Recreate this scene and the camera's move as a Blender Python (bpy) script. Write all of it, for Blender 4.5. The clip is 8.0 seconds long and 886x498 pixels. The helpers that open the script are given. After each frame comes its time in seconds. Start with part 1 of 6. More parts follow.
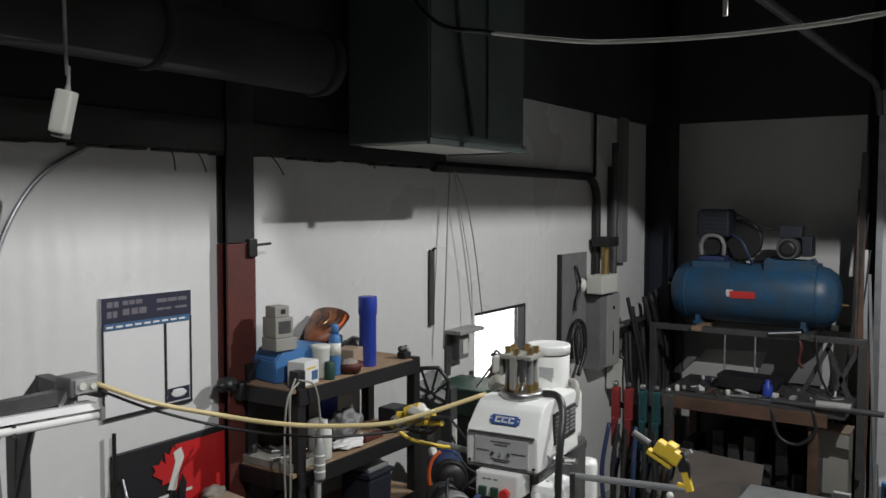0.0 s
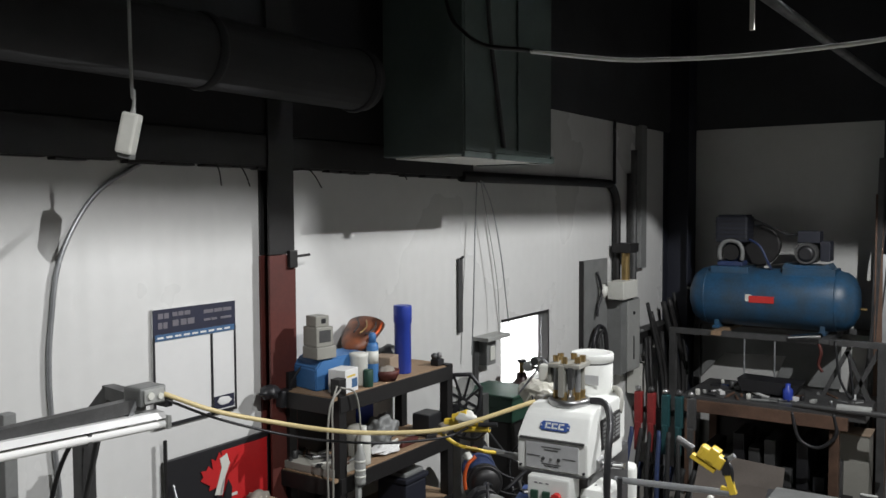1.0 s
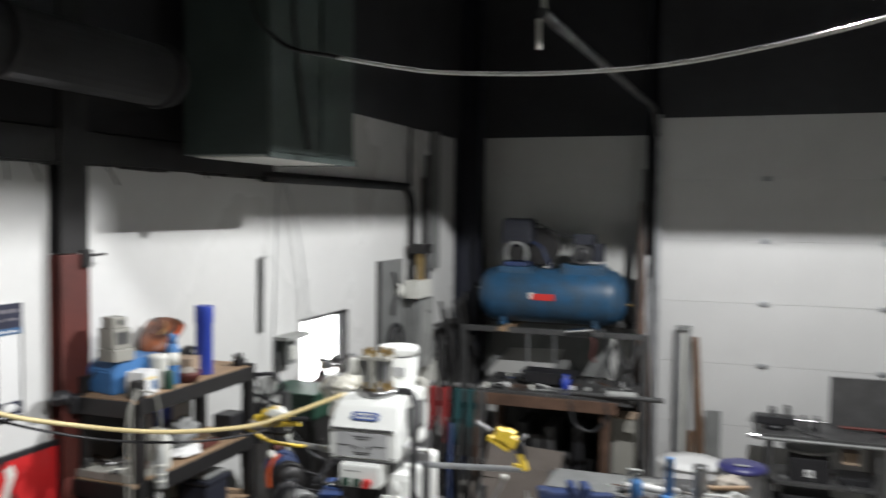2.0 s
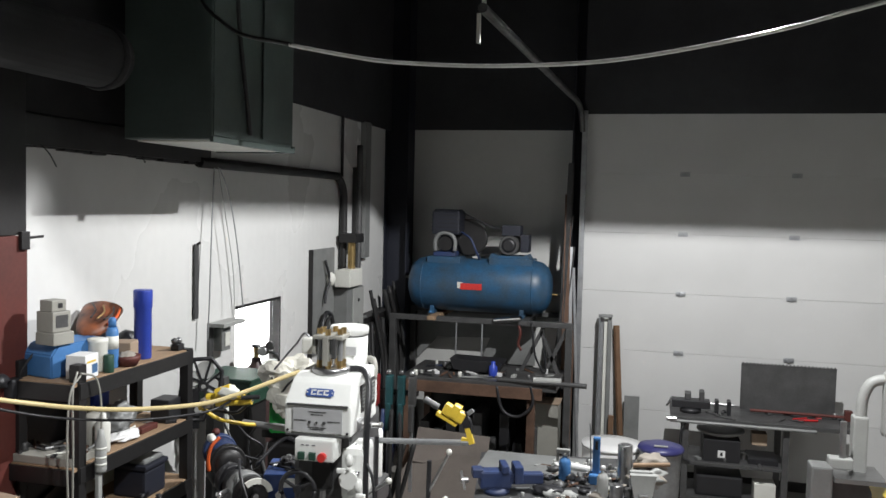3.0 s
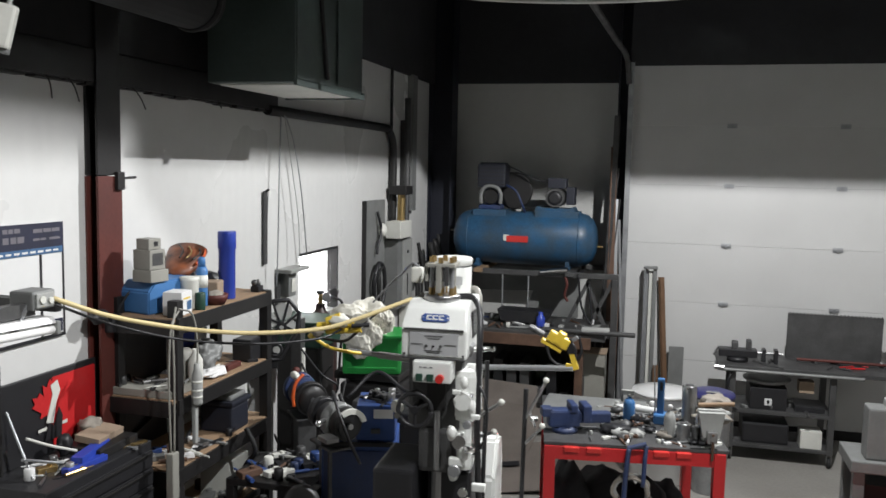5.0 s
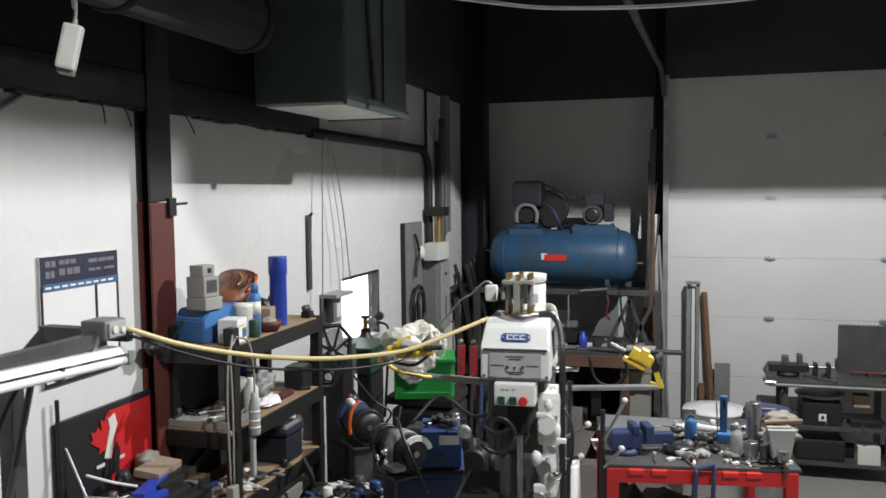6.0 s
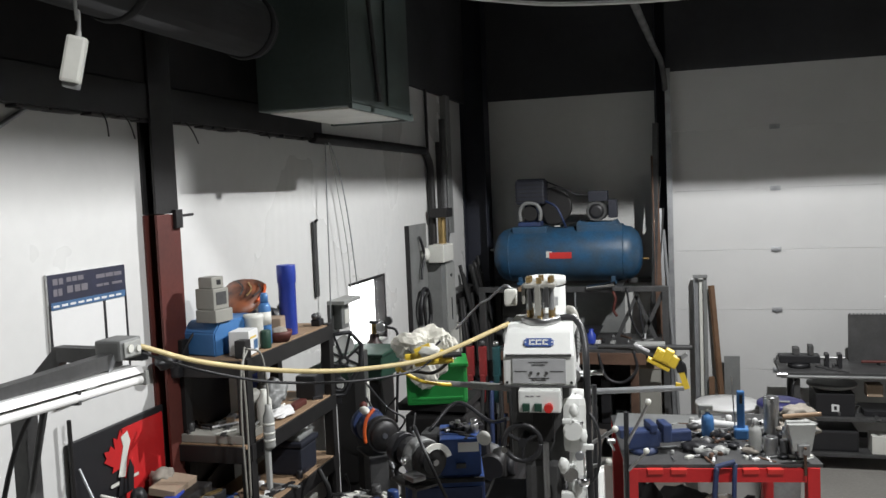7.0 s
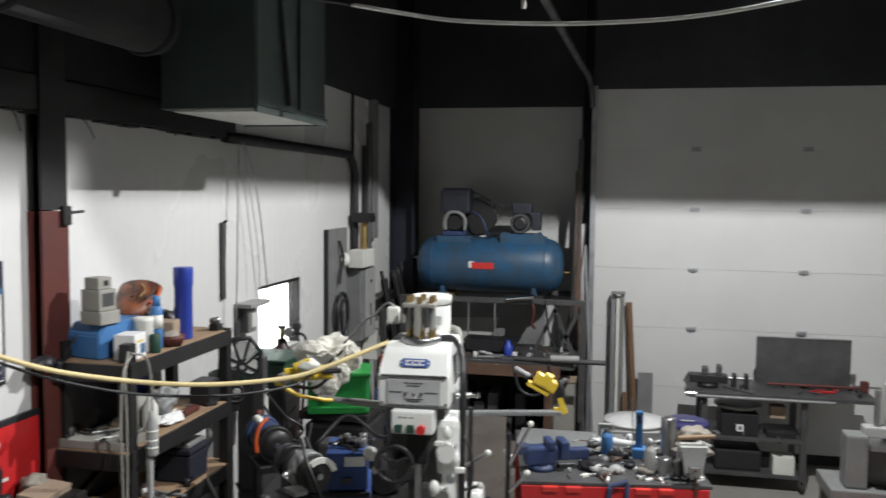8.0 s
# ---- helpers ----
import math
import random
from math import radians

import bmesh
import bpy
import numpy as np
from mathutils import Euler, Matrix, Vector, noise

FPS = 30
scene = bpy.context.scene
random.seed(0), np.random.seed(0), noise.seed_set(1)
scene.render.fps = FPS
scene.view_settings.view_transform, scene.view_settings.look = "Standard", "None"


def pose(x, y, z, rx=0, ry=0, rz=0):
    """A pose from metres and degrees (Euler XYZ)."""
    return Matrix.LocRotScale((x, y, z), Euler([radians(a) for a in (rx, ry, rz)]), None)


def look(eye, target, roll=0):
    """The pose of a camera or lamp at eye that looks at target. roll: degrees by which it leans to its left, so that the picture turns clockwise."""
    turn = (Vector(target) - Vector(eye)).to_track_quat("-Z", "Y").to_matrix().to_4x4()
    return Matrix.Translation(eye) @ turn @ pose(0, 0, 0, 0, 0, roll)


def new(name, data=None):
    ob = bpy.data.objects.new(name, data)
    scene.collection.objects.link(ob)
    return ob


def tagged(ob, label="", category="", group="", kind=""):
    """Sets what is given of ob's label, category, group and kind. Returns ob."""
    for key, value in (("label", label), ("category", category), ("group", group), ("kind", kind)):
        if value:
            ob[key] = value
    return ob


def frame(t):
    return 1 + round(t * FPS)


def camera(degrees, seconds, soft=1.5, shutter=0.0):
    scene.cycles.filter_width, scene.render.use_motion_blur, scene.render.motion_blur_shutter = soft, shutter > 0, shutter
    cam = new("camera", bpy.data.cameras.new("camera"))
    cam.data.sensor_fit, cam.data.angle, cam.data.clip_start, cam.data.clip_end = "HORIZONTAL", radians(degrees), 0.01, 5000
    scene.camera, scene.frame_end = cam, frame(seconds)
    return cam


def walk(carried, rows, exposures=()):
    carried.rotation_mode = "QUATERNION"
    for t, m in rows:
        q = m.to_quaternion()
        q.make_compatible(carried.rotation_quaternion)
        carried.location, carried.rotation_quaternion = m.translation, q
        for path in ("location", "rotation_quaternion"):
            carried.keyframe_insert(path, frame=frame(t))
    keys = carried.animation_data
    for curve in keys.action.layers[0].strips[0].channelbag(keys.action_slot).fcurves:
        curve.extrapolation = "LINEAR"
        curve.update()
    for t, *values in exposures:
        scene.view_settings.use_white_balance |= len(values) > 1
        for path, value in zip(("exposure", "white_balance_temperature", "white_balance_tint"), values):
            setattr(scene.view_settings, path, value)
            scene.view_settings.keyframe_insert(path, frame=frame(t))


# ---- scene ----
cam = camera(55.5, 8.0, shutter=0.5)
PATH = [
    (0, (0.075, 0.338, 2.583), (-1.025, 2.005, 2.473), 0.1),
    (0.5, (0.044, 0.254, 2.601), (-1.061, 1.918, 2.493), -0.2),
    (1, (0.023, 0.183, 2.618), (-1.091, 1.841, 2.517), -0.3),
    (1.5, (0.035, 0.1, 2.624), (-0.993, 1.813, 2.524), -0.0),
    (2, (0.022, 0.046, 2.616), (-0.652, 1.928, 2.520), 0.6),
    (2.2, (0.018, 0.016, 2.612), (-0.504, 1.944, 2.504), 0.9),
    (3.3, (-0.064, -0.136, 2.567), (-0.552, 1.801, 2.459), 1.4),
    (3.5, (-0.069, -0.166, 2.552), (-0.568, 1.768, 2.44), 1.2),
    (4, (-0.129, -0.24, 2.512), (-0.634, 1.688, 2.344), 1.0),
    (4.5, (-0.214, -0.277, 2.491), (-0.723, 1.646, 2.281), 1.2),
    (4.7, (-0.26, -0.273, 2.481), (-0.772, 1.649, 2.273), 1.2),
    (5.8, (-0.515, -0.21, 2.44), (-1.06, 1.709, 2.3), 0.4),
    (6, (-0.55, -0.201, 2.435), (-1.104, 1.716, 2.299), -0.6),
    (6.5, (-0.622, -0.184, 2.441), (-1.178, 1.733, 2.312), -1.8),
    (7, (-0.628, -0.159, 2.452), (-1.176, 1.76, 2.314), -2.4),
    (7.5, (-0.556, -0.116, 2.475), (-1.084, 1.808, 2.339), -0.5),
    (8, (-0.454, -0.077, 2.497), (-0.87, 1.874, 2.36), 0.6),
]
walk(cam, [(t, look(eye, target, roll)) for t, eye, target, roll in PATH],
     [(0, -0.8), (0.5, -0.65), (1.0, -0.45), (1.6, -0.2), (2.2, 0.15), (3.5, 0.15), (4.5, 0.0), (6.0, 0.0), (8.0, 0.0)])

# ---- light ----
world = bpy.data.worlds.new("world")
scene.world = world
world.use_nodes = True
world.node_tree.nodes["Background"].inputs[0].default_value = (0.5, 0.6, 0.8, 1)
world.node_tree.nodes["Background"].inputs[1].default_value = 0.02


def bay_or_fill(x, y, z, watts, tone=(0.965, 0.97, 0.98), spread=174, blend=0.05):
    """A spot under the roof: the lamp of a high bay fitting, whose shade is built with the hall, or an added fill."""
    data = bpy.data.lights.new("bay_or_fill_lamp", "SPOT")
    data.energy, data.color, data.shadow_soft_size = watts, tone, 0.007
    data.spot_size, data.spot_blend = radians(spread), blend
    ob = new("bay_or_fill_lamp", data)
    ob.matrix_world = pose(x, y, z)
    return ob


LAMPS = ((0.35, 1.35, 4.17, 0.122, 0.16, 0.144), (0.40, 4.70, 4.12, 0.128, 0.26, 0.128))
bay_or_fill(*LAMPS[0][:3], 410)
bay_or_fill(*LAMPS[1][:3], 740)
# Unseen fill lamp, added to lift walls and shadows; it has no fitting.
bay_or_fill(4.00, 1.00, 4.15, 75, spread=150, blend=0.3)

# ---- materials ----


def material(name, colour, rough=0.6, metal=0.0, vary=0.25, scale=3.0, bump=0.1, fine=60.0, dirt=None, piece=0.0, spec=0.5, coat=0.0):
    """A painted, metal, plastic or wooden surface: two scales of noise in the colour, fine relief, and dirt of a second colour in patches."""
    m = bpy.data.materials.new(name)
    m.use_nodes = True
    nodes, links = m.node_tree.nodes, m.node_tree.links
    b = nodes["Principled BSDF"]
    b.inputs["Metallic"].default_value = metal
    b.inputs["Specular IOR Level"].default_value = spec
    b.inputs["Coat Weight"].default_value = coat
    b.inputs["Coat Roughness"].default_value = 0.15
    tc = nodes.new("ShaderNodeTexCoord")
    big = nodes.new("ShaderNodeTexNoise")
    big.inputs["Scale"].default_value, big.inputs["Detail"].default_value = scale, 5
    small = nodes.new("ShaderNodeTexNoise")
    small.inputs["Scale"].default_value, small.inputs["Detail"].default_value = fine, 3
    info = nodes.new("ShaderNodeObjectInfo")
    for n in (big, small):
        links.new(tc.outputs["Object"], n.inputs["Vector"])
    ramp = nodes.new("ShaderNodeMapRange")
    ramp.inputs[1].default_value, ramp.inputs[2].default_value = 0.35, 0.7
    links.new(big.outputs["Fac"], ramp.inputs[0])
    mix = nodes.new("ShaderNodeMix")
    mix.data_type = "RGBA"
    low = dirt or tuple(c * (1 - vary) for c in colour)
    mix.inputs["A"].default_value = (*colour, 1)
    mix.inputs["B"].default_value = (*low, 1)
    share = nodes.new("ShaderNodeMath")
    share.operation = "MULTIPLY"
    share.inputs[1].default_value = 0.9 if dirt is None else vary
    links.new(ramp.outputs[0], share.inputs[0])
    links.new(share.outputs[0], mix.inputs["Factor"])
    hsv = nodes.new("ShaderNodeHueSaturation")
    links.new(mix.outputs["Result"], hsv.inputs["Color"])
    val = nodes.new("ShaderNodeMapRange")
    val.inputs[3].default_value, val.inputs[4].default_value = 1 - vary * 0.4, 1 + vary * 0.4
    links.new(small.outputs["Fac"], val.inputs[0])
    if piece:
        shift = nodes.new("ShaderNodeMapRange")
        shift.inputs[3].default_value, shift.inputs[4].default_value = -piece, piece
        links.new(info.outputs["Random"], shift.inputs[0])
        add = nodes.new("ShaderNodeMath")
        links.new(val.outputs[0], add.inputs[0])
        links.new(shift.outputs[0], add.inputs[1])
        links.new(add.outputs[0], hsv.inputs["Value"])
    else:
        links.new(val.outputs[0], hsv.inputs["Value"])
    links.new(hsv.outputs["Color"], b.inputs["Base Color"])
    rr = nodes.new("ShaderNodeMapRange")
    rr.inputs[3].default_value, rr.inputs[4].default_value = max(0.03, rough - 0.12), min(1, rough + 0.12)
    links.new(big.outputs["Fac"], rr.inputs[0])
    links.new(rr.outputs[0], b.inputs["Roughness"])
    if bump:
        bp = nodes.new("ShaderNodeBump")
        bp.inputs["Strength"].default_value, bp.inputs["Distance"].default_value = bump, 0.004
        links.new(small.outputs["Fac"], bp.inputs["Height"])
        links.new(bp.outputs["Normal"], b.inputs["Normal"])
    return m


def ribbed(name, colour, pitch, rough, along="Y", depth=0.06):
    """Glossy wall lining with fine upright ribs, faint grime and streaks."""
    m = material(name, colour, rough, 0, 0.10, 0.8, 0.0, 14.0)
    nodes, links = m.node_tree.nodes, m.node_tree.links
    b = nodes["Principled BSDF"]
    tc = nodes.new("ShaderNodeTexCoord")
    wave = nodes.new("ShaderNodeTexWave")
    wave.wave_type, wave.bands_direction = "BANDS", along
    wave.inputs["Scale"].default_value = 0.314 / pitch
    wave.inputs["Distortion"].default_value, wave.inputs["Detail"].default_value = 2.5, 2
    links.new(tc.outputs["Object"], wave.inputs["Vector"])
    mp = nodes.new("ShaderNodeMapping")
    mp.inputs["Scale"].default_value = (3, 3, 0.25)
    links.new(tc.outputs["Object"], mp.inputs["Vector"])
    ns = nodes.new("ShaderNodeTexNoise")
    ns.inputs["Scale"].default_value, ns.inputs["Detail"].default_value = 3, 4
    links.new(mp.outputs[0], ns.inputs["Vector"])
    add = nodes.new("ShaderNodeMath")
    links.new(wave.outputs["Fac"], add.inputs[0])
    links.new(ns.outputs["Fac"], add.inputs[1])
    bp = nodes.new("ShaderNodeBump")
    bp.inputs["Strength"].default_value, bp.inputs["Distance"].default_value = depth, 0.006
    links.new(add.outputs[0], bp.inputs["Height"])
    links.new(bp.outputs["Normal"], b.inputs["Normal"])
    grain = nodes.new("ShaderNodeTangent")
    grain.direction_type, grain.axis = "RADIAL", "Z"
    links.new(grain.outputs[0], b.inputs["Tangent"])
    b.inputs["Anisotropic"].default_value, b.inputs["Anisotropic Rotation"].default_value = 0.85, 0.25
    return m


def glowing(name, colour, strength):
    m = bpy.data.materials.new(name)
    m.use_nodes = True
    b = m.node_tree.nodes["Principled BSDF"]
    b.inputs["Base Color"].default_value = (*colour, 1)
    b.inputs["Emission Color"].default_value = (*colour, 1)
    b.inputs["Emission Strength"].default_value = strength
    return m


def clear(name, colour, rough=0.05, alpha=None):
    m = bpy.data.materials.new(name)
    m.use_nodes = True
    b = m.node_tree.nodes["Principled BSDF"]
    b.inputs["Base Color"].default_value = (*colour, 1)
    b.inputs["Roughness"].default_value = rough
    b.inputs["Transmission Weight"].default_value = 1.0
    b.inputs["IOR"].default_value = 1.3
    return m


WALL = ribbed("white_wall_lining", (0.62, 0.62, 0.605), 0.09, 0.30, depth=0.10)
# Same lining in a slightly darker, rougher white.
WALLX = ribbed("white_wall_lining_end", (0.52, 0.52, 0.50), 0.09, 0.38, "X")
DOORWHITE = material("white_door_steel", (0.54, 0.54, 0.53), 0.45, 0, 0.10, 1.2, 0.05, 120, piece=0.02)
BLACKCEIL = material("black_roof_insulation", (0.034, 0.035, 0.039), 0.85, 0, 0.4, 0.9, 0.3, 12)
# Near-black for the dark duct and for shade painted on the upper wall.
SHADEBLACK = material("duct_and_shaded_wall_black", (0.013, 0.013, 0.014), 0.9, 0, 0.4, 3, 0.1, 40)
BLACKSTEEL = material("black_painted_steel", (0.018, 0.017, 0.017), 0.5, 0.2, 0.4, 4, 0.1, 60)
NAVYSTEEL = material("dark_blue_grey_steel", (0.014, 0.016, 0.026), 0.6, 0.1, 0.3, 3, 0.1, 60)
REDSTEEL = material("red_oxide_steel", (0.10, 0.022, 0.016), 0.6, 0.1, 0.5, 3, 0.15, 50, dirt=(0.03, 0.012, 0.01))
HEATER = material("dark_green_grey_enamel", (0.06, 0.08, 0.073), 0.5, 0.1, 0.35, 2, 0.08, 40)
CONCRETE = material("grey_concrete", (0.27, 0.26, 0.24), 0.55, 0, 0.5, 0.9, 0.15, 40, dirt=(0.13, 0.12, 0.105))
ENAMEL = material("white_machine_enamel", (0.74, 0.75, 0.72), 0.32, 0, 0.10, 5, 0.03, 90, coat=0.2)
OFFWHITE = material("aged_white_plastic", (0.62, 0.62, 0.57), 0.5, 0, 0.15, 5, 0.05, 60)
CAST = material("grey_cast_iron", (0.10, 0.10, 0.10), 0.5, 0.5, 0.4, 6, 0.2, 60)
GREY = material("grey_machine_paint", (0.20, 0.205, 0.20), 0.5, 0.1, 0.25, 5, 0.05, 60)
LIGHTGREY = material("light_grey_paint", (0.33, 0.335, 0.32), 0.5, 0, 0.2, 4, 0.05, 60)
STEEL = material("bare_steel", (0.42, 0.42, 0.42), 0.32, 0.95, 0.3, 6, 0.08, 80)
GALV = material("galvanised_steel", (0.40, 0.41, 0.42), 0.42, 0.7, 0.3, 8, 0.06, 60)
CHROME = material("polished_chrome", (0.75, 0.75, 0.75), 0.14, 1.0, 0.05, 6, 0.0, 60)
BRASS = material("dull_brass", (0.48, 0.34, 0.15), 0.35, 0.9, 0.3, 9, 0.05, 60)
BLACK = material("black_plastic", (0.016, 0.016, 0.018), 0.45, 0, 0.3, 5, 0.08, 80)
RUBBER = material("black_rubber", (0.012, 0.012, 0.012), 0.7, 0, 0.3, 5, 0.1, 80)
CHARCOAL = material("charcoal_cloth", (0.03, 0.03, 0.033), 0.9, 0, 0.5, 6, 0.4, 50)
TANKBLUE = material("blue_tank_enamel", (0.018, 0.075, 0.155), 0.42, 0, 0.8, 6, 0.06, 50, dirt=(0.035, 0.05, 0.06))
DARKBLUE = material("dark_blue_machine_paint", (0.028, 0.065, 0.21), 0.45, 0, 0.35, 5, 0.06, 60)
NAVYPAINT = material("worn_navy_paint", (0.02, 0.038, 0.11), 0.5, 0, 0.4, 9, 0.1, 60, dirt=(0.05, 0.05, 0.055))
BLUE = material("mid_blue_plastic", (0.055, 0.175, 0.40), 0.5, 0, 0.2, 4, 0.04, 60)
PVCBLUE = material("royal_blue_plastic_pipe", (0.025, 0.055, 0.36), 0.38, 0, 0.15, 4, 0.03, 60)
WOOD = material("worn_plywood", (0.30, 0.20, 0.12), 0.7, 0, 0.45, 5, 0.2, 70, dirt=(0.12, 0.08, 0.05))
BROWNWOOD = material("brown_timber", (0.16, 0.09, 0.05), 0.7, 0, 0.4, 5, 0.2, 50, piece=0.1)
CARD = material("brown_cardboard", (0.30, 0.225, 0.16), 0.85, 0, 0.2, 4, 0.1, 60)
# Darker, greyer tone of cardboard for the floor sheets.
DARKCARD = material("dark_grey_brown_cardboard", (0.135, 0.115, 0.10), 0.85, 0, 0.3, 3, 0.1, 60)
REDPAINT = material("bright_red_paint", (0.50, 0.018, 0.02), 0.42, 0, 0.25, 4, 0.05, 60, dirt=(0.22, 0.015, 0.015))
REDPLASTIC = material("red_plastic", (0.55, 0.03, 0.025), 0.4, 0, 0.15, 5, 0.03, 60)
ORANGE = material("orange_plastic", (0.60, 0.10, 0.02), 0.45, 0, 0.15, 5, 0.03, 60)
YELLOW = material("yellow_plastic", (0.68, 0.48, 0.05), 0.4, 0, 0.15, 6, 0.03, 60)
HOSEYELLOW = material("pale_yellow_air_hose", (0.70, 0.57, 0.29), 0.42, 0, 0.12, 6, 0.02, 60)
GREEN = material("green_plastic", (0.02, 0.26, 0.05), 0.4, 0, 0.2, 5, 0.03, 60)
DARKGREEN = material("dark_green_plastic", (0.015, 0.055, 0.035), 0.5, 0, 0.25, 5, 0.05, 60)
DULLRED = material("dull_red_paint", (0.24, 0.022, 0.022), 0.5, 0, 0.4, 6, 0.05, 60, dirt=(0.06, 0.015, 0.015))
TEAL = material("teal_paint", (0.012, 0.06, 0.066), 0.5, 0, 0.25, 5, 0.05, 60)
WHITE = material("white_paint", (0.62, 0.62, 0.61), 0.4, 0, 0.06, 5, 0.02, 60)
PAPER = material("white_paper", (0.66, 0.66, 0.65), 0.8, 0, 0.06, 5, 0.05, 40)
BAG = material("crumpled_white_polythene", (0.78, 0.76, 0.67), 0.3, 0, 0.12, 10, 0.3, 40)
BEIGE = material("beige_grey_plastic", (0.27, 0.265, 0.235), 0.5, 0, 0.15, 5, 0.04, 60)
MAROON = material("maroon_gas_bottle_paint", (0.055, 0.03, 0.028), 0.5, 0, 0.3, 5, 0.05, 60)
NAVYPRINT = material("navy_printed_card", (0.020, 0.022, 0.045), 0.5, 0, 0.3, 12, 0.02, 60)
BLUEPRINT = material("blue_printed_band", (0.05, 0.12, 0.24), 0.5, 0, 0.2, 12, 0.02, 60)
GREYPRINT = material("grey_printed_bars", (0.16, 0.15, 0.17), 0.5, 0, 0.2, 12, 0.02, 60)
PLATE = material("grey_engraved_plate", (0.46, 0.465, 0.47), 0.45, 0.2, 0.15, 12, 0.02, 60)
BADGE = material("blue_badge_enamel", (0.03, 0.07, 0.24), 0.4, 0, 0.1, 12, 0.02, 60)
HELM = material("flame_patterned_shell", (0.24, 0.075, 0.03), 0.5, 0, 0.98, 15, 0.05, 60, dirt=(0.012, 0.008, 0.008))
RAG = material("grey_beige_rags", (0.30, 0.27, 0.23), 0.9, 0, 0.4, 8, 0.4, 40)
RUST = material("rusty_steel", (0.13, 0.075, 0.05), 0.75, 0.3, 0.5, 6, 0.2, 60, piece=0.1)
TUBEGLASS = material("white_tube_glass", (0.82, 0.82, 0.80), 0.15, 0, 0.03, 5, 0.0, 60)
PURPLE = material("dark_violet_blue_lid", (0.035, 0.035, 0.13), 0.4, 0, 0.2, 5, 0.03, 60)
SKYGLOW = glowing("bright_overcast_sky", (1.0, 1.0, 1.0), 4.0)
GLASS = clear("window_glass", (1, 1, 1), 0.02)

# ---- mesh helpers ----


def box(bm, lo, hi, bevel=0.0, turn=None):
    """A block from corner lo to corner hi, its edges rounded by bevel, turned by a matrix about its own middle."""
    mid = (Vector(lo) + Vector(hi)) / 2
    size = Vector(hi) - Vector(lo)
    m = Matrix.Translation(mid) @ (turn or Matrix()) @ Matrix.Diagonal((*size, 1))
    made = bmesh.ops.create_cube(bm, size=1, matrix=m)["verts"]
    if bevel:
        edges = list({e for v in made for e in v.link_edges})
        bmesh.ops.bevel(bm, geom=edges, offset=bevel, segments=2, affect="EDGES", profile=0.6)
    return bm


def block(lo, hi, bevel=0.004, turn=None):
    return box(bmesh.new(), lo, hi, bevel, turn)


def rod(bm, a, b, r, r2=None, seg=16):
    """A round bar or cone from a to b."""
    a, b = Vector(a), Vector(b)
    way = b - a
    m = Matrix.Translation((a + b) / 2) @ way.to_track_quat("Z", "Y").to_matrix().to_4x4()
    bmesh.ops.create_cone(bm, cap_ends=True, segments=seg, radius1=r, radius2=r if r2 is None else r2, depth=way.length, matrix=m)
    return bm


def bar(a, b, r, r2=None, seg=16):
    return rod(bmesh.new(), a, b, r, r2, seg)


def flat(bm, a, b, w, h, up=(0, 0, 1)):
    """A flat or square bar of section w x h from a to b."""
    a, b = Vector(a), Vector(b)
    z = (b - a).normalized()
    x = Vector(up).cross(z)
    x = x.normalized() if x.length > 1e-4 else Vector((1, 0, 0))
    y = z.cross(x)
    turn = Matrix((x, y, z)).transposed().to_4x4()
    bmesh.ops.create_cube(bm, size=1, matrix=Matrix.Translation((a + b) / 2) @ turn @ Matrix.Diagonal((w, h, (b - a).length, 1)))
    return bm


def lathe(profile, seg=24, at=(0, 0, 0), axis="z", bm=None):
    """A turned body: rows of (radius, height) swept round an axis."""
    bm = bm or bmesh.new()
    turn = {"z": Matrix(), "x": pose(0, 0, 0, 0, 90, 0), "y": pose(0, 0, 0, -90, 0, 0)}[axis]
    rings = []
    for r, h in profile:
        ring = []
        for k in range(seg):
            a = 2 * math.pi * k / seg
            ring.append(bm.verts.new(Vector(at) + turn @ Vector((max(r, 1e-4) * math.cos(a), max(r, 1e-4) * math.sin(a), h))))
        rings.append(ring)
    for low, high in zip(rings, rings[1:]):
        for k in range(seg):
            f = bm.faces.new((low[k], low[(k + 1) % seg], high[(k + 1) % seg], high[k]))
            f.smooth = True
    bm.faces.new(rings[0][::-1])
    bm.faces.new(rings[-1])
    return bm


def glide(points, steps=8):
    """A smooth line through points (Catmull-Rom)."""
    p = [Vector(q) for q in points]
    p = [2 * p[0] - p[1], *p, 2 * p[-1] - p[-2]]
    out = []
    for i in range(1, len(p) - 2):
        for k in range(steps):
            t = k / steps
            out.append(0.5 * (2 * p[i] + (p[i + 1] - p[i - 1]) * t + (2 * p[i - 1] - 5 * p[i] + 4 * p[i + 1] - p[i + 2]) * t * t
                              + (3 * p[i] - p[i - 1] - 3 * p[i + 1] + p[i + 2]) * t ** 3))
    return [*out, p[-2]]


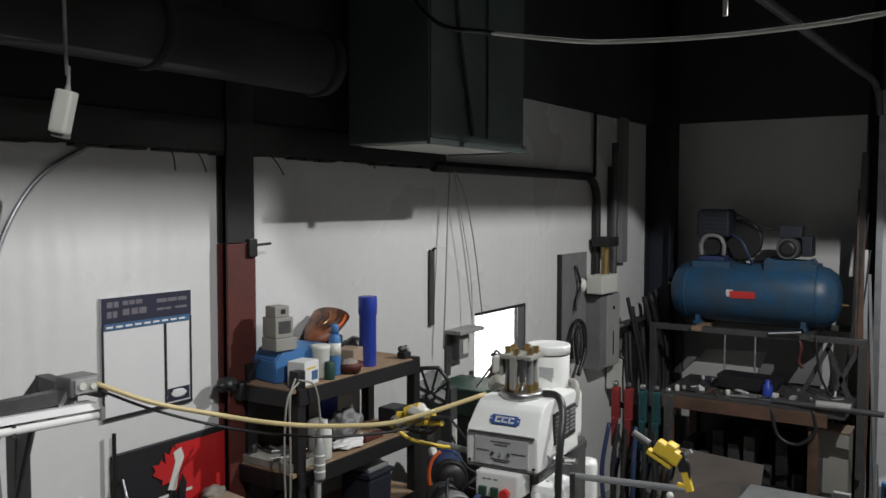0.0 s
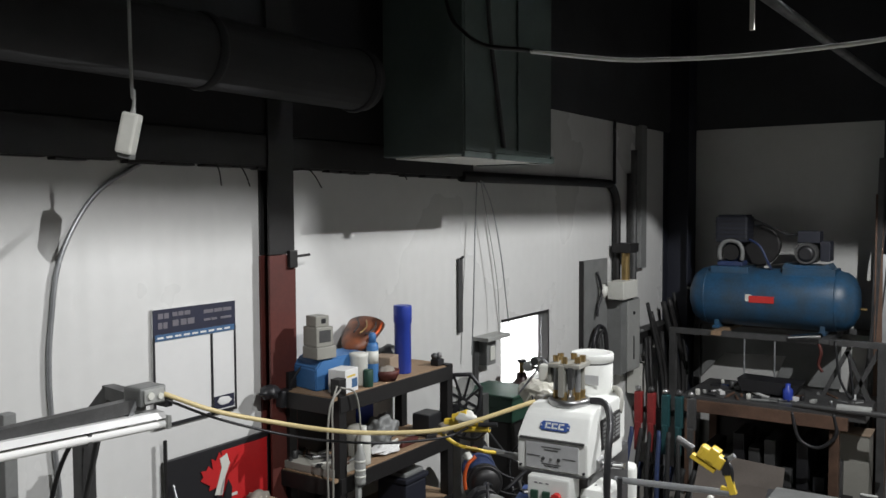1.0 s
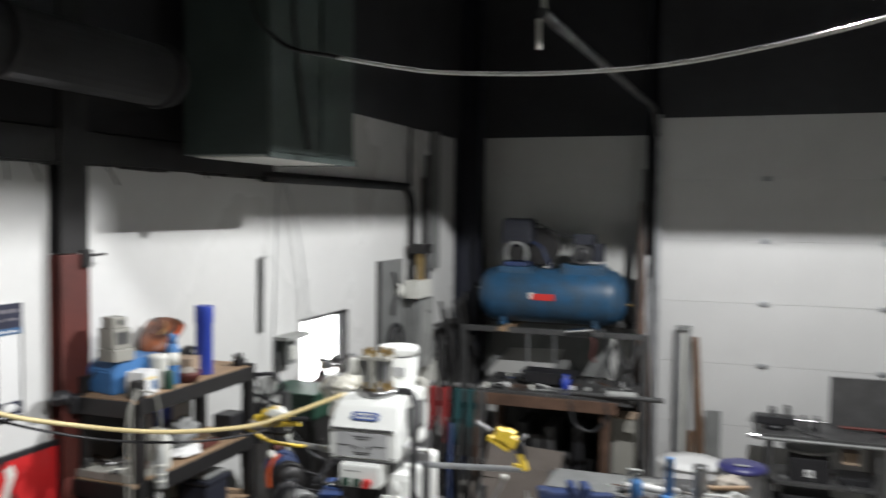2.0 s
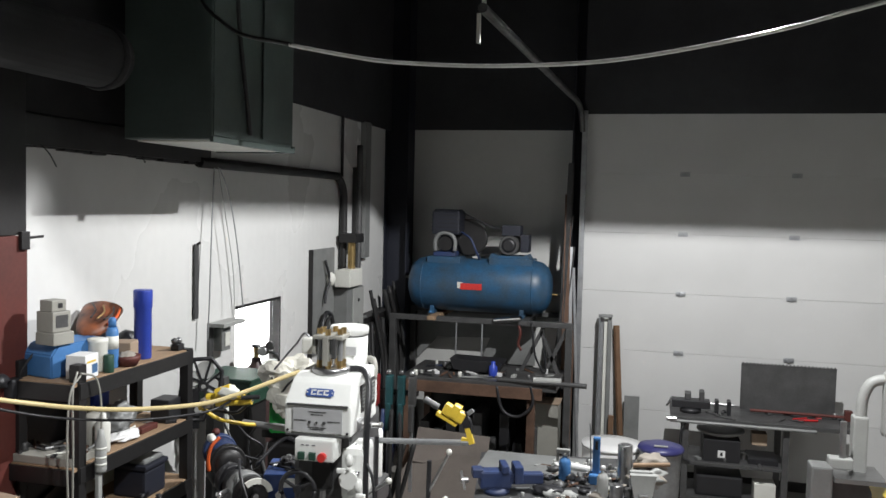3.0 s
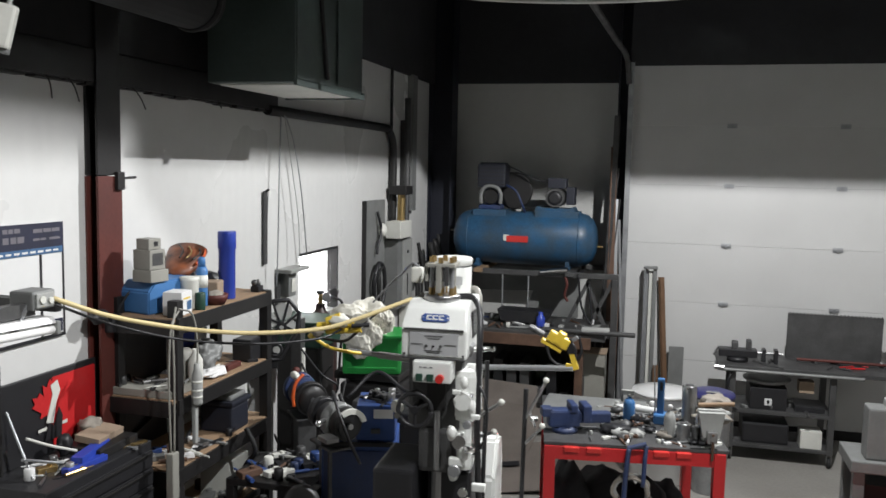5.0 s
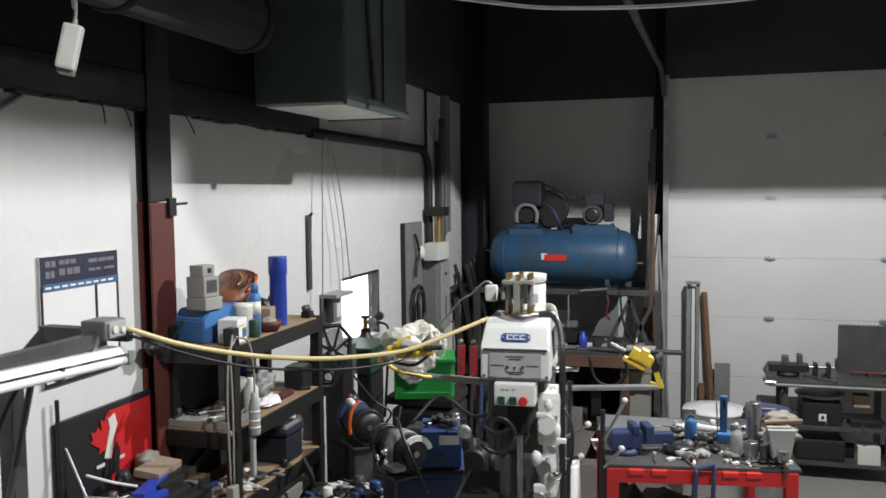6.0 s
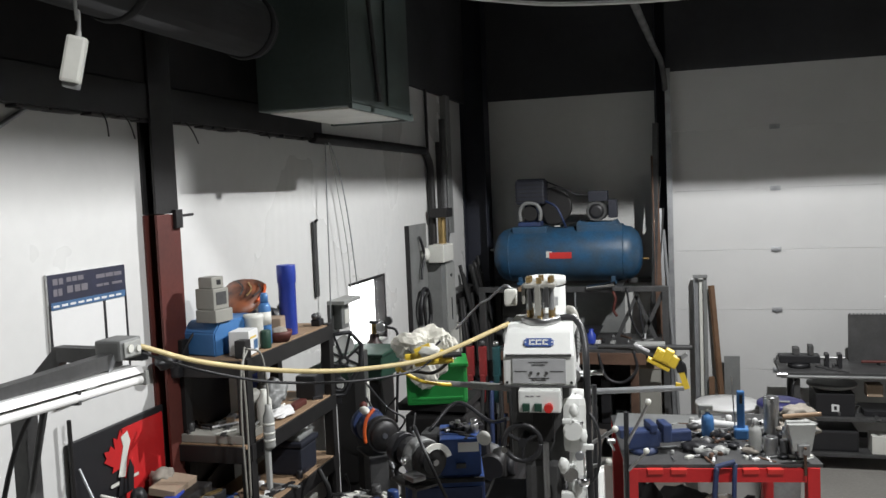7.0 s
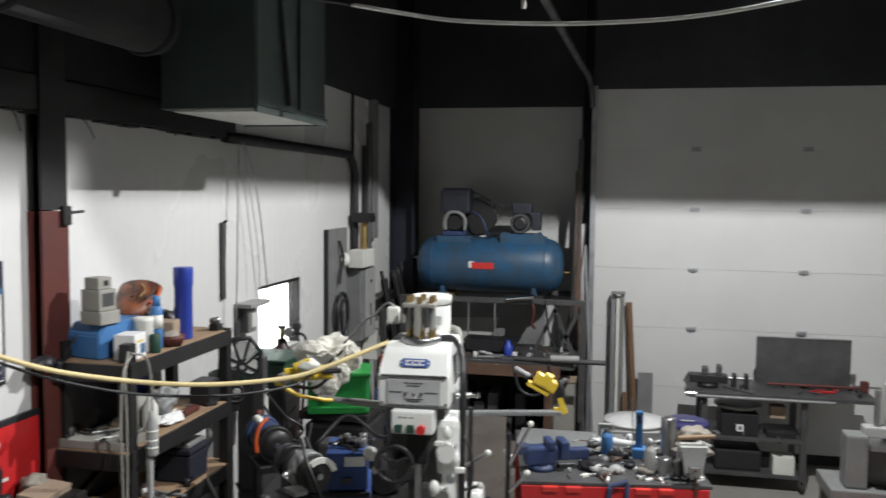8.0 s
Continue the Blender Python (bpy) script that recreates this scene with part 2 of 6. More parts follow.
def hose(points, r, seg=8, steps=8, bm=None, smooth=True):
    """A bent tube of radius r along a smooth line."""
    bm = bm or bmesh.new()
    line = glide(points, steps) if smooth else [Vector(q) for q in points]
    rings, side = [], None
    for i, q in enumerate(line):
        way = (line[min(i + 1, len(line) - 1)] - line[max(i - 1, 0)]).normalized()
        if side is None:
            side = way.orthogonal().normalized()
        side = (side - way * side.dot(way)).normalized()
        up = way.cross(side)
        rings.append([bm.verts.new(q + r * (math.cos(2 * math.pi * k / seg) * side + math.sin(2 * math.pi * k / seg) * up)) for k in range(seg)])
    for low, high in zip(rings, rings[1:]):
        for k in range(seg):
            f = bm.faces.new((low[k], low[(k + 1) % seg], high[(k + 1) % seg], high[k]))
            f.smooth = True
    bm.faces.new(rings[0][::-1])
    bm.faces.new(rings[-1])
    return bm


def lump(size, at=(0, 0, 0), seed=0, rough=0.25, sub=3, bm=None):
    """A soft, creased heap: a ball pushed in and out by noise."""
    bm = bm or bmesh.new()
    made = bmesh.ops.create_icosphere(bm, subdivisions=sub, radius=1)["verts"]
    for v in made:
        n = noise.noise(v.co * 1.7 + Vector((seed * 3.1, seed, 0))) + 0.5 * noise.noise(v.co * 4.3 + Vector((0, seed * 2.3, seed)))
        c = v.co * (1 + rough * n)
        v.co = Vector(at) + Vector((c.x * size[0], c.y * size[1], c.z * size[2]))
    for f in bm.faces:
        f.smooth = True
    return bm


def prism(outline, depth, at=(0, 0, 0), turn=None, bm=None):
    """A plate: an outline of (x, z) pushed depth along y, then turned and set at a place."""
    bm = bm or bmesh.new()
    m = Matrix.Translation(at) @ (turn or Matrix())
    front = [bm.verts.new(m @ Vector((x, 0, z))) for x, z in outline]
    back = [bm.verts.new(m @ Vector((x, depth, z))) for x, z in outline]
    bm.faces.new(front)
    bm.faces.new(back[::-1])
    n = len(front)
    for k in range(n):
        bm.faces.new((front[k], back[k], back[(k + 1) % n], front[(k + 1) % n]))
    return bm


def mesh_of(name, bm, mat):
    bmesh.ops.recalc_face_normals(bm, faces=bm.faces[:])
    me = bpy.data.meshes.new(name)
    bm.to_mesh(me)
    bm.free()
    me.materials.append(mat)
    return me


def part(name, bm, mat, parent, label=""):
    ob = new(name, mesh_of(name, bm, mat))
    ob.parent = parent
    return tagged(ob, label)


def thing(name, at, label, category, turn=0.0, group=""):
    ob = new(name)
    ob.empty_display_size = 0.1
    ob.matrix_world = pose(*at, 0, 0, turn)
    return tagged(ob, label, category, group)


def solo(name, bm, mat, at, label, category, turn=0.0, group="", kind=""):
    ob = new(name, mesh_of(name, bm, mat))
    ob.matrix_world = pose(*at, 0, 0, turn)
    return tagged(ob, label, category, group, kind)


def setting(name, bm, mat, label=""):
    return tagged(new(name, mesh_of(name, bm, mat)), label, kind="structure")

# ---- the hall ----
LEFT, BACK, RIGHT, NEAR, ROOF = -2.787, 8.49, 5.6, -4.5, 5.0

setting("floor", block((LEFT - 0.2, NEAR - 0.2, -0.15), (RIGHT + 0.2, BACK + 0.2, 0), 0), CONCRETE, "bare grey concrete shop floor, stained and dusty")
setting("ceiling", block((LEFT - 0.2, NEAR - 0.2, ROOF), (RIGHT + 0.2, BACK + 0.2, ROOF + 0.15), 0), BLACKCEIL, "black insulated roof in deep shade")

# left wall with one window opening
WY0, WY1, WZ0, WZ1 = 5.06, 5.75, 1.36, 1.855
bm = bmesh.new()
box(bm, (LEFT - 0.2, NEAR, 0), (LEFT, WY0, 3.33))
box(bm, (LEFT - 0.2, WY1, 0), (LEFT, BACK, 3.33))
box(bm, (LEFT - 0.2, WY0, 0), (LEFT, WY1, WZ0))
box(bm, (LEFT - 0.2, WY0, WZ1), (LEFT, WY1, 3.33))
setting("wall_left", bm, WALL, "glossy white ribbed wall lining with faint grime")
setting("wall_left_upper", block((LEFT - 0.2, NEAR, 3.33), (LEFT + 0.03, BACK, ROOF), 0), BLACKCEIL, "black insulation above the white lining")
setting("wall_back", block((LEFT - 0.2, BACK, 0), (-0.75, BACK + 0.2, 3.35), 0), WALLX, "white ribbed end wall, a darker white than the side lining")
setting("wall_back_upper", block((LEFT + 0.03, BACK - 0.04, 3.35), (-0.75, BACK + 0.2, ROOF), 0), BLACKCEIL, "black insulation above the end wall")
setting("wall_over_door", block((-0.75, 8.12, 3.475), (RIGHT, BACK + 0.2, ROOF), 0), BLACKCEIL, "black insulation above the overhead door")
setting("wall_right", block((RIGHT, NEAR, 0), (RIGHT + 0.2, BACK + 0.2, ROOF), 0), WALL, "plain white wall")
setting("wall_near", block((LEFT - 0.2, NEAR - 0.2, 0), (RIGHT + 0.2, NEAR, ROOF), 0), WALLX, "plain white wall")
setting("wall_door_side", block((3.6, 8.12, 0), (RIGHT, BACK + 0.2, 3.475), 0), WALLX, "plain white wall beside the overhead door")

# window in the left wall
win = setting("window_1", bmesh.new(), BLACKSTEEL, "small bright window in a deep dark reveal")
bm = bmesh.new()
box(bm, (LEFT - 0.2, WY1 - 0.02, WZ0), (LEFT + 0.012, WY1 - 0.001, WZ1))
box(bm, (LEFT - 0.2, WY0 + 0.001, WZ0), (LEFT - 0.02, WY0 + 0.02, WZ1))
box(bm, (LEFT - 0.2, WY0 + 0.02, WZ1 - 0.02), (LEFT + 0.004, WY1 - 0.02, WZ1 - 0.001))
part("window_frame", bm, BLACKSTEEL, win)
part("window_sill", block((LEFT - 0.2, WY0 + 0.02, WZ0), (LEFT + 0.02, WY1 - 0.02, WZ0 + 0.02), 0.003), LIGHTGREY, win)
pane = part("pane", block((LEFT - 0.050, WY0 + 0.02, WZ0 + 0.02), (LEFT - 0.046, WY1 - 0.02, WZ1 - 0.02), 0), GLASS, win)
pane.visible_shadow = False
setting("backdrop", block((LEFT - 0.085, WY0 + 0.004, WZ0 - 0.1), (LEFT - 0.075, WY1 - 0.004, WZ1 + 0.1), 0), SKYGLOW, "white overcast daylight outside the window")

# wall girt with ragged insulation edge, and the conduit that goes on from it
bm = bmesh.new()
box(bm, (LEFT, NEAR, 2.80), (LEFT + 0.06, 4.62, 2.94), 0.004)
girt = setting("wall_girt", bm, BLACKSTEEL, "dark steel girt with a ragged lower edge along the wall")
random.seed(4)
y = 0.6
while y < 4.6:
    w = random.uniform(0.05, 0.16)
    part("insulation_scrap", block((LEFT + 0.004, y, 2.80 - random.uniform(0.004, 0.018)), (LEFT + 0.055, y + w, 2.799), 0.002), BLACKSTEEL, girt)
    y += w + random.uniform(0, 0.06)
# Black sheet added over the white wall where it only lies in shade.
setting("wall_band_upper", block((LEFT, NEAR, 2.936), (LEFT + 0.05, 4.62, 3.33), 0.004), SHADEBLACK, "black band standing in for shade on the upper wall")

# steel columns
def i_column(name, x0, y, w, d, z0, z1, mat, label):
    bm = bmesh.new()
    box(bm, (x0, y, z0), (x0 + 0.012, y + w, z1), 0.002)
    box(bm, (x0 + d - 0.012, y, z0), (x0 + d, y + w, z1), 0.002)
    box(bm, (x0 + 0.012, y + w / 2 - 0.005, z0), (x0 + d - 0.012, y + w / 2 + 0.005, z1), 0)
    return setting(name, bm, mat, label)


i_column("column_1", LEFT, 2.87, 0.165, 0.07, 0, 2.40, REDSTEEL, "dark red oxide steel wall column")
# The column changes from red to black at 2.40 m.
i_column("column_1_upper", LEFT, 2.873, 0.159, 0.068, 2.404, ROOF, BLACKSTEEL, "black upper part of the wall column")
i_column("column_2", LEFT, 8.22, 0.24, 0.25, 0, ROOF, NAVYSTEEL, "dark blue grey steel corner column")
i_column("column_3", -0.86, 8.15, 0.3, 0.13, 0, ROOF, NAVYSTEEL, "dark steel door post")

# overhead door: sections with edges, hinges and tracks
door = tagged(new("door_1"), "closed white sectional overhead door with small steel hinges", kind="structure")
me = mesh_of("door_section", block((0, 0, 0.0008), (4.32, 0.045, 0.5627), 0.0025), DOORWHITE)
lip = mesh_of("hinge", box(box(block((-0.045, -0.006, -0.022), (0.045, 0, 0.022), 0.002), (-0.035, -0.016, -0.012), (0.035, -0.006, 0.012), 0.003), (-0.012, -0.022, -0.02), (0.012, -0.005, 0.02), 0.003), GALV)
for k in range(6):
    s = new("door_section", me)
    s.parent, s.location = door, (-0.72, 8.13, 0.095 + 0.5635 * k)
    for x in (0.20, 1.178, 2.15, 3.1):
        if k:
            h = new("hinge", lip)
            h.parent, h.location = door, (x, 8.128, 0.095 + 0.5635 * k)
for x in (-0.73, 3.6):
    part("track", box(block((x - 0.03, 8.06, 0), (x, 8.12, 3.5), 0.003), (x - 0.03, 8.04, 0), (x + 0.02, 8.06, 3.5), 0.002), GALV, door, "galvanised door track")
part("bottom_seal", block((-0.72, 8.13, 0), (3.6, 8.17, 0.098), 0.004), RUBBER, door)

bm = hose([(-0.755, 8.05, 3.30), (-0.77, 8.0, 3.46), (-0.79, 7.8, 3.555), (-0.83, 7.0, 3.565), (-0.93, 4.1, 3.57)], 0.026, 10)
setting("trim_door_track_curve", bm, CAST, "grey steel door track running back under the roof")
setting("trim_track_hanger", box(block((-0.975, 4.17, 3.41), (-0.955, 4.19, 3.56), 0.003), (-0.94, 4.12, 3.59), (-0.92, 4.14, ROOF), 0.002), OFFWHITE, "pale strap and hanger at the end of the track")

for x, y, z, drop, wide, end in LAMPS:
    bay = thing("high_bay_fitting", (x, y, z), "long steel high bay lamp fitting under the roof", "ceiling lamp", group="high bay lamps")
    for e in (-1, 1):
        part("shade_side", block((min(e * 0.25, e * 0.26), -wide, -drop), (max(e * 0.25, e * 0.26), wide, 0.06), 0), GREY, bay)
        part("shade_end", block((-0.25, min(e * (wide - 0.01), e * wide), -end), (0.25, max(e * (wide - 0.01), e * wide), 0.06), 0), GREY, bay)
    part("shade_top", block((-0.26, -wide, 0.06), (0.26, wide, 0.07), 0), GREY, bay)
    part("drop_rod", bar((0, 0, 0.07), (0, 0, ROOF - z), 0.01), BLACKSTEEL, bay)

# ducts and heater under the roof
heater = thing("unit_heater", (-2.32, 3.95, 2.86), "large dark green-grey unit heater hung under the roof", "heater")
part("casing", box(box(bmesh.new(), (-0.24, -0.45, 0.0), (0.23, 0.46, 1.0), 0.008), (0.23, -0.44, 0.02), (0.236, 0.02, 0.98), 0.002), HEATER, heater)
part("lip", box(block((-0.25, 0.44, -0.01), (0.24, 0.475, 0.03), 0.004), (0.225, -0.46, -0.012), (0.245, 0.44, 0.015), 0.003), HEATER, heater)
part("outlet_grille", block((-0.2, -0.40, -0.008), (0.20, 0.36, 0.002), 0.002), OFFWHITE, heater, "pale dusty underside panel")
part("access_panel", block((0.236, 0.06, 0.04), (0.242, 0.42, 0.96), 0.003), HEATER, heater)
for y in (-0.3, 0.3):
    for x in (-0.2, 0.2):
        part("hanger", bar((x, y, 1.0), (x, y, ROOF - 2.86), 0.006), BLACKSTEEL, heater)
part("gas_pipe", hose([(0.25, -0.25, 0.9), (0.27, -0.27, 0.6), (0.25, -0.10, 0.05)], 0.012, 8), BLACKSTEEL, heater)

duct = thing("air_duct", (-2.36, 2.0, 3.05), "long dark sheet metal air duct beside the heater", "duct")
part("duct_body", lathe([(0.13, -3.2), (0.13, 1.10)], 24, (0, 0, 0.12), "y"), SHADEBLACK, duct)
for y in (-2.2, -1.0, 0.2, 1.05):
    part("duct_collar", lathe([(0.136, y - 0.02), (0.142, y), (0.136, y + 0.02)], 24, (0, 0, 0.12), "y"), SHADEBLACK, duct)

# ---- large things ----


def scatter(name, parent, lo, hi, n, seed, mats, size=(0.015, 0.05)):
    """Small loose tools and offcuts lying on a surface, each a part of its heap."""
    r = random.Random(seed)
    for k in range(n):
        x, y = r.uniform(lo[0], hi[0]), r.uniform(lo[1], hi[1])
        a, s, kind = r.uniform(0, 360), r.uniform(*size), r.random()
        m = pose(x, y, lo[2], 0, 0, a)
        bm = bmesh.new()
        if kind < 0.35:
            rod(bm, (-s * 1.6, 0, s * 0.22), (s * 1.2, 0, s * 0.22), s * 0.22, seg=10)
            rod(bm, (s * 1.2, 0, s * 0.22), (s * 2.4, 0, s * 0.22), s * 0.09, seg=8)
        elif kind < 0.6:
            box(bm, (-s, -s * 0.5, 0), (s, s * 0.5, s * 0.6), s * 0.08)
            rod(bm, (s * 0.3, 0, s * 0.6), (s * 0.3, 0, s * 0.8), s * 0.25, seg=10)
        elif kind < 0.8:
            lathe([(s * 0.45, 0), (s * 0.5, s * 0.1), (s * 0.5, s * 1.1), (s * 0.38, s * 1.2)], 12, bm=bm)
        else:
            flat(bm, (-s * 2, 0, s * 0.12), (s * 2, 0, s * 0.12), s * 0.5, s * 0.2)
            rod(bm, (s * 2, 0, 0), (s * 2, 0, s * 0.25), s * 0.42, seg=10)
        bm.transform(m)
        part(name, bm, r.choice(mats), parent)


METALS = [STEEL, CAST, BLACK, GALV, LIGHTGREY]
CLUTTER = [STEEL, CAST, BLACK, BLACK, GREY, OFFWHITE, RUST, DARKBLUE]

# -- left wall: conduit, cables, poster --
setting("trim_wall_conduit", hose([(LEFT + 0.045, 4.50, 2.80), (LEFT + 0.045, 6.55, 2.80), (LEFT + 0.045, 6.80, 2.785), (LEFT + 0.045, 6.93, 2.68), (LEFT + 0.045, 6.95, 2.5), (LEFT + 0.045, 6.95, 1.95)], 0.034, 10), BLACKSTEEL, "dark conduit bending down the white wall")
setting("trim_riser", bar((LEFT + 0.03, 6.93, 2.8), (LEFT + 0.03, 6.93, 3.34), 0.014), BLACKSTEEL, "thin dark riser conduit on the wall")
setting("trim_riser_wide", block((LEFT, 7.48, 2.05), (LEFT + 0.06, 7.62, 3.34), 0.006), GREY, "grey cable trunking on the wall")
setting("trim_riser_side", block((LEFT, 7.28, 2.0), (LEFT + 0.05, 7.36, 2.9), 0.006), CAST, "dark cable trunking on the wall")

poster = thing("wall_planner", (LEFT + 0.004, 2.5, 1.735), "framed white planner board with a dark printed heading", "poster")
part("board", block((0, -0.215, 0), (0.008, 0.215, 0.48), 0.001), PAPER, poster)
part("heading", block((0.008, -0.213, 0.37), (0.011, 0.213, 0.478), 0.0005), NAVYPRINT, poster, "dark navy printed heading")
part("blue_band", block((0.0112, -0.205, 0.352), (0.0125, 0.205, 0.378), 0.0003), BLUEPRINT, poster, "blue printed band")
for a, b, z0, z1 in ((-0.19, -0.165, 0.44, 0.462), (-0.16, -0.138, 0.44, 0.462), (-0.19, -0.17, 0.40, 0.425), (-0.165, -0.145, 0.40, 0.425), (-0.12, -0.095, 0.445, 0.462), (-0.09, -0.065, 0.445, 0.462), (-0.06, -0.03, 0.445, 0.462), (-0.12, -0.09, 0.405, 0.43), (-0.08, -0.05, 0.405, 0.43), (-0.045, -0.01, 0.405, 0.43), (0.04, 0.09, 0.44, 0.455), (0.095, 0.14, 0.44, 0.455), (0.145, 0.19, 0.44, 0.455), (0.04, 0.075, 0.408, 0.418), (0.08, 0.11, 0.408, 0.418), (0.13, 0.19, 0.408, 0.418)):
    part("printed_bar", block((0.0112, a, z0), (0.0122, b, z1), 0), GREYPRINT, poster)
for k in range(9):
    part("small_print", block((0.0126, -0.195 + k * 0.043, 0.360), (0.0132, -0.165 + k * 0.043, 0.368), 0), PAPER, poster)
for a, b, z0, z1 in ((-0.215, -0.205, 0, 0.37), (0.205, 0.215, 0, 0.37), (0.075, 0.087, 0, 0.35), (-0.205, 0.205, 0, 0.014)):
    part("border_line", block((0.008, a, z0), (0.0105, b, z1), 0), BLACK, poster)
part("printed_picture", block((0.008, 0.09, 0.02), (0.0102, 0.2, 0.075), 0), NAVYPRINT, poster)
part("printed_shape", lump((0.002, 0.04, 0.018), (0.0105, 0.145, 0.05), 3), PAPER, poster)

cable = thing("wall_cable", (LEFT + 0.015, 1.86, 1.2), "grey cable curving down the white wall", "cable")
part("cable_run", hose([(0, 0.42, 1.61), (0, 0.19, 1.47), (0, 0.05, 1.256), (0, 0.006, 1.04), (0, -0.01, 0.78), (0, 0.02, 0.3), (0, 0.0, 0.0)], 0.009, 8), GALV, cable)

hung = thing("hanging_cables", (LEFT + 0.06, 4.66, 1.0), "thin grey cables hanging in loops from the conduit", "cable")
part("cable_run", hose([(0, 0.0, 1.8), (0.01, -0.04, 1.5), (0.02, -0.08, 1.0), (0.02, -0.10, 0.7)], 0.0045), GALV, hung)
part("cable_run", hose([(0, 0.04, 1.8), (0.01, 0.16, 1.62), (0.02, 0.26, 1.3), (0.02, 0.36, 0.85)], 0.0045), GALV, hung)
part("cable_run", hose([(0.01, 0.02, 1.8), (0.02, 0.10, 1.5), (0.03, 0.20, 1.1), (0.03, 0.22, 0.75)], 0.003), LIGHTGREY, hung)

stick = thing("wall_rule", (LEFT + 0.01, 4.53, 1.84), "long dark flat bar hung on the white wall", "rule")
part("blade", block((0, -0.022, 0), (0.012, 0.022, 0.46), 0.003), CAST, stick)
part("hook", bar((0, 0, 0.45), (0.03, 0, 0.47), 0.008), BLACKSTEEL, stick)

pin = thing("column_bracket", (LEFT + 0.07, 3.0, 2.39), "small dark clamp bracket on the column", "bracket")
part("clip", block((0, -0.02, -0.05), (0.02, 0.03, 0.03), 0.004), BLACKSTEEL, pin)
part("pin", bar((0.01, 0.0, 0.0), (0.01, 0.12, 0.005), 0.006), BLACKSTEEL, pin)

sock = thing("socket_box", (LEFT, 4.82, 1.60), "grey socket box with a pale shelf above", "socket")
part("box", block((0, -0.06, 0), (0.07, 0.05, 0.16), 0.006), GREY, sock)
part("cover", block((0.07, -0.03, 0.03), (0.078, 0.03, 0.12), 0.003), OFFWHITE, sock)
part("shelf", block((0, -0.13, 0.165), (0.12, 0.16, 0.19), 0.004), LIGHTGREY, sock)
part("side_plate", block((0, -0.13, -0.1), (0.02, -0.08, 0.165), 0.004), CAST, sock)

wires = thing("insulation_wires", (LEFT + 0.05, 2.7, 2.8), "loose tie wires hanging from the wall girt", "wire")
for y, dy in ((0.0, 0.06), (0.42, 0.10), (-0.12, 0.02), (1.2, 0.01), (1.75, 0.0)):
    part("wire", hose([(0, y, 0.02), (0.02, y + dy / 2, -0.03), (0.02, y + dy, -0.09 if y < 1 else -0.03)], 0.003, 6), BLACKSTEEL, wires)

board = thing("electrical_board", (LEFT, 6.55, 1.3), "grey electrical back board with looped cables", "electrical board")
part("back_board", block((0, -0.24, 0), (0.03, 0.24, 0.88), 0.004), GREY, board)
part("edge", block((0, -0.262, -0.02), (0.035, -0.24, 0.88), 0.003), BLACKSTEEL, board)
part("cable_loop", hose([(0.05, -0.02, 0.78), (0.07, 0.03, 0.62), (0.06, -0.02, 0.5), (0.06, -0.04, 0.42)], 0.012), BLACK, board)
part("cable_loop", hose([(0.06, -0.1, 0.05), (0.08, -0.16, 0.2), (0.08, -0.06, 0.34), (0.08, 0.08, 0.28), (0.08, 0.1, 0.08), (0.08, -0.02, -0.1)], 0.018), BLACK, board)
part("cable_loop", hose([(0.09, -0.06, 0.0), (0.1, -0.12, 0.22), (0.1, 0.0, 0.3), (0.1, 0.06, 0.12)], 0.014), RUBBER, board)
part("lamp_bulb", lump((0.04, 0.04, 0.06), (0.07, 0.06, 0.62), 2, 0.05), OFFWHITE, board, "dusty pale bulb")

ebox = thing("fuse_cabinet", (LEFT, 7.0, 1.20), "tall light grey steel switch cabinet on the wall", "switch cabinet")
part("body", block((0, -0.2, 0), (0.15, 0.2, 0.62), 0.006), GREY, ebox)
part("door", block((0.15, -0.08, 0.01), (0.162, 0.195, 0.61), 0.004), LIGHTGREY, ebox)
part("lock", bar((0.162, 0.05, 0.50), (0.172, 0.05, 0.50), 0.014), BLACK, ebox)
part("slot", block((0.162, 0.045, 0.10), (0.168, 0.06, 0.30), 0.002), BLACK, ebox)
part("switch_box", block((0.06, -0.28, 0.64), (0.2, 0.04, 0.79), 0.008), OFFWHITE, ebox, "dusty white switch box")
part("fitting", bar((0.13, -0.06, 0.79), (0.13, -0.06, 1.02), 0.035), BRASS, ebox, "yellowed conduit fitting")
part("top_box", block((0.04, -0.14, 1.02), (0.2, 0.06, 1.10), 0.006), BLACKSTEEL, ebox)
part("pipe", hose([(0.08, 0.25, 1.9), (0.08, 0.25, 1.0), (0.08, 0.23, 0.65)], 0.03), CAST, ebox)
part("side_box", block((0.02, 0.24, 0.1), (0.14, 0.36, 0.32), 0.006), GREY, ebox)
part("side_box", block((0.02, 0.26, -0.25), (0.16, 0.4, 0.02), 0.006), OFFWHITE, ebox)

clutter = thing("hanging_hoses", (-2.62, 7.75, 0.5), "bundles of dark hoses and cables hung in the corner", "hoses")
for k in range(7):
    r = random.Random(k)
    y = r.uniform(-0.5, 0.35)
    part("hose_loop", hose([(0, y, 1.0 + r.uniform(0, 0.3)), (0.1, y + 0.1, 0.6), (0.12, y + r.uniform(-0.1, 0.1), 0.2), (0.06, y - 0.12, 0.5), (0, y - 0.04, 0.95)], r.uniform(0.014, 0.028)), RUBBER if k % 3 else BLACKSTEEL, clutter)
part("hook_board", block((-0.165, -0.55, 0.9), (-0.02, 0.4, 1.0), 0.005), BLACKSTEEL, clutter)

# -- air compressor on its platform --
comp = thing("air_compressor", (-1.70, 7.98, 1.515), "dusty blue horizontal tank air compressor with a red badge", "air compressor")
R = 0.262
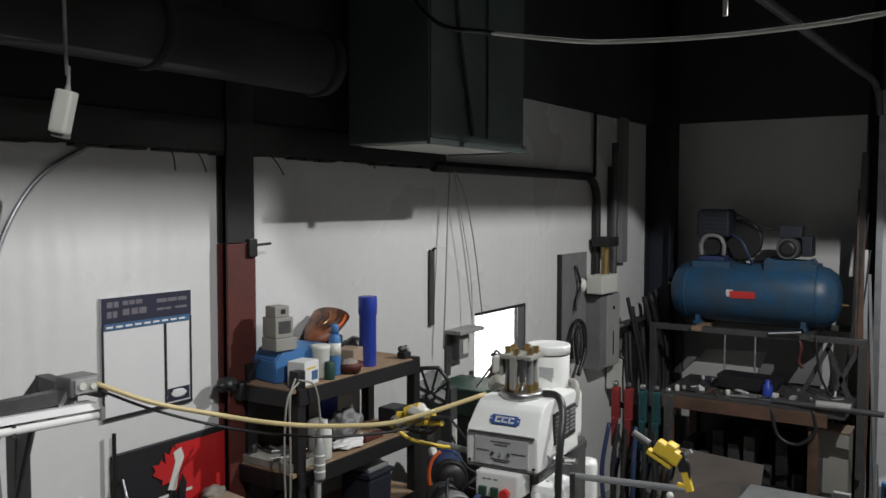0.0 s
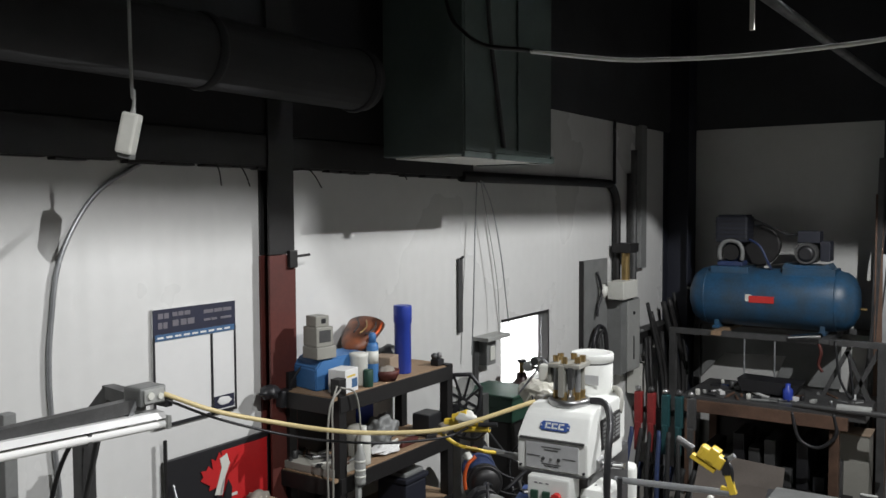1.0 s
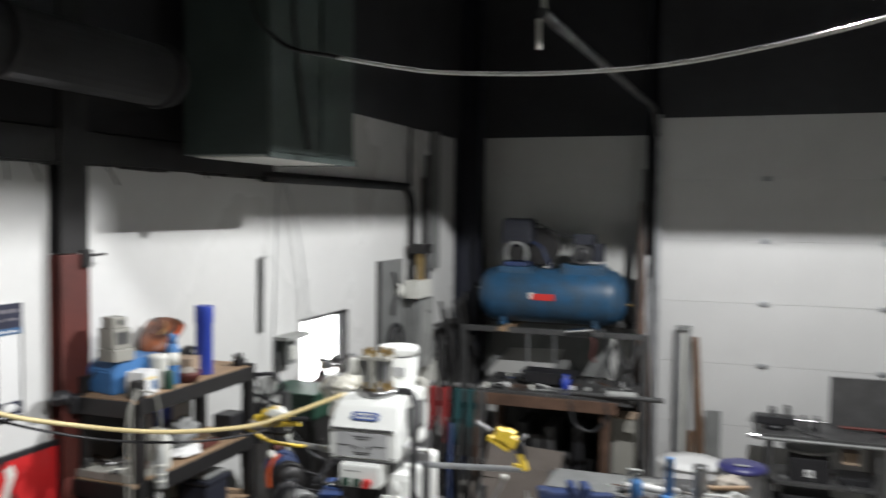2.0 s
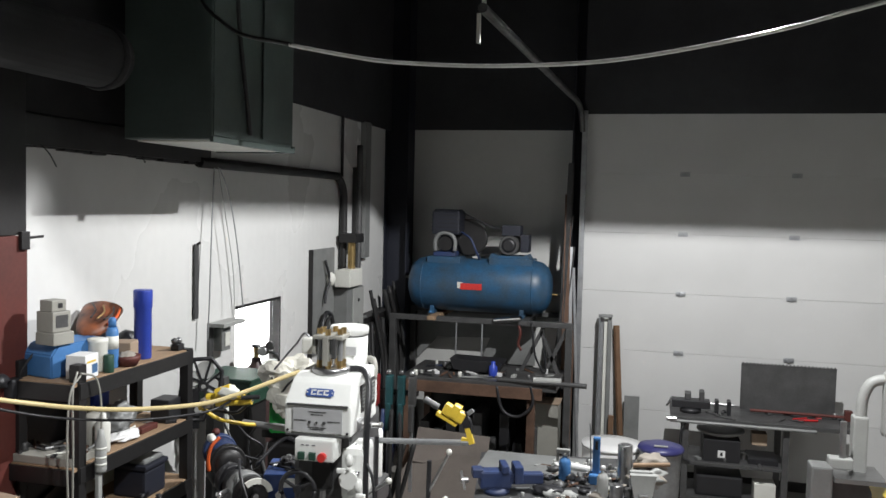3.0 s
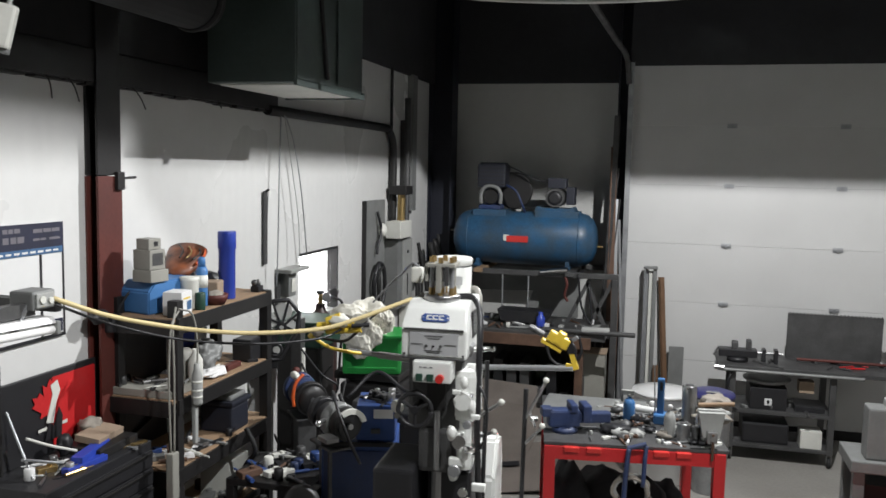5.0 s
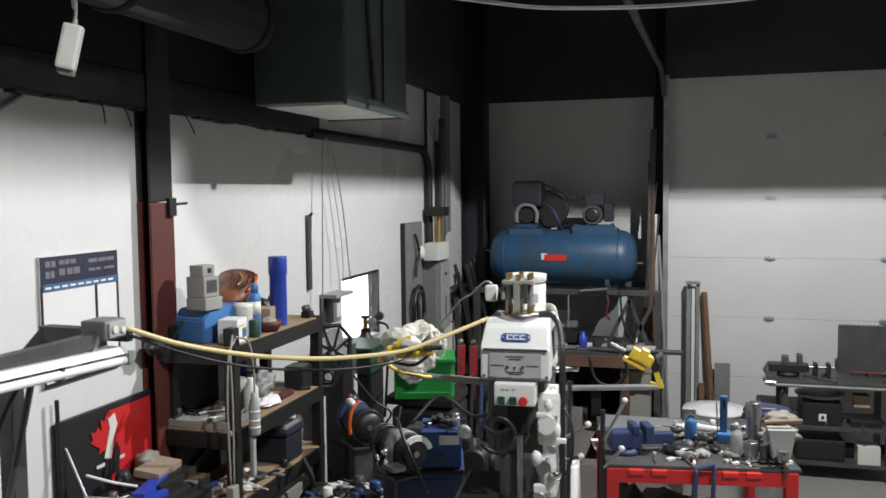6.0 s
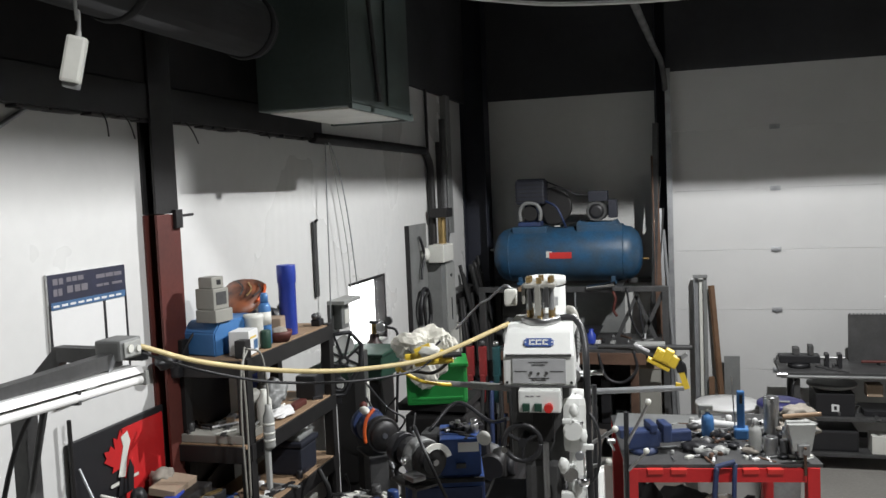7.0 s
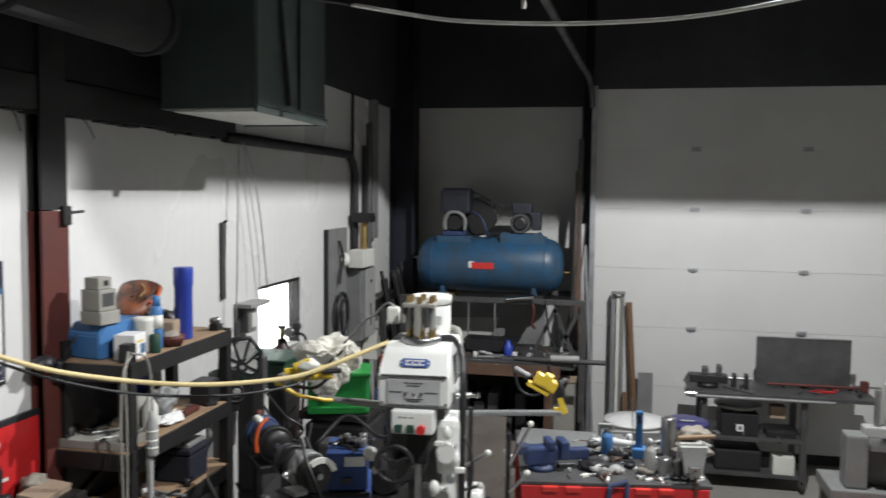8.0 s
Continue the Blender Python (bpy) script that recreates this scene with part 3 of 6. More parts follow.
prof = [(0.02, -0.71), (0.12, -0.70), (0.2, -0.665), (0.245, -0.61), (R, -0.54), (R, 0.54), (0.245, 0.61), (0.2, 0.665), (0.12, 0.70), (0.02, 0.71)]
part("tank", lathe(prof, 40, (0, 0, 0.28), "x"), TANKBLUE, comp)
for x in (-0.54, 0.54):
    part("weld_seam", lathe([(R + 0.001, x - 0.006), (R + 0.004, x), (R + 0.001, x + 0.006)], 40, (0, 0, 0.28), "x"), TANKBLUE, comp)
for x in (-0.44, 0.44):
    part("foot", box(box(bmesh.new(), (x - 0.03, -0.2, 0), (x + 0.03, 0.2, 0.025), 0.004), (x - 0.02, -0.17, 0.02), (x + 0.02, 0.17, 0.075), 0.004), TANKBLUE, comp)
for x in (-0.34, 0.31):
    part("saddle", block((x - 0.165 if x < 0 else x - 0.2, -0.15, 0.44), (x + 0.165 if x < 0 else x + 0.22, 0.15, 0.555), 0.006), TANKBLUE, comp)
pump = part("pump", box(box(bmesh.new(), (-0.46, -0.1, 0.555), (-0.24, 0.1, 0.60), 0.01), (-0.40, -0.06, 0.60), (-0.27, 0.08, 0.76), 0.02), NAVYPAINT, comp)
part("cylinder_head", box(block((-0.47, -0.13, 0.77), (-0.19, 0.13, 1.0), 0.02), (-0.45, -0.11, 1.0), (-0.21, 0.11, 1.015), 0.006), NAVYSTEEL, pump)
for k in range(5):
    part("cooling_fin", block((-0.475, -0.134, 0.80 + k * 0.038), (-0.185, 0.134, 0.808 + k * 0.038), 0.0), BLACKSTEEL, pump)
part("bright_arch", hose([(-0.43, -0.11, 0.61), (-0.435, -0.115, 0.70), (-0.40, -0.12, 0.765), (-0.34, -0.12, 0.785), (-0.27, -0.12, 0.765), (-0.235, -0.115, 0.70), (-0.24, -0.11, 0.61)], 0.02), GREY, pump, "dull grey arched casting")
part("crank_cover", lathe([(0.07, -0.02), (0.075, 0.0), (0.06, 0.03)], 24, (-0.335, -0.09, 0.68), "y"), BLACKSTEEL, pump)
wheel = lathe([(0.17, -0.025), (0.185, -0.02), (0.185, 0.02), (0.17, 0.025)], 32, (-0.14, 0.10, 0.74), "y")
part("flywheel", wheel, BLACKSTEEL, comp)
for za, zb in ((0.925, 0.80), (0.555, 0.60)):
    part("belt", flat(bmesh.new(), (-0.13, 0.10, za), (0.29, 0.10, zb), 0.03, 0.008), RUBBER, comp)
motor = part("motor", lathe([(0.075, -0.15), (0.095, -0.135), (0.095, 0.13), (0.08, 0.15)], 28, (0.30, 0.0, 0.685), "y"), CAST, comp)
part("motor_end", lathe([(0.045, -0.175), (0.065, -0.165), (0.07, -0.15)], 24, (0.30, 0, 0.685), "y"), BLACK, motor)
part("end_ring", lathe([(0.088, -0.155), (0.09, -0.145), (0.07, -0.145), (0.07, -0.155)], 28, (0.30, 0, 0.685), "y"), CAST, motor)
part("terminal_box", block((0.22, -0.1, 0.775), (0.40, 0.06, 0.875), 0.008), NAVYSTEEL, motor)
part("starter_box", block((0.405, -0.12, 0.62), (0.485, 0.06, 0.79), 0.008), NAVYSTEEL, motor)
part("motor_base", prism([(0.10, 0.555), (0.13, 0.60), (0.20, 0.585), (0.43, 0.585), (0.47, 0.60), (0.50, 0.555)], 0.26, (0, -0.13, 0)), TANKBLUE, motor)
part("copper_pipe", hose([(-0.2, -0.05, 0.80), (-0.08, -0.14, 0.74), (-0.02, -0.14, 0.62), (0.0, -0.05, 0.53)], 0.011), NAVYPAINT, comp)
part("cable_run", hose([(-0.18, 0, 0.98), (0.0, 0, 0.9), (0.12, 0, 0.84), (0.25, 0, 0.86)], 0.007), BLACK, comp)
part("badge", block((-0.14, -R - 0.005, 0.255), (0.07, -R + 0.012, 0.315), 0.003), REDPLASTIC, comp, "small red and cream badge")
part("badge_mark", block((-0.17, -R - 0.004, 0.265), (-0.115, -R + 0.012, 0.325), 0.003), OFFWHITE, comp)
part("valve", bar((0.71, 0, 0.22), (0.76, 0, 0.22), 0.012), BRASS, comp)
part("valve", bar((-0.76, 0, 0.33), (-0.70, 0, 0.33), 0.012), STEEL, comp)

plat = thing("compressor_platform", (-1.65, 8.0, 0), "welded grey steel platform with braces under the compressor", "platform")
for x in (-0.84, 0.86):
    for y in (-0.32, 0.40):
        part("leg", block((x - 0.03, y - 0.03, 0), (x + 0.03, y + 0.03, 1.46), 0.004), CAST, plat)
for y in (-0.32, 0.40):
    part("beam", block((-0.87, y - 0.03, 1.46), (0.89, y + 0.03, 1.51), 0.004), CAST, plat)
for x in (-0.44, 0.44):
    part("cross_bar", block((x - 0.04, -0.40, 1.475), (x + 0.04, 0.45, 1.513), 0.004), WOOD if x < 0 else CAST, plat)
bm = prism([(-0.80, 1.46), (-0.80, 0.95), (-0.58, 1.19), (-0.02, 1.21), (-0.12, 0.95), (0.45, 0.95), (0.45, 1.46)], 0.02, (0, 0.42, 0))
part("back_panel", bm, GREY, plat)
for a, b in (((0.36, 0.9), (0.62, 1.45)), ((0.56, 0.85), (0.84, 1.45)), ((0.82, 0.9), (0.60, 1.42))):
    part("brace", flat(bmesh.new(), (a[0], -0.30, a[1]), (b[0], -0.30, b[1]), 0.035, 0.035), CAST, plat)
part("bright_fitting", bar((0.16, -0.36, 1.50), (0.42, -0.38, 1.535), 0.022, 0.03), CHROME, plat, "shiny steel fitting lying on the edge")
part("hung_lead", hose([(0.52, -0.36, 1.5), (0.56, -0.37, 1.2), (0.66, -0.37, 1.05), (0.62, -0.36, 1.4)], 0.01), BLACK, plat)
part("hung_red_tool", hose([(0.40, -0.38, 1.47), (0.42, -0.39, 1.40), (0.40, -0.38, 1.30), (0.43, -0.38, 1.24)], 0.013), REDSTEEL, plat, "faded red hanging tool")
for x, z in ((-0.25, 0.98), (0.0, 0.98)):
    part("thin_rod", bar((x + 0.05, -0.36, 1.06), (x + 0.05, -0.36, 1.46), 0.008), GALV, plat)

bench = thing("rusty_bench", (-1.45, 7.55, 0), "cluttered dark welding bench with a rusty edge", "workbench")
part("benchtop", block((-0.78, -0.42, 0.97), (0.62, 0.38, 1.03), 0.006), CAST, bench)
part("edge_rail", block((-0.78, -0.45, 0.90), (0.50, -0.42, 1.0), 0.004), RUST, bench)
for x in (-0.72, 0.40):
    for y in (-0.38, 0.32):
        part("leg", block((x - 0.035, y - 0.035, 0), (x + 0.035, y + 0.035, 0.97), 0.004), RUST, bench)
part("lower_shelf", block((-0.7, -0.36, 0.28), (0.5, 0.34, 0.31), 0.003), BLACKSTEEL, bench)
part("back_sheet", block((-0.76, 0.34, 0.0), (0.6, 0.37, 0.9), 0.003), BLACKSTEEL, bench)
part("black_tray", prism([(-0.4, 1.16), (-0.36, 1.06), (0.05, 1.05), (0.1, 1.15)], 0.25, (0, -0.15, 0)), BLACK, bench)
part("tray_foot", block((-0.3, -0.1, 1.03), (0.0, 0.1, 1.06), 0.004), BLACK, bench)
part("blue_tin", lathe([(0.035, 0), (0.04, 0.02), (0.04, 0.09), (0.02, 0.11), (0.02, 0.14)], 16, (0.02, -0.2, 1.03)), PVCBLUE, bench)
part("bar_stock", bar((0.1, -0.40, 1.05), (0.88, -0.46, 1.06), 0.022), CAST, bench)
part("bar_end", bar((0.42, -0.42, 1.07), (0.66, -0.43, 1.075), 0.03), LIGHTGREY, bench)
part("cable_loop", hose([(0.1, -0.44, 1.0), (0.16, -0.46, 0.8), (0.3, -0.46, 0.75), (0.42, -0.45, 0.86), (0.4, -0.44, 1.02)], 0.014), BLACK, bench)
scatter("bench_tool", bench, (-0.74, -0.40, 1.031), (0.56, 0.2, 1.031), 48, 11, CLUTTER + [LIGHTGREY, PAPER], (0.02, 0.055))
for k in range(9):
    r = random.Random(50 + k)
    part("stored_block", block((-0.66 + k * 0.125, -0.2, 0.31), (-0.57 + k * 0.125, 0.2, 0.31 + r.uniform(0.12, 0.4)), 0.01), r.choice([BLACK, CAST, BLACKSTEEL, RUST]), bench)

box_under = thing("storage_box", (-0.95, 7.55, 0), "dusty grey cardboard box beside the bench", "box")
part("carton", block((-0.11, -0.12, 0), (0.11, 0.12, 0.80), 0.006), BEIGE, box_under)
part("flap", block((-0.12, -0.13, 0.80), (0.12, 0.13, 0.81), 0.002), CARD, box_under)

# -- long stock by the door post --
stock = thing("long_bar_rack", (-0.80, 8.0, 0), "long steel bars and tubes leaning against the door post", "bar stock")
for k, (x0, x1, z, w, mat_) in enumerate(((-0.12, -0.05, 3.0, 0.05, CAST), (-0.04, -0.07, 2.7, 0.06, RUST), (0.03, -0.03, 2.2, 0.03, GALV), (0.12, 0.0, 2.0, 0.025, GALV), (-0.17, 0.0, 2.2, 0.02, CAST), (-0.24, -0.02, 2.5, 0.018, CAST), (0.0, 0.0, 1.6, 0.07, RUST))):
    part("long_bar", flat(bmesh.new(), (x0, -0.12 - 0.02 * k, 0), (x1, 0.03, z), w, w * 0.6), mat_, stock)

lean = thing("leaning_stock", (-0.42, 7.95, 0), "leaning angle iron, timber and a short plate against the door", "bar stock")
bm = box(block((-0.12, 0.02, 0), (-0.11, 0.10, 1.56), 0.002), (-0.12, 0.09, 0), (-0.075, 0.10, 1.56), 0.002)
part("angle_iron", bm, GALV, lean)
part("white_strip", block((-0.072, 0.06, 0), (-0.04, 0.09, 1.50), 0.003), OFFWHITE, lean)
bm = box(block((-0.035, 0.05, 0), (0.0, 0.10, 1.56), 0.002), (-0.035, 0.03, 0.0), (-0.03, 0.05, 1.56), 0.001)
part("steel_channel", bm, GREY, lean)
part("channel_cap", block((-0.125, 0.02, 1.545), (0.005, 0.11, 1.565), 0.002), GREY, lean)
part("plank", flat(bmesh.new(), (0.14, 0.02, 0), (0.04, 0.13, 1.46), 0.05, 0.03), BROWNWOOD, lean)
part("short_plate", block((0.14, 0.08, 0), (0.28, 0.10, 0.80), 0.002), GREY, lean)
part("short_timber", block((0.0, -0.02, 0), (0.05, 0.02, 0.62), 0.003), BROWNWOOD, lean)

# -- cart with machine by the door --
# Posts, shelves and top board take a darker grey to stand for shadow.
cart = thing("tool_cart", (0.66, 7.52, 0), "steel tool cart on castors with full shelves, coloured dark for shadow", "cart")
for x in (-0.40, 0.40):
    for y in (-0.23, 0.23):
        part("post", block((x - 0.025, y - 0.025, 0.11), (x + 0.025, y + 0.025, 0.80), 0.003), CAST, cart)
        c = part("castor", lathe([(0.035, -0.014), (0.045, -0.01), (0.045, 0.01), (0.035, 0.014)], 18, (x, y, 0.045), "x"), RUBBER, cart)
        part("fork", box(block((x - 0.022, y - 0.02, 0.04), (x - 0.016, y + 0.02, 0.11), 0.001), (x + 0.016, y - 0.02, 0.04), (x + 0.022, y + 0.02, 0.11), 0.001), STEEL, c)
part("top_board", block((-0.53, -0.29, 0.80), (0.95, 0.29, 0.835), 0.004), CAST, cart)
part("top_rail", bar((-0.53, -0.30, 0.80), (0.62, -0.30, 0.80), 0.014), GREY, cart)
part("rail_end", bar((-0.56, -0.30, 0.815), (-0.48, -0.30, 0.815), 0.022), STEEL, cart)
for z in (0.12, 0.42):
    part("shelf", block((-0.42, -0.25, z), (0.42, 0.25, z + 0.03), 0.004), CAST, cart)
part("drawer_unit", block((-0.25, -0.2, 0.45), (0.05, 0.2, 0.64), 0.006), BLACK, cart)
part("white_sticker", block((-0.13, -0.204, 0.49), (-0.07, -0.2, 0.55), 0.001), PAPER, cart, "white sticker with a dark mark")
part("sticker_mark", block((-0.11, -0.206, 0.505), (-0.09, -0.204, 0.535), 0.0), BLACK, cart)
part("tray", lathe([(0.16, 0), (0.2, 0.02), (0.2, 0.035), (0.15, 0.04)], 24, (-0.1, -0.02, 0.66)), LIGHTGREY, cart)
part("small_carton", block((0.14, -0.2, 0.62), (0.26, -0.08, 0.72), 0.003), CARD, cart)
part("bench_unit", block((0.12, -0.18, 0.45), (0.36, 0.1, 0.50), 0.006), BLACK, cart)
part("white_carton", block((0.17, -0.23, 0.15), (0.34, -0.05, 0.30), 0.003), OFFWHITE, cart)
part("black_case", block((-0.3, -0.2, 0.15), (0.08, 0.15, 0.33), 0.02), BLACK, cart)
part("cable_loop", hose([(-0.40, -0.26, 0.78), (-0.44, -0.29, 0.7), (-0.43, -0.28, 0.5), (-0.36, -0.27, 0.45)], 0.01), BLACK, cart)
scatter("cart_tool", cart, (-0.38, -0.23, 0.451), (0.38, 0.0, 0.451), 14, 5, CLUTTER, (0.02, 0.05))
scatter("cart_tool", cart, (-0.2, -0.24, 0.836), (0.9, 0.1, 0.836), 16, 6, [STEEL, BLACK, REDPAINT, CAST], (0.02, 0.05))

vise = thing("milling_vise", (0.30, 7.45, 0.835), "black swivel machine vise on the cart", "vise")
part("base", lathe([(0.09, 0), (0.09, 0.03), (0.07, 0.04)], 20), BLACK, vise)
part("body", block((-0.16, -0.06, 0.04), (0.16, 0.06, 0.11), 0.01), BLACK, vise)
part("jaw", block((-0.05, -0.055, 0.11), (0.0, 0.055, 0.17), 0.006), CAST, vise)
part("jaw", block((0.07, -0.055, 0.11), (0.11, 0.055, 0.19), 0.006), CAST, vise)
part("screw", bar((0.16, 0, 0.08), (0.36, 0, 0.08), 0.012), STEEL, vise)
for x in (0.2, 0.3):
    part("guide", block((x, -0.05, 0.0), (x + 0.03, 0.05, 0.12), 0.004), BLACK, vise)
part("handle", bar((-0.2, -0.05, 0.05), (-0.16, 0.05, 0.1), 0.01), STEEL, vise)

screen = thing("perforated_panel", (1.15, 7.72, 0.835), "grey perforated steel panel standing on the cart", "panel")
part("sheet", block((-0.42, 0, 0), (0.36, 0.012, 0.40), 0.002), CAST, screen)
part("rolled_edge", block((-0.42, -0.004, 0.398), (0.36, 0.016, 0.406), 0.002), CAST, screen)
for k in range(26):
    part("tooth", block((-0.41 + 0.03 * k, 0, 0.406), (-0.398 + 0.03 * k, 0.012, 0.416), 0), CAST, screen)
redbar = thing("red_pipe_clamp", (1.15, 7.55, 0.835), "dark red bar clamp lying on the cart", "clamp")
part("bar", bar((-0.35, 0, 0.03), (0.45, 0.0, 0.03), 0.013), REDSTEEL, redbar)
part("jaw", block((0.40, -0.03, 0), (0.46, 0.03, 0.09), 0.006), REDSTEEL, redbar)
part("screw", bar((0.46, 0, 0.04), (0.56, 0, 0.04), 0.01), STEEL, redbar)

saw = thing("bandsaw", (1.08, 5.65, 0), "light grey upright bandsaw on a grey stand", "bandsaw")
bm = bmesh.new()
for x0, x1 in ((-0.2, -0.13), (0.15, 0.22)):
    box(bm, (x0, -0.16, 0), (x1, -0.10, 0.6), 0.004)
    box(bm, (x0, 0.16, 0), (x1, 0.22, 0.6), 0.004)
part("stand", bm, GREY, saw)
part("stand_top", block((-0.22, -0.18, 0.58), (0.24, 0.24, 0.66), 0.01), GREY, saw)
part("stand_back", block((-0.15, 0.1, 0.05), (0.18, 0.12, 0.58), 0.003), CAST, saw)
part("belt_cover", block((-0.13, -0.14, 0.66), (0.0, 0.02, 1.0), 0.015), GREY, saw)
part("table", block((0.0, -0.18, 0.92), (0.3, 0.16, 0.95), 0.004), STEEL, saw)
part("frame_post", block((0.13, 0.0, 0.66), (0.22, 0.1, 1.3), 0.012), LIGHTGREY, saw)
part("frame_arm", hose([(0.18, 0.05, 1.28), (0.19, 0.05, 1.42), (0.24, 0.05, 1.52), (0.36, 0.05, 1.55)], 0.035), LIGHTGREY, saw)
part("upper_wheel_cover", block((0.30, 0.0, 1.18), (0.44, 0.09, 1.60), 0.03), LIGHTGREY, saw)
part("blade_guide", bar((0.06, -0.06, 1.0), (0.06, -0.06, 1.28), 0.02), STEEL, saw)
part("guide_arm", block((-0.02, -0.1, 0.98), (0.12, 0.0, 1.05), 0.01), LIGHTGREY, saw)
part("lower_wheel", lathe([(0.13, -0.02), (0.15, -0.015), (0.15, 0.015), (0.13, 0.02)], 28, (0.1, -0.02, 0.80), "y"), CAST, saw)
part("dark_panel", block((-0.14, -0.14, 0.1), (0.16, -0.135, 0.5), 0.003), BLACKSTEEL, saw)

redcase = thing("red_tool_case", (1.02, 5.15, 0), "red plastic carrying case with a handle", "case")
part("shell", block((-0.25, -0.14, 0), (0.28, 0.14, 0.38), 0.03), REDPLASTIC, redcase)
part("handle", hose([(-0.1, 0, 0.375), (-0.08, 0, 0.42), (0.08, 0, 0.42), (0.1, 0, 0.375)], 0.014), REDPLASTIC, redcase)
part("latch", block((-0.16, -0.15, 0.26), (-0.10, -0.138, 0.34), 0.004), BLACK, redcase)
part("latch", block((0.10, -0.15, 0.26), (0.16, -0.138, 0.34), 0.004), BLACK, redcase)
crate = thing("yellow_crate", (1.55, 5.9, 0), "yellow plastic crate on the floor", "crate")
part("crate_body", block((-0.2, -0.2, 0), (0.2, 0.2, 0.72), 0.01), WOOD, crate)
part("yellow_lid", block((-0.21, -0.21, 0.72), (0.21, 0.21, 0.78), 0.01), YELLOW, crate)

drum = thing("white_drum", (-0.32, 6.62, 0), "white plastic drum with a flat top", "drum")
part("shell", lathe([(0.22, 0), (0.235, 0.02), (0.235, 0.36), (0.245, 0.37), (0.235, 0.38), (0.235, 0.68), (0.23, 0.70)], 40), WHITE, drum)
part("top", lathe([(0.235, 0.70), (0.243, 0.708), (0.24, 0.725), (0.1, 0.73)], 40), WHITE, drum)

bucket = thing("lidded_bucket", (0.05, 6.45, 0), "galvanised bin with a dark blue plastic lid", "bin")
part("bin_body", lathe([(0.12, 0), (0.125, 0.01), (0.155, 0.74), (0.16, 0.75)], 32), GALV, bucket)
part("lid", lathe([(0.17, 0.75), (0.175, 0.765), (0.165, 0.785), (0.1, 0.805), (0.02, 0.81)], 32), PURPLE, bucket, "dark blue lid")
part("lid_mark", block((-0.05, -0.12, 0.806), (0.05, -0.09, 0.812), 0.001), LIGHTGREY, bucket)

# -- red work table --
TT = 0.985
table = thing("red_work_table", (-0.53, 4.77, 0), "red steel work table with a dark steel top", "work table", 9)
part("tabletop", block((-0.49, -0.46, TT - 0.02), (0.50, 0.5, TT), 0.003), CAST, table)
for x in (-0.46, 0.45):
    for y in (-0.44, 0.46):
        part("leg", block((x - 0.028, y - 0.028, 0), (x + 0.034, y + 0.034, TT - 0.021), 0.003), REDPAINT, table)
for y in (-0.455, 0.47):
    part("apron", block((-0.43, y - 0.012, TT - 0.095), (0.42, y + 0.012, TT - 0.021), 0.003), REDPAINT, table)
for x in (-0.46, 0.46):
    part("side_apron", block((x - 0.012, -0.41, TT - 0.095), (x + 0.012, 0.43, TT - 0.021), 0.003), REDPAINT, table)
for x in (-0.38, -0.26, 0.10, 0.22):
    part("clamp_foot", block((x, -0.49, TT - 0.045), (x + 0.08, -0.455, TT - 0.018), 0.004), REDPLASTIC, table, "red magnetic jaw")
part("lower_shelf", block((-0.44, -0.42, 0.2), (0.44, 0.44, 0.22), 0.003), BLACKSTEEL, table)

M = pose(-0.53, 4.77, TT, 0, 0, 9)


def on_table(x, y):
    v = M @ Vector((x, y, 0.0005))
    return (v.x, v.y, v.z)


bv = thing("blue_bench_vise", on_table(-0.37, -0.25), "dark blue bench vise on the table", "vise", 20)
part("base", lathe([(0.075, 0), (0.075, 0.02), (0.05, 0.035)], 20), NAVYPAINT, bv)
part("body", block((-0.10, -0.045, 0.03), (0.08, 0.045, 0.13), 0.014), NAVYPAINT, bv)
part("slide", block((0.06, -0.03, 0.05), (0.26, 0.03, 0.11), 0.01), NAVYPAINT, bv)
part("front_jaw", block((0.09, -0.065, 0.06), (0.14, 0.065, 0.16), 0.01), NAVYPAINT, bv)
part("rear_jaw", block((0.02, -0.065, 0.12), (0.06, 0.065, 0.165), 0.008), NAVYPAINT, bv)
part("anvil", block((-0.14, -0.04, 0.09), (-0.08, 0.04, 0.14), 0.008), NAVYPAINT, bv)
part("screw", bar((-0.16, 0, 0.07), (-0.2, 0, 0.07), 0.016), STEEL, bv)
part("handle", bar((-0.19, -0.09, 0.05), (-0.19, 0.08, 0.09), 0.007), STEEL, bv)

gv = thing("grey_bench_vise", on_table(0.40, -0.33), "heavy light grey bench vise at the table corner", "vise", -80)
part("base", lathe([(0.08, 0), (0.08, 0.02), (0.055, 0.04)], 20), STEEL, gv)
part("body", block((-0.13, -0.05, 0.035), (0.1, 0.05, 0.17), 0.02), STEEL, gv)
part("fixed_jaw", block((0.03, -0.075, 0.15), (0.07, 0.075, 0.25), 0.01), LIGHTGREY, gv)
part("front_jaw", prism([(-0.055, 0.08), (-0.085, 0.25), (0.085, 0.25), (0.055, 0.08)], 0.045, (0.16, 0, 0), pose(0, 0, 0, 0, 0, 90)), LIGHTGREY, gv)
part("slide", block((0.06, -0.035, 0.05), (0.2, 0.035, 0.13), 0.01), STEEL, gv)
part("screw", bar((0.17, 0, 0.09), (0.22, 0, 0.09), 0.018), STEEL, gv)
part("handle", bar((0.21, 0, -0.06), (0.21, 0, 0.12), 0.009), RUST, gv)
gv.scale = (0.8, 0.8, 0.8)


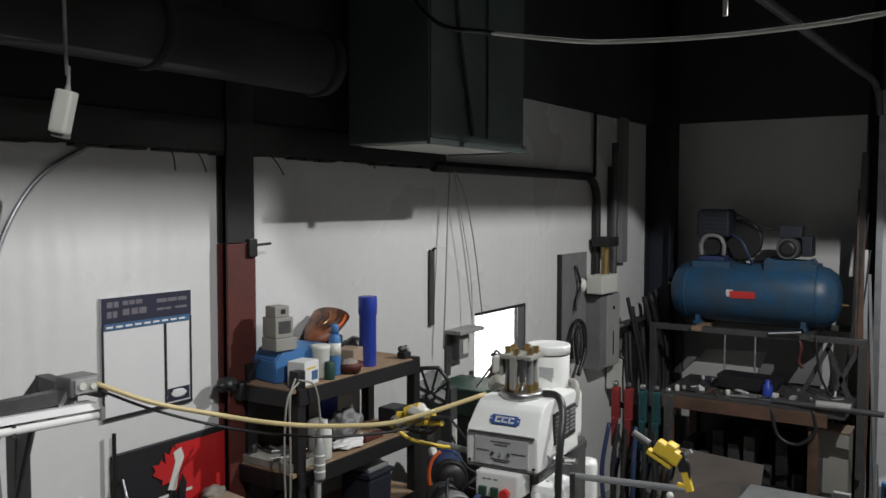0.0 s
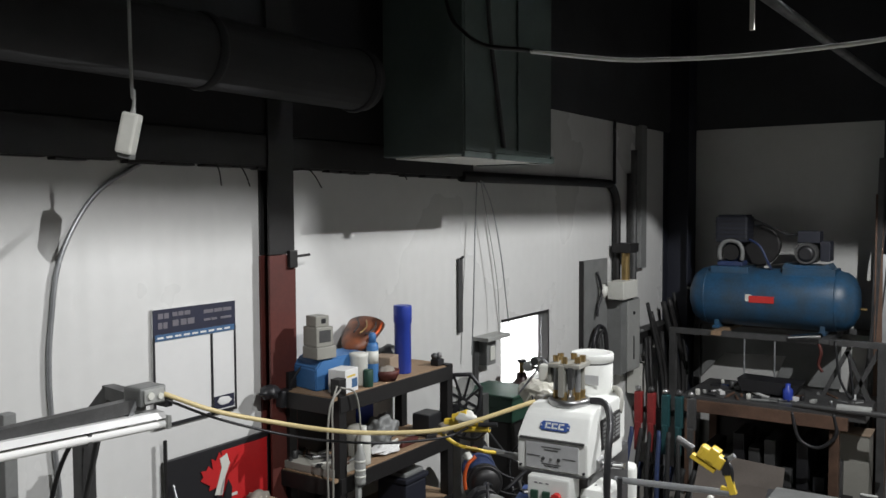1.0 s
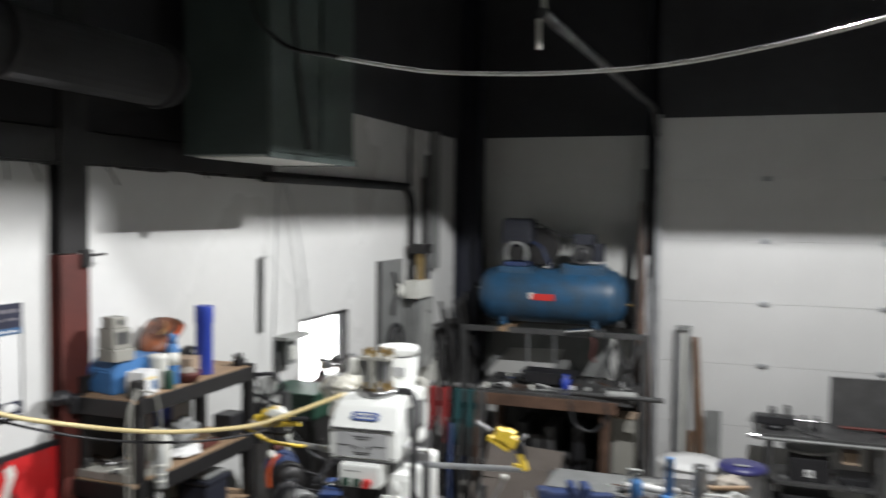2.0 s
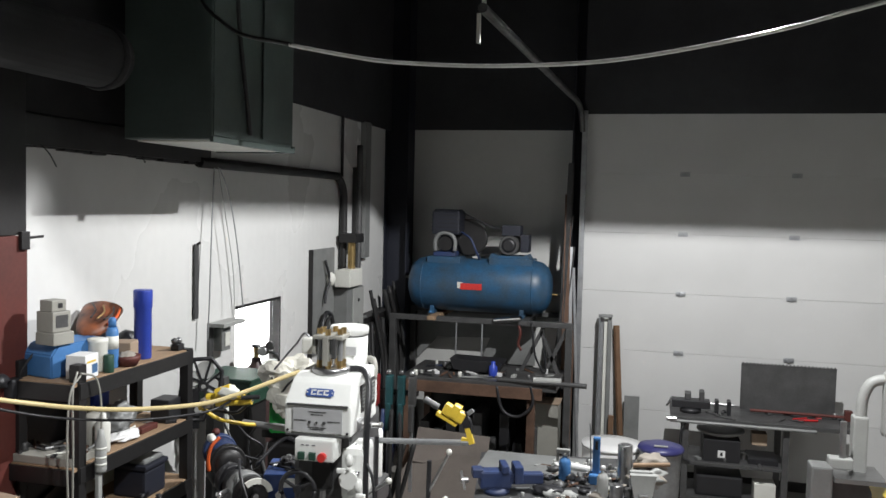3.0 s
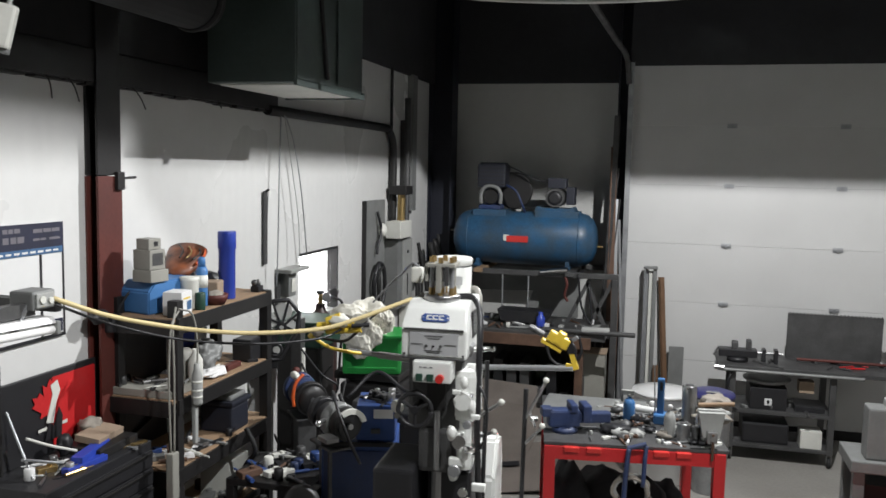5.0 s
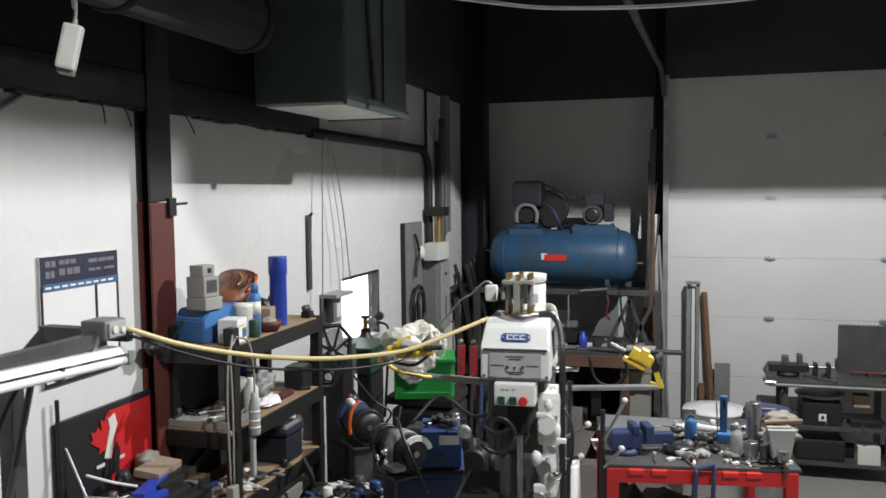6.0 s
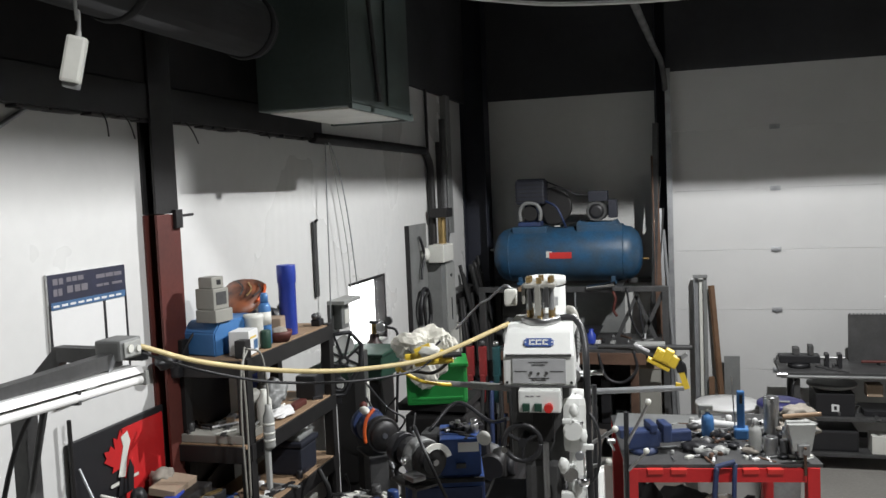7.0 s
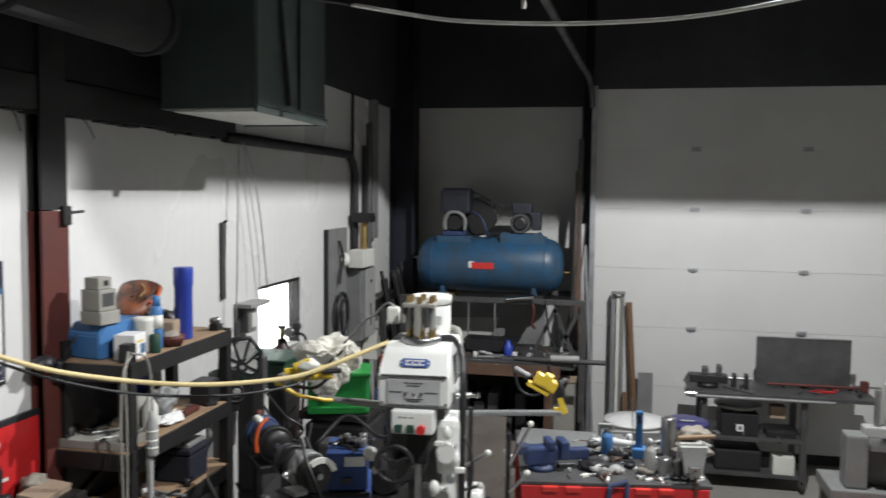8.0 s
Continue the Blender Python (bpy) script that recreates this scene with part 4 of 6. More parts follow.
def bottle(at, r, h, mat_, label, cap, name="spray_bottle"):
    t = thing(name, at, label, "bottle")
    part("bottle_body", lathe([(r * 0.9, 0), (r, 0.01), (r, h * 0.62), (r * 0.75, h * 0.74), (r * 0.35, h * 0.8), (r * 0.35, h * 0.86)], 20), mat_, t)
    part("cap", lathe([(r * 0.42, h * 0.86), (r * 0.42, h * 0.97), (r * 0.2, h)], 16), cap, t)
    return t


b1 = bottle(on_table(0.02, 0.02), 0.035, 0.17, BLUE, "blue trigger spray bottle on the work table", OFFWHITE)
part("trigger_head", block((-0.05, -0.014, 0.155), (0.03, 0.014, 0.185), 0.006), LIGHTGREY, b1)
part("trigger", block((-0.05, -0.006, 0.11), (-0.035, 0.006, 0.155), 0.003), LIGHTGREY, b1)
b2 = bottle(on_table(0.21, -0.28), 0.032, 0.19, LIGHTGREY, "grey squeeze bottle with a white nozzle", WHITE, "squeeze_bottle")
stand = thing("blue_height_gauge", on_table(0.20, 0.0), "tall royal blue tool stand on the table", "tool stand")
part("foot", block((-0.04, -0.05, 0), (0.04, 0.05, 0.06), 0.012), BLUE, stand)
part("column", block((-0.022, -0.02, 0.05), (0.02, 0.015, 0.27), 0.008), BLUE, stand)
part("slot", block((-0.008, -0.0215, 0.2), (0.008, -0.018, 0.25), 0.002), BLACK, stand)
part("rod", bar((-0.03, 0.03, 0.03), (-0.045, 0.03, 0.34), 0.004), STEEL, stand)


def cylinder_tool(at, r, h, mat_, label, cat="steel bush"):
    t = thing("machined_bush", at, label, cat)
    part("barrel", lathe([(r * 0.96, 0), (r, 0.004), (r, h - 0.004), (r * 0.94, h)], 28), mat_, t)
    part("bore_ring", lathe([(r * 0.6, h), (r * 0.62, h + 0.003), (r * 0.5, h + 0.003)], 24), CAST, t)
    return tagged(t, group="steel bushes on the table")


cylinder_tool(on_table(0.36, -0.02), 0.042, 0.24, STEEL, "tall turned steel cylinder standing on the table")
cylinder_tool(on_table(0.28, -0.32), 0.036, 0.10, STEEL, "short turned steel bush at the table edge")
cylinder_tool(on_table(0.345, -0.34), 0.025, 0.09, CAST, "dark turned steel bush at the table edge")
roll = thing("paper_roll", on_table(0.1, 0.2), "white paper towel lying on the table", "paper")
part("roll", bar((-0.05, 0.02, 0.022), (0.12, -0.03, 0.022), 0.022), PAPER, roll)
part("loose_sheet", lump((0.07, 0.04, 0.018), (-0.08, 0.03, 0.016), 4, 0.4), PAPER, roll)
rags = thing("rag_heap", on_table(0.46, -0.08), "heap of grey and beige rags and gloves", "rags")
for k in range(6):
    r = random.Random(90 + k)
    part("rag", lump((r.uniform(0.05, 0.1), r.uniform(0.04, 0.08), r.uniform(0.02, 0.045)), (r.uniform(-0.05, 0.12), r.uniform(-0.14, 0.14), 0.04 + 0.018 * k), k, 0.5), RAG if k % 2 else LIGHTGREY, rags)
part("wooden_handle", bar((-0.06, -0.06, 0.155), (0.14, -0.02, 0.165), 0.012), WOOD, rags, "pale hammer handle")
glv = thing("black_pouch", on_table(-0.08, -0.25), "flat black tool pouch on the table", "pouch")
part("pouch", lump((0.09, 0.055, 0.03), (0, 0, 0.026), 7, 0.3), BLACK, glv)
heap = thing("tool_heap", on_table(0, 0), "scattered hand tools, sockets and offcuts", "tools", 9)
scatter("hand_tool", heap, (-0.15, -0.42, 0), (0.46, 0.32, 0), 120, 21, METALS + [OFFWHITE, RAG, RUST, STEEL, LIGHTGREY, PAPER], (0.012, 0.036))
for k in range(26):
    r = random.Random(700 + k)
    x, y, s = r.uniform(-0.1, 0.45), r.uniform(-0.38, 0.25), r.uniform(0.02, 0.05)
    part("oily_rag", lump((s, s * 0.8, s * 0.5), (x, y, s * 0.4), k, 0.6, 2), r.choice([RAG, LIGHTGREY, CAST, BLACK]), heap)
scatter("hand_tool", heap, (-0.42, -0.40, 0), (-0.1, 0.0, 0), 10, 22, METALS, (0.014, 0.03))
scatter("brass_tool", heap, (0.0, -0.42, 0), (0.4, 0.2, 0), 7, 23, [BRASS, YELLOW, PAPER], (0.01, 0.025))
sheet = thing("steel_sheet", on_table(-0.15, 0.28), "thin dark steel sheet lying on the table", "sheet")
part("plate", block((-0.33, -0.16, 0), (0.30, 0.2, 0.006), 0.001), GREY, sheet)

gclamp = thing("blue_clamp", on_table(0.0, -0.475), "blue bar clamp hanging at the table front", "clamp")
part("clamp_frame", hose([(-0.03, -0.04, 0.0), (-0.04, -0.05, -0.12), (-0.05, -0.05, -0.32)], 0.014), NAVYPAINT, gclamp)
part("clamp_frame", hose([(0.06, -0.03, 0.02), (0.055, -0.045, -0.06), (0.05, -0.05, -0.20)], 0.012), NAVYPAINT, gclamp)
part("bridge", bar((-0.035, -0.04, 0.0), (0.06, -0.03, 0.03), 0.013), NAVYPAINT, gclamp)
part("screw", bar((-0.05, -0.05, -0.32), (-0.05, -0.05, -0.36), 0.008), STEEL, gclamp)
coil = thing("air_hose_coil", on_table(0.0, -0.40), "coiled pale air hose hung under the table", "hose")
for k in range(5):
    r = random.Random(k + 7)
    pts = [(0.09 * math.cos(a) + r.uniform(-0.015, 0.015), -0.07 + 0.012 * k, -0.26 + 0.085 * math.sin(a) + r.uniform(-0.01, 0.01)) for a in [i * math.pi / 5 for i in range(11)]]
    part("hose_turn", hose(pts, 0.009), LIGHTGREY if k % 2 else RAG, coil)
bags = thing("dark_bags", (-0.57, 4.82, 0.22), "dark sacks and jackets stuffed under the table", "bags", 9)
for k, (x, y, sx, sz) in enumerate(((-0.3, -0.05, 0.12, 0.26), (-0.08, 0.1, 0.2, 0.22), (0.18, 0.05, 0.16, 0.19), (0.32, 0.2, 0.12, 0.16), (-0.22, -0.28, 0.09, 0.14))):
    part("sack", lump((sx, 0.16, sz), (x, y, sz * 0.9), k + 2, 0.35), CHARCOAL, bags)
part("red_folder", block((0.1, -0.2, 0.14), (0.3, -0.18, 0.34), 0.004, pose(0, 0, 0, -40, 0, 10)), REDSTEEL, bags)

# -- floor between mill and table --
cb = thing("cardboard_sheets", (-1.70, 6.6, 0), "large flattened grey-brown cardboard boxes on the floor", "cardboard")
part("sheet", block((-0.42, -0.55, 0.20), (0.35, 0.45, 0.208), 0.001, pose(0, 0, 0, 22, 3, -8)), DARKCARD, cb)
part("sheet", block((-0.15, -0.75, 0.09), (0.55, -0.05, 0.098), 0.001, pose(0, 0, 0, 12, -5, 14)), DARKCARD, cb)
part("sheet", block((-0.35, 0.25, 0.42), (0.30, 0.62, 0.428), 0.001, pose(0, 0, 0, 38, 6, 10)), DARKCARD, cb)
part("sheet", block((0.25, -0.2, 0.004), (1.0, 0.55, 0.012), 0.001, pose(0, 0, 0, 0, 0, 24)), DARKCARD, cb)
part("hand_hole", block((0.12, -0.42, 0.115), (0.30, -0.36, 0.123), 0.002, pose(0, 0, 0, 12, -5, 14)), BLACK, cb)
wire = thing("floor_cables", (-1.0, 4.4, 0), "thin black cables lying over the floor", "cable")
for k, pts in enumerate((((0, 0, 0.008), (0.1, 0.4, 0.008), (-0.1, 0.9, 0.008), (0.2, 1.4, 0.008)), ((0.1, -0.6, 0.008), (-0.05, -0.1, 0.008), (0.15, 0.2, 0.008)), ((0.02, -0.3, 0.008), (0.05, -0.1, 0.4), (0.08, 0.05, 0.8)))):
    part("cable_run", hose(pts, 0.008), BLACK, wire)

# -- milling machine --
mill = thing("milling_machine", (-1.075, 2.60, 0), "white knee milling machine with a grey plate and blue badge", "milling machine", 4)
SIDE = pose(0, 0, 0, 0, 0, 90)
cover = prism([(-0.25, 1.845), (-0.252, 1.94), (-0.243, 1.95), (-0.205, 2.002), (-0.185, 2.016), (-0.15, 2.022), (0.05, 2.022), (0.065, 2.01), (0.065, 1.845)], 0.218, (0.109, 0, 0), SIDE)
for v in cover.verts:
    v.co.x *= 1 - max(0, v.co.z - 1.94) * 0.9
bmesh.ops.bevel(cover, geom=cover.edges[:], offset=0.007, segments=2, affect="EDGES", profile=0.6)
cover = part("belt_cover", cover, ENAMEL, mill)
TILT = pose(0, 0, 0, 56, 0, 0)
BADGE_AT = Matrix.Translation((0, -0.2275, 1.976))
badge = bmesh.new()
box(badge, (-0.040, -0.014, 0), (0.040, 0.014, 0.003), 0.0012)
box(badge, (-0.046, -0.009, 0), (0.046, 0.009, 0.0028), 0.0012)
badge.transform(BADGE_AT @ TILT)
part("badge", badge, BADGE, cover, "blue enamel maker's badge")
for x0, x1 in ((-0.029, -0.012), (-0.009, 0.009), (0.012, 0.029)):
    b = box(block((x0, -0.009, 0.003), (x0 + 0.005, 0.009, 0.0042), 0.0006), (x0 + 0.006, 0.004, 0.003), (x1, 0.009, 0.0042), 0.0006)
    box(b, (x0 + 0.006, -0.009, 0.003), (x1, -0.004, 0.0042), 0.0006)
    b.transform(BADGE_AT @ TILT)
    part("badge_mark", b, OFFWHITE, cover)
for x in (-0.041, 0.041):
    b = bar((x, 0, 0.002), (x, 0, 0.0042), 0.0025, seg=8)
    b.transform(BADGE_AT @ TILT)
    part("badge_rivet", b, OFFWHITE, cover)
part("gear_plate", block((-0.08, -0.256, 1.856), (0.082, -0.251, 1.932), 0.001), PLATE, cover, "grey engraved gear plate")
part("plate_rim", box(block((-0.10, -0.258, 1.938), (0.10, -0.25, 1.945), 0.002), (-0.105, -0.256, 1.842), (0.105, -0.25, 1.848), 0.002), CAST, cover)
for x, z, w in ((0.0, 1.921, 0.03), (0.0, 1.913, 0.02), (-0.055, 1.893, 0.02), (0.055, 1.893, 0.02), (0.0, 1.872, 0.03), (0.0, 1.866, 0.022)):
    part("engraved_bar", block((x - w, -0.2575, z - 0.0012), (x + w, -0.256, z + 0.0012), 0), CAST, cover)
for x in (-0.024, 0.0, 0.024):
    part("plate_knob", bar((x, -0.256, 1.888), (x, -0.260, 1.888), 0.005 if x else 0.004), CHROME if x == 0 else CAST, cover)
for x in (-0.098, 0.098):
    part("corner_screw", bar((x, -0.25, 1.858), (x, -0.256, 1.858), 0.004, seg=8), BLACK, cover)
vent = block((0.104, -0.135, 1.895), (0.1105, 0.035, 1.985), 0.001)
vent = part("vent_plate", vent, BLACKSTEEL, cover)
for k in range(6):
    for y in (-0.125, -0.07, -0.015):
        part("louvre", block((0.1105, y, 1.91 + k * 0.012), (0.113, y + 0.042, 1.916 + k * 0.012), 0), GREY, vent)

part("motor_mount", block((-0.088, 0.066, 1.85), (0.088, 0.165, 2.0), 0.02), ENAMEL, mill)
mot = part("motor", lathe([(0.064, 1.99), (0.066, 1.995), (0.066, 2.112), (0.064, 2.115), (0.064, 2.119), (0.068, 2.122), (0.069, 2.142), (0.066, 2.147), (0.06, 2.146), (0.05, 2.142)], 36, (0.0, 0.085, 0)), ENAMEL, mill)
part("motor_seam", lathe([(0.0645, 2.1148), (0.0645, 2.1192)], 36, (0.0, 0.085, 0)), CAST, mot)
part("motor_plate", block((0.0, 0.0165, 2.055), (0.045, 0.021, 2.085), 0.001), PLATE, mot)
part("cable_gland", hose([(0.06, 0.10, 2.03), (0.085, 0.09, 2.03), (0.098, 0.07, 2.005), (0.10, 0.05, 1.97)], 0.012), BEIGE, mot, "pale motor cable gland")
draw = part("drawbar_base", lathe([(0.06, 2.02), (0.062, 2.024), (0.062, 2.036), (0.058, 2.041), (0.05, 2.041), (0.048, 2.038)], 36, (0.0, -0.115, 0)), STEEL, mill, "bright steel drawbar ring")
for k in range(6):
    a = math.pi / 6 + k * math.pi / 3
    x, y = 0.040 * math.cos(a), -0.115 + 0.040 * math.sin(a)
    part("post", bar((x, y, 2.06), (x, y, 2.152), 0.0085 if k % 2 else 0.007, seg=12), GALV if k % 2 else BEIGE, draw)
    part("brass_nut", bar((x, y, 2.15), (x, y, 2.168), 0.0095, seg=6), BRASS, draw)
    part("brass_foot", bar((x, y, 2.038), (x, y, 2.064), 0.0095, seg=8), BRASS, draw)
part("top_plate", block((-0.05, -0.165, 2.135), (0.05, -0.065, 2.148), 0.003), BEIGE, draw)
part("air_cylinder", bar((-0.004, -0.115, 2.085), (-0.004, -0.115, 2.137), 0.027, seg=20), GALV, draw)
part("piston", bar((0.0, -0.115, 2.04), (0.0, -0.115, 2.085), 0.012), CHROME, draw)
part("side_block", block((-0.056, -0.15, 2.085), (-0.045, -0.08, 2.145), 0.002), BEIGE, draw)
part("side_block", block((0.016, -0.17, 2.075), (0.03, -0.155, 2.14), 0.002), CAST, draw)
part("front_strap", block((-0.014, -0.172, 2.05), (0.004, -0.164, 2.145), 0.002), BEIGE, draw)
part("air_regulator", block((-0.125, -0.06, 2.065), (-0.085, -0.02, 2.12), 0.008), OFFWHITE, mill)
part("regulator_pipe", hose([(-0.10, -0.04, 2.12), (-0.13, -0.02, 2.128), (-0.2, 0.1, 2.07), (-0.26, 0.22, 2.03), (-0.36, 0.30, 1.93)], 0.004), GALV, mill)
part("flex_conduit", hose([(0.05, -0.09, 2.03), (0.10, -0.09, 2.028), (0.130, -0.12, 1.985), (0.14, -0.17, 1.88), (0.14, -0.18, 1.6), (0.15, -0.12, 1.2)], 0.011), BLACK, mill)

ctrl = part("control_box", block((-0.062, -0.285, 1.772), (0.066, -0.2, 1.842), 0.006), ENAMEL, mill)
part("stop_button", bar((0.030, -0.285, 1.790), (0.030, -0.302, 1.790), 0.0135), REDPLASTIC, ctrl, "round red stop button")
for x in (-0.038, -0.002):
    part("green_button", block((x - 0.011, -0.296, 1.778), (x + 0.011, -0.285, 1.802), 0.002), DARKGREEN, ctrl)
for x in (-0.035, -0.02, 0.0):
    part("button_label", block((x - 0.005, -0.2862, 1.822), (x + 0.005, -0.285, 1.825), 0), GREYPRINT, ctrl)

head = part("head_casting", box(box(bmesh.new(), (-0.10, -0.19, 1.58), (0.09, 0.20, 1.845), 0.02), (-0.06, -0.20, 1.44), (0.06, 0.05, 1.60), 0.02), CAST, mill)
part("front_plate", block((-0.03, -0.21, 1.66), (0.035, -0.19, 1.765), 0.004), BLACKSTEEL, head)
part("quill", bar((0.0, -0.13, 1.28), (0.0, -0.13, 1.46), 0.035), STEEL, head)
part("tool_holder", bar((0.0, -0.13, 1.18), (0.0, -0.13, 1.28), 0.02, 0.03), CAST, head)
part("depth_screw", bar((0.01, -0.215, 1.46), (0.01, -0.215, 1.66), 0.010), STEEL, head)
wheel = bmesh.new()
hose([(0.056 * math.cos(a) - 0.055, -0.27, 1.675 + 0.056 * math.sin(a)) for a in [k * math.pi / 8 for k in range(17)]], 0.008, bm=wheel, steps=2)
for a in (0.5, 2.6, 4.7):
    rod(wheel, (-0.055, -0.268, 1.675), (-0.055 + 0.054 * math.cos(a), -0.27, 1.675 + 0.054 * math.sin(a)), 0.006, seg=8)
rod(wheel, (-0.055, -0.19, 1.675), (-0.055, -0.275, 1.675), 0.014)
part("feed_handwheel", wheel, BLACK, head)
part("handwheel_knob", bar((-0.108, -0.275, 1.66), (-0.108, -0.30, 1.66), 0.010), CHROME, head)
feed = part("feed_housing", box(box(bmesh.new(), (0.06, -0.20, 1.62), (0.14, -0.06, 1.80), 0.025), (0.07, -0.19, 1.45), (0.125, -0.08, 1.64), 0.02), ENAMEL, mill)
part("feed_cover", bar((0.095, -0.20, 1.70), (0.095, -0.225, 1.70), 0.030), ENAMEL, feed)
part("feed_cover", bar((0.085, -0.19, 1.56), (0.085, -0.22, 1.56), 0.024), CHROME, feed)
part("speed_lever", bar((0.09, -0.15, 1.862), (0.19, -0.17, 1.872), 0.009), CHROME, feed)
part("lever_hub", bar((0.10, -0.18, 1.862), (0.10, -0.12, 1.862), 0.022), STEEL, feed)
part("quill_lever", bar((0.12, -0.14, 1.62), (0.22, -0.2, 1.70), 0.006), STEEL, feed)
part("lever_ball", lump((0.011, 0.011, 0.011), (0.222, -0.2, 1.702), 1, 0.0, 2), OFFWHITE, feed)
part("quill_lever", bar((0.12, -0.13, 1.55), (0.2, -0.2, 1.60), 0.006), STEEL, feed)
part("lever_ball", lump((0.011, 0.011, 0.011), (0.2, -0.2, 1.60), 1, 0.0, 2), OFFWHITE, feed)
for k in range(16):
    r = random.Random(300 + k)
    x, y, z = 0.06 + r.uniform(0, 0.10), -0.235 + r.uniform(-0.02, 0.04), 1.36 + 0.027 * k
    a = r.uniform(0.014, 0.03)
    if k % 3 == 0:
        part("white_fitting", lump((a, a * 0.8, a * 1.5), (x, y, z), k, 0.3, 2), ENAMEL, feed)
    elif k % 3 == 1:
        part("bright_collar", lathe([(a * 0.7, -a * 0.5), (a * 0.8, 0), (a * 0.7, a * 0.5)], 16, (x, y, z), r.choice("xyz")), CHROME if k % 2 else GALV, feed)
    else:
        part("link", block((x - a, y - a * 0.6, z - a * 0.5), (x + a, y + a * 0.4, z + a * 0.6), 0.004), r.choice([LIGHTGREY, ENAMEL, ENAMEL]), feed)
part("feed_cable", hose([(0.10, -0.16, 1.80), (0.17, -0.2, 1.70), (0.16, -0.19, 1.55), (0.08, -0.15, 1.48)], 0.005), BLACK, feed)
part("ram", block((-0.06, 0.1, 1.40), (0.06, 0.50, 1.50), 0.02), CAST, mill)
part("rear_motor", lathe([(0.038, 1.46), (0.04, 1.465), (0.04, 1.67), (0.037, 1.685), (0.015, 1.69)], 24, (0.0, 0.44, 0)), ENAMEL, mill, "white cylindrical housing behind the head")
bm = prism([(-0.02, 0.3), (-0.02, 1.34), (0.06, 1.46), (0.16, 1.46), (0.20, 1.36), (0.20, 0.3)], 0.24, (0.175, 0.08, 0), SIDE)
bmesh.ops.bevel(bm, geom=bm.edges[:], offset=0.012, segments=2, affect="EDGES")
part("column", bm, ENAMEL, mill)
part("base", block((-0.2, -0.4, 0), (0.2, 0.55, 0.3), 0.03), ENAMEL, mill)
part("knee", block((-0.12, -0.3, 0.55), (0.12, 0.08, 0.95), 0.02), ENAMEL, mill)
part("saddle", block((-0.16, -0.28, 0.95), (0.16, 0.06, 1.0), 0.01), CAST, mill)
part("mill_table", block((-0.5, -0.25, 1.0), (0.5, 0.02, 1.07), 0.006), STEEL, mill)
part("chip_guard", block((-0.20, -0.26, 1.07), (-0.06, 0.03, 1.46), 0.012), BLACK, mill)
part("chip_guard", block((-0.03, -0.16, 1.07), (0.12, 0.07, 1.44), 0.012), BLACK, mill)
part("guard_rod", bar((0.15, -0.10, 1.07), (0.16, -0.12, 1.82), 0.008), BLACK, mill)

# -- overarm rod with its clamps and hoses --
arm = thing("cross_rod", (-1.075, 2.66, 1.765), "thin steel rod across the mill with yellow clamps", "rod")
part("rod", bar((-0.40, 0.0, 0.01), (0.10, 0.0, -0.012), 0.010), GALV, arm)
part("rod", bar((0.08, 0.0, -0.012), (0.44, 0.0, 0.012), 0.010), GALV, arm)
part("sleeve", bar((-0.28, 0.0, 0.004), (-0.14, 0.0, -0.002), 0.013), LIGHTGREY, arm)

gun = thing("yellow_hand_clamp", (-0.668, 2.66, 1.85), "bright yellow spring clamp with black jaws", "clamp")
SLOPE = pose(0, 0, 0, 0, 27, 0)
body = box(box(bmesh.new(), (-0.06, -0.017, 0.005), (0.02, 0.017, 0.045), 0.006, SLOPE), (-0.03, -0.019, 0.008), (0.0, 0.019, 0.055), 0.006, SLOPE)
part("clamp_body", body, YELLOW, gun)
part("slide", block((-0.085, -0.012, -0.004), (-0.005, 0.012, 0.012), 0.003, SLOPE), YELLOW, gun)
for k in range(3):
    part("rib", block((-0.046 + 0.016 * k, -0.0185, 0.03 - 0.008 * k), (-0.040 + 0.016 * k, 0.0185, 0.052 - 0.008 * k), 0.002, SLOPE), YELLOW, gun)
part("grip", flat(bmesh.new(), (0.022, 0, -0.005), (0.044, 0, -0.075), 0.016, 0.018), YELLOW, gun)
part("grip_end", flat(bmesh.new(), (0.044, 0, -0.068), (0.008, 0, -0.062), 0.014, 0.012), YELLOW, gun)
part("trigger", flat(bmesh.new(), (0.014, 0, 0.03), (0.026, 0, -0.02), 0.02, 0.024), BLACK, gun)
part("jaw", bar((-0.075, 0, 0.04), (-0.125, 0, 0.065), 0.011), CAST, gun)
part("lever", hose([(0.015, 0, 0.02), (0.035, 0, 0.0), (0.038, 0, -0.05)], 0.007), BLACK, gun)
part("pin", bar((0.02, 0, 0.02), (0.045, 0, 0.04), 0.007), GALV, gun)

knot = thing("hose_couplings", (-1.48, 2.52, 1.90), "yellow hose couplings tied in a tangle", "coupling")
for a, b, r in (((-0.06, 0, -0.01), (0.07, 0.02, 0.005), 0.014), ((-0.03, 0.01, -0.03), (0.10, 0.02, -0.015), 0.011), ((-0.10, 0.02, -0.055), (-0.02, 0, 0.0), 0.010), ((-0.02, -0.01, 0.01), (0.03, 0, 0.03), 0.016)):
    part("coupling", bar(a, b, r, seg=10), YELLOW, knot)
part("tape_wrap", lump((0.04, 0.025, 0.024), (0.02, 0, 0.016), 5, 0.3), OFFWHITE, knot)
part("tape_wrap", lump((0.025, 0.02, 0.02), (-0.06, 0, -0.03), 6, 0.4), RAG, knot)
part("tie", bar((0.07, 0, 0.0), (0.13, 0.02, 0.003), 0.008), BLACK, knot)
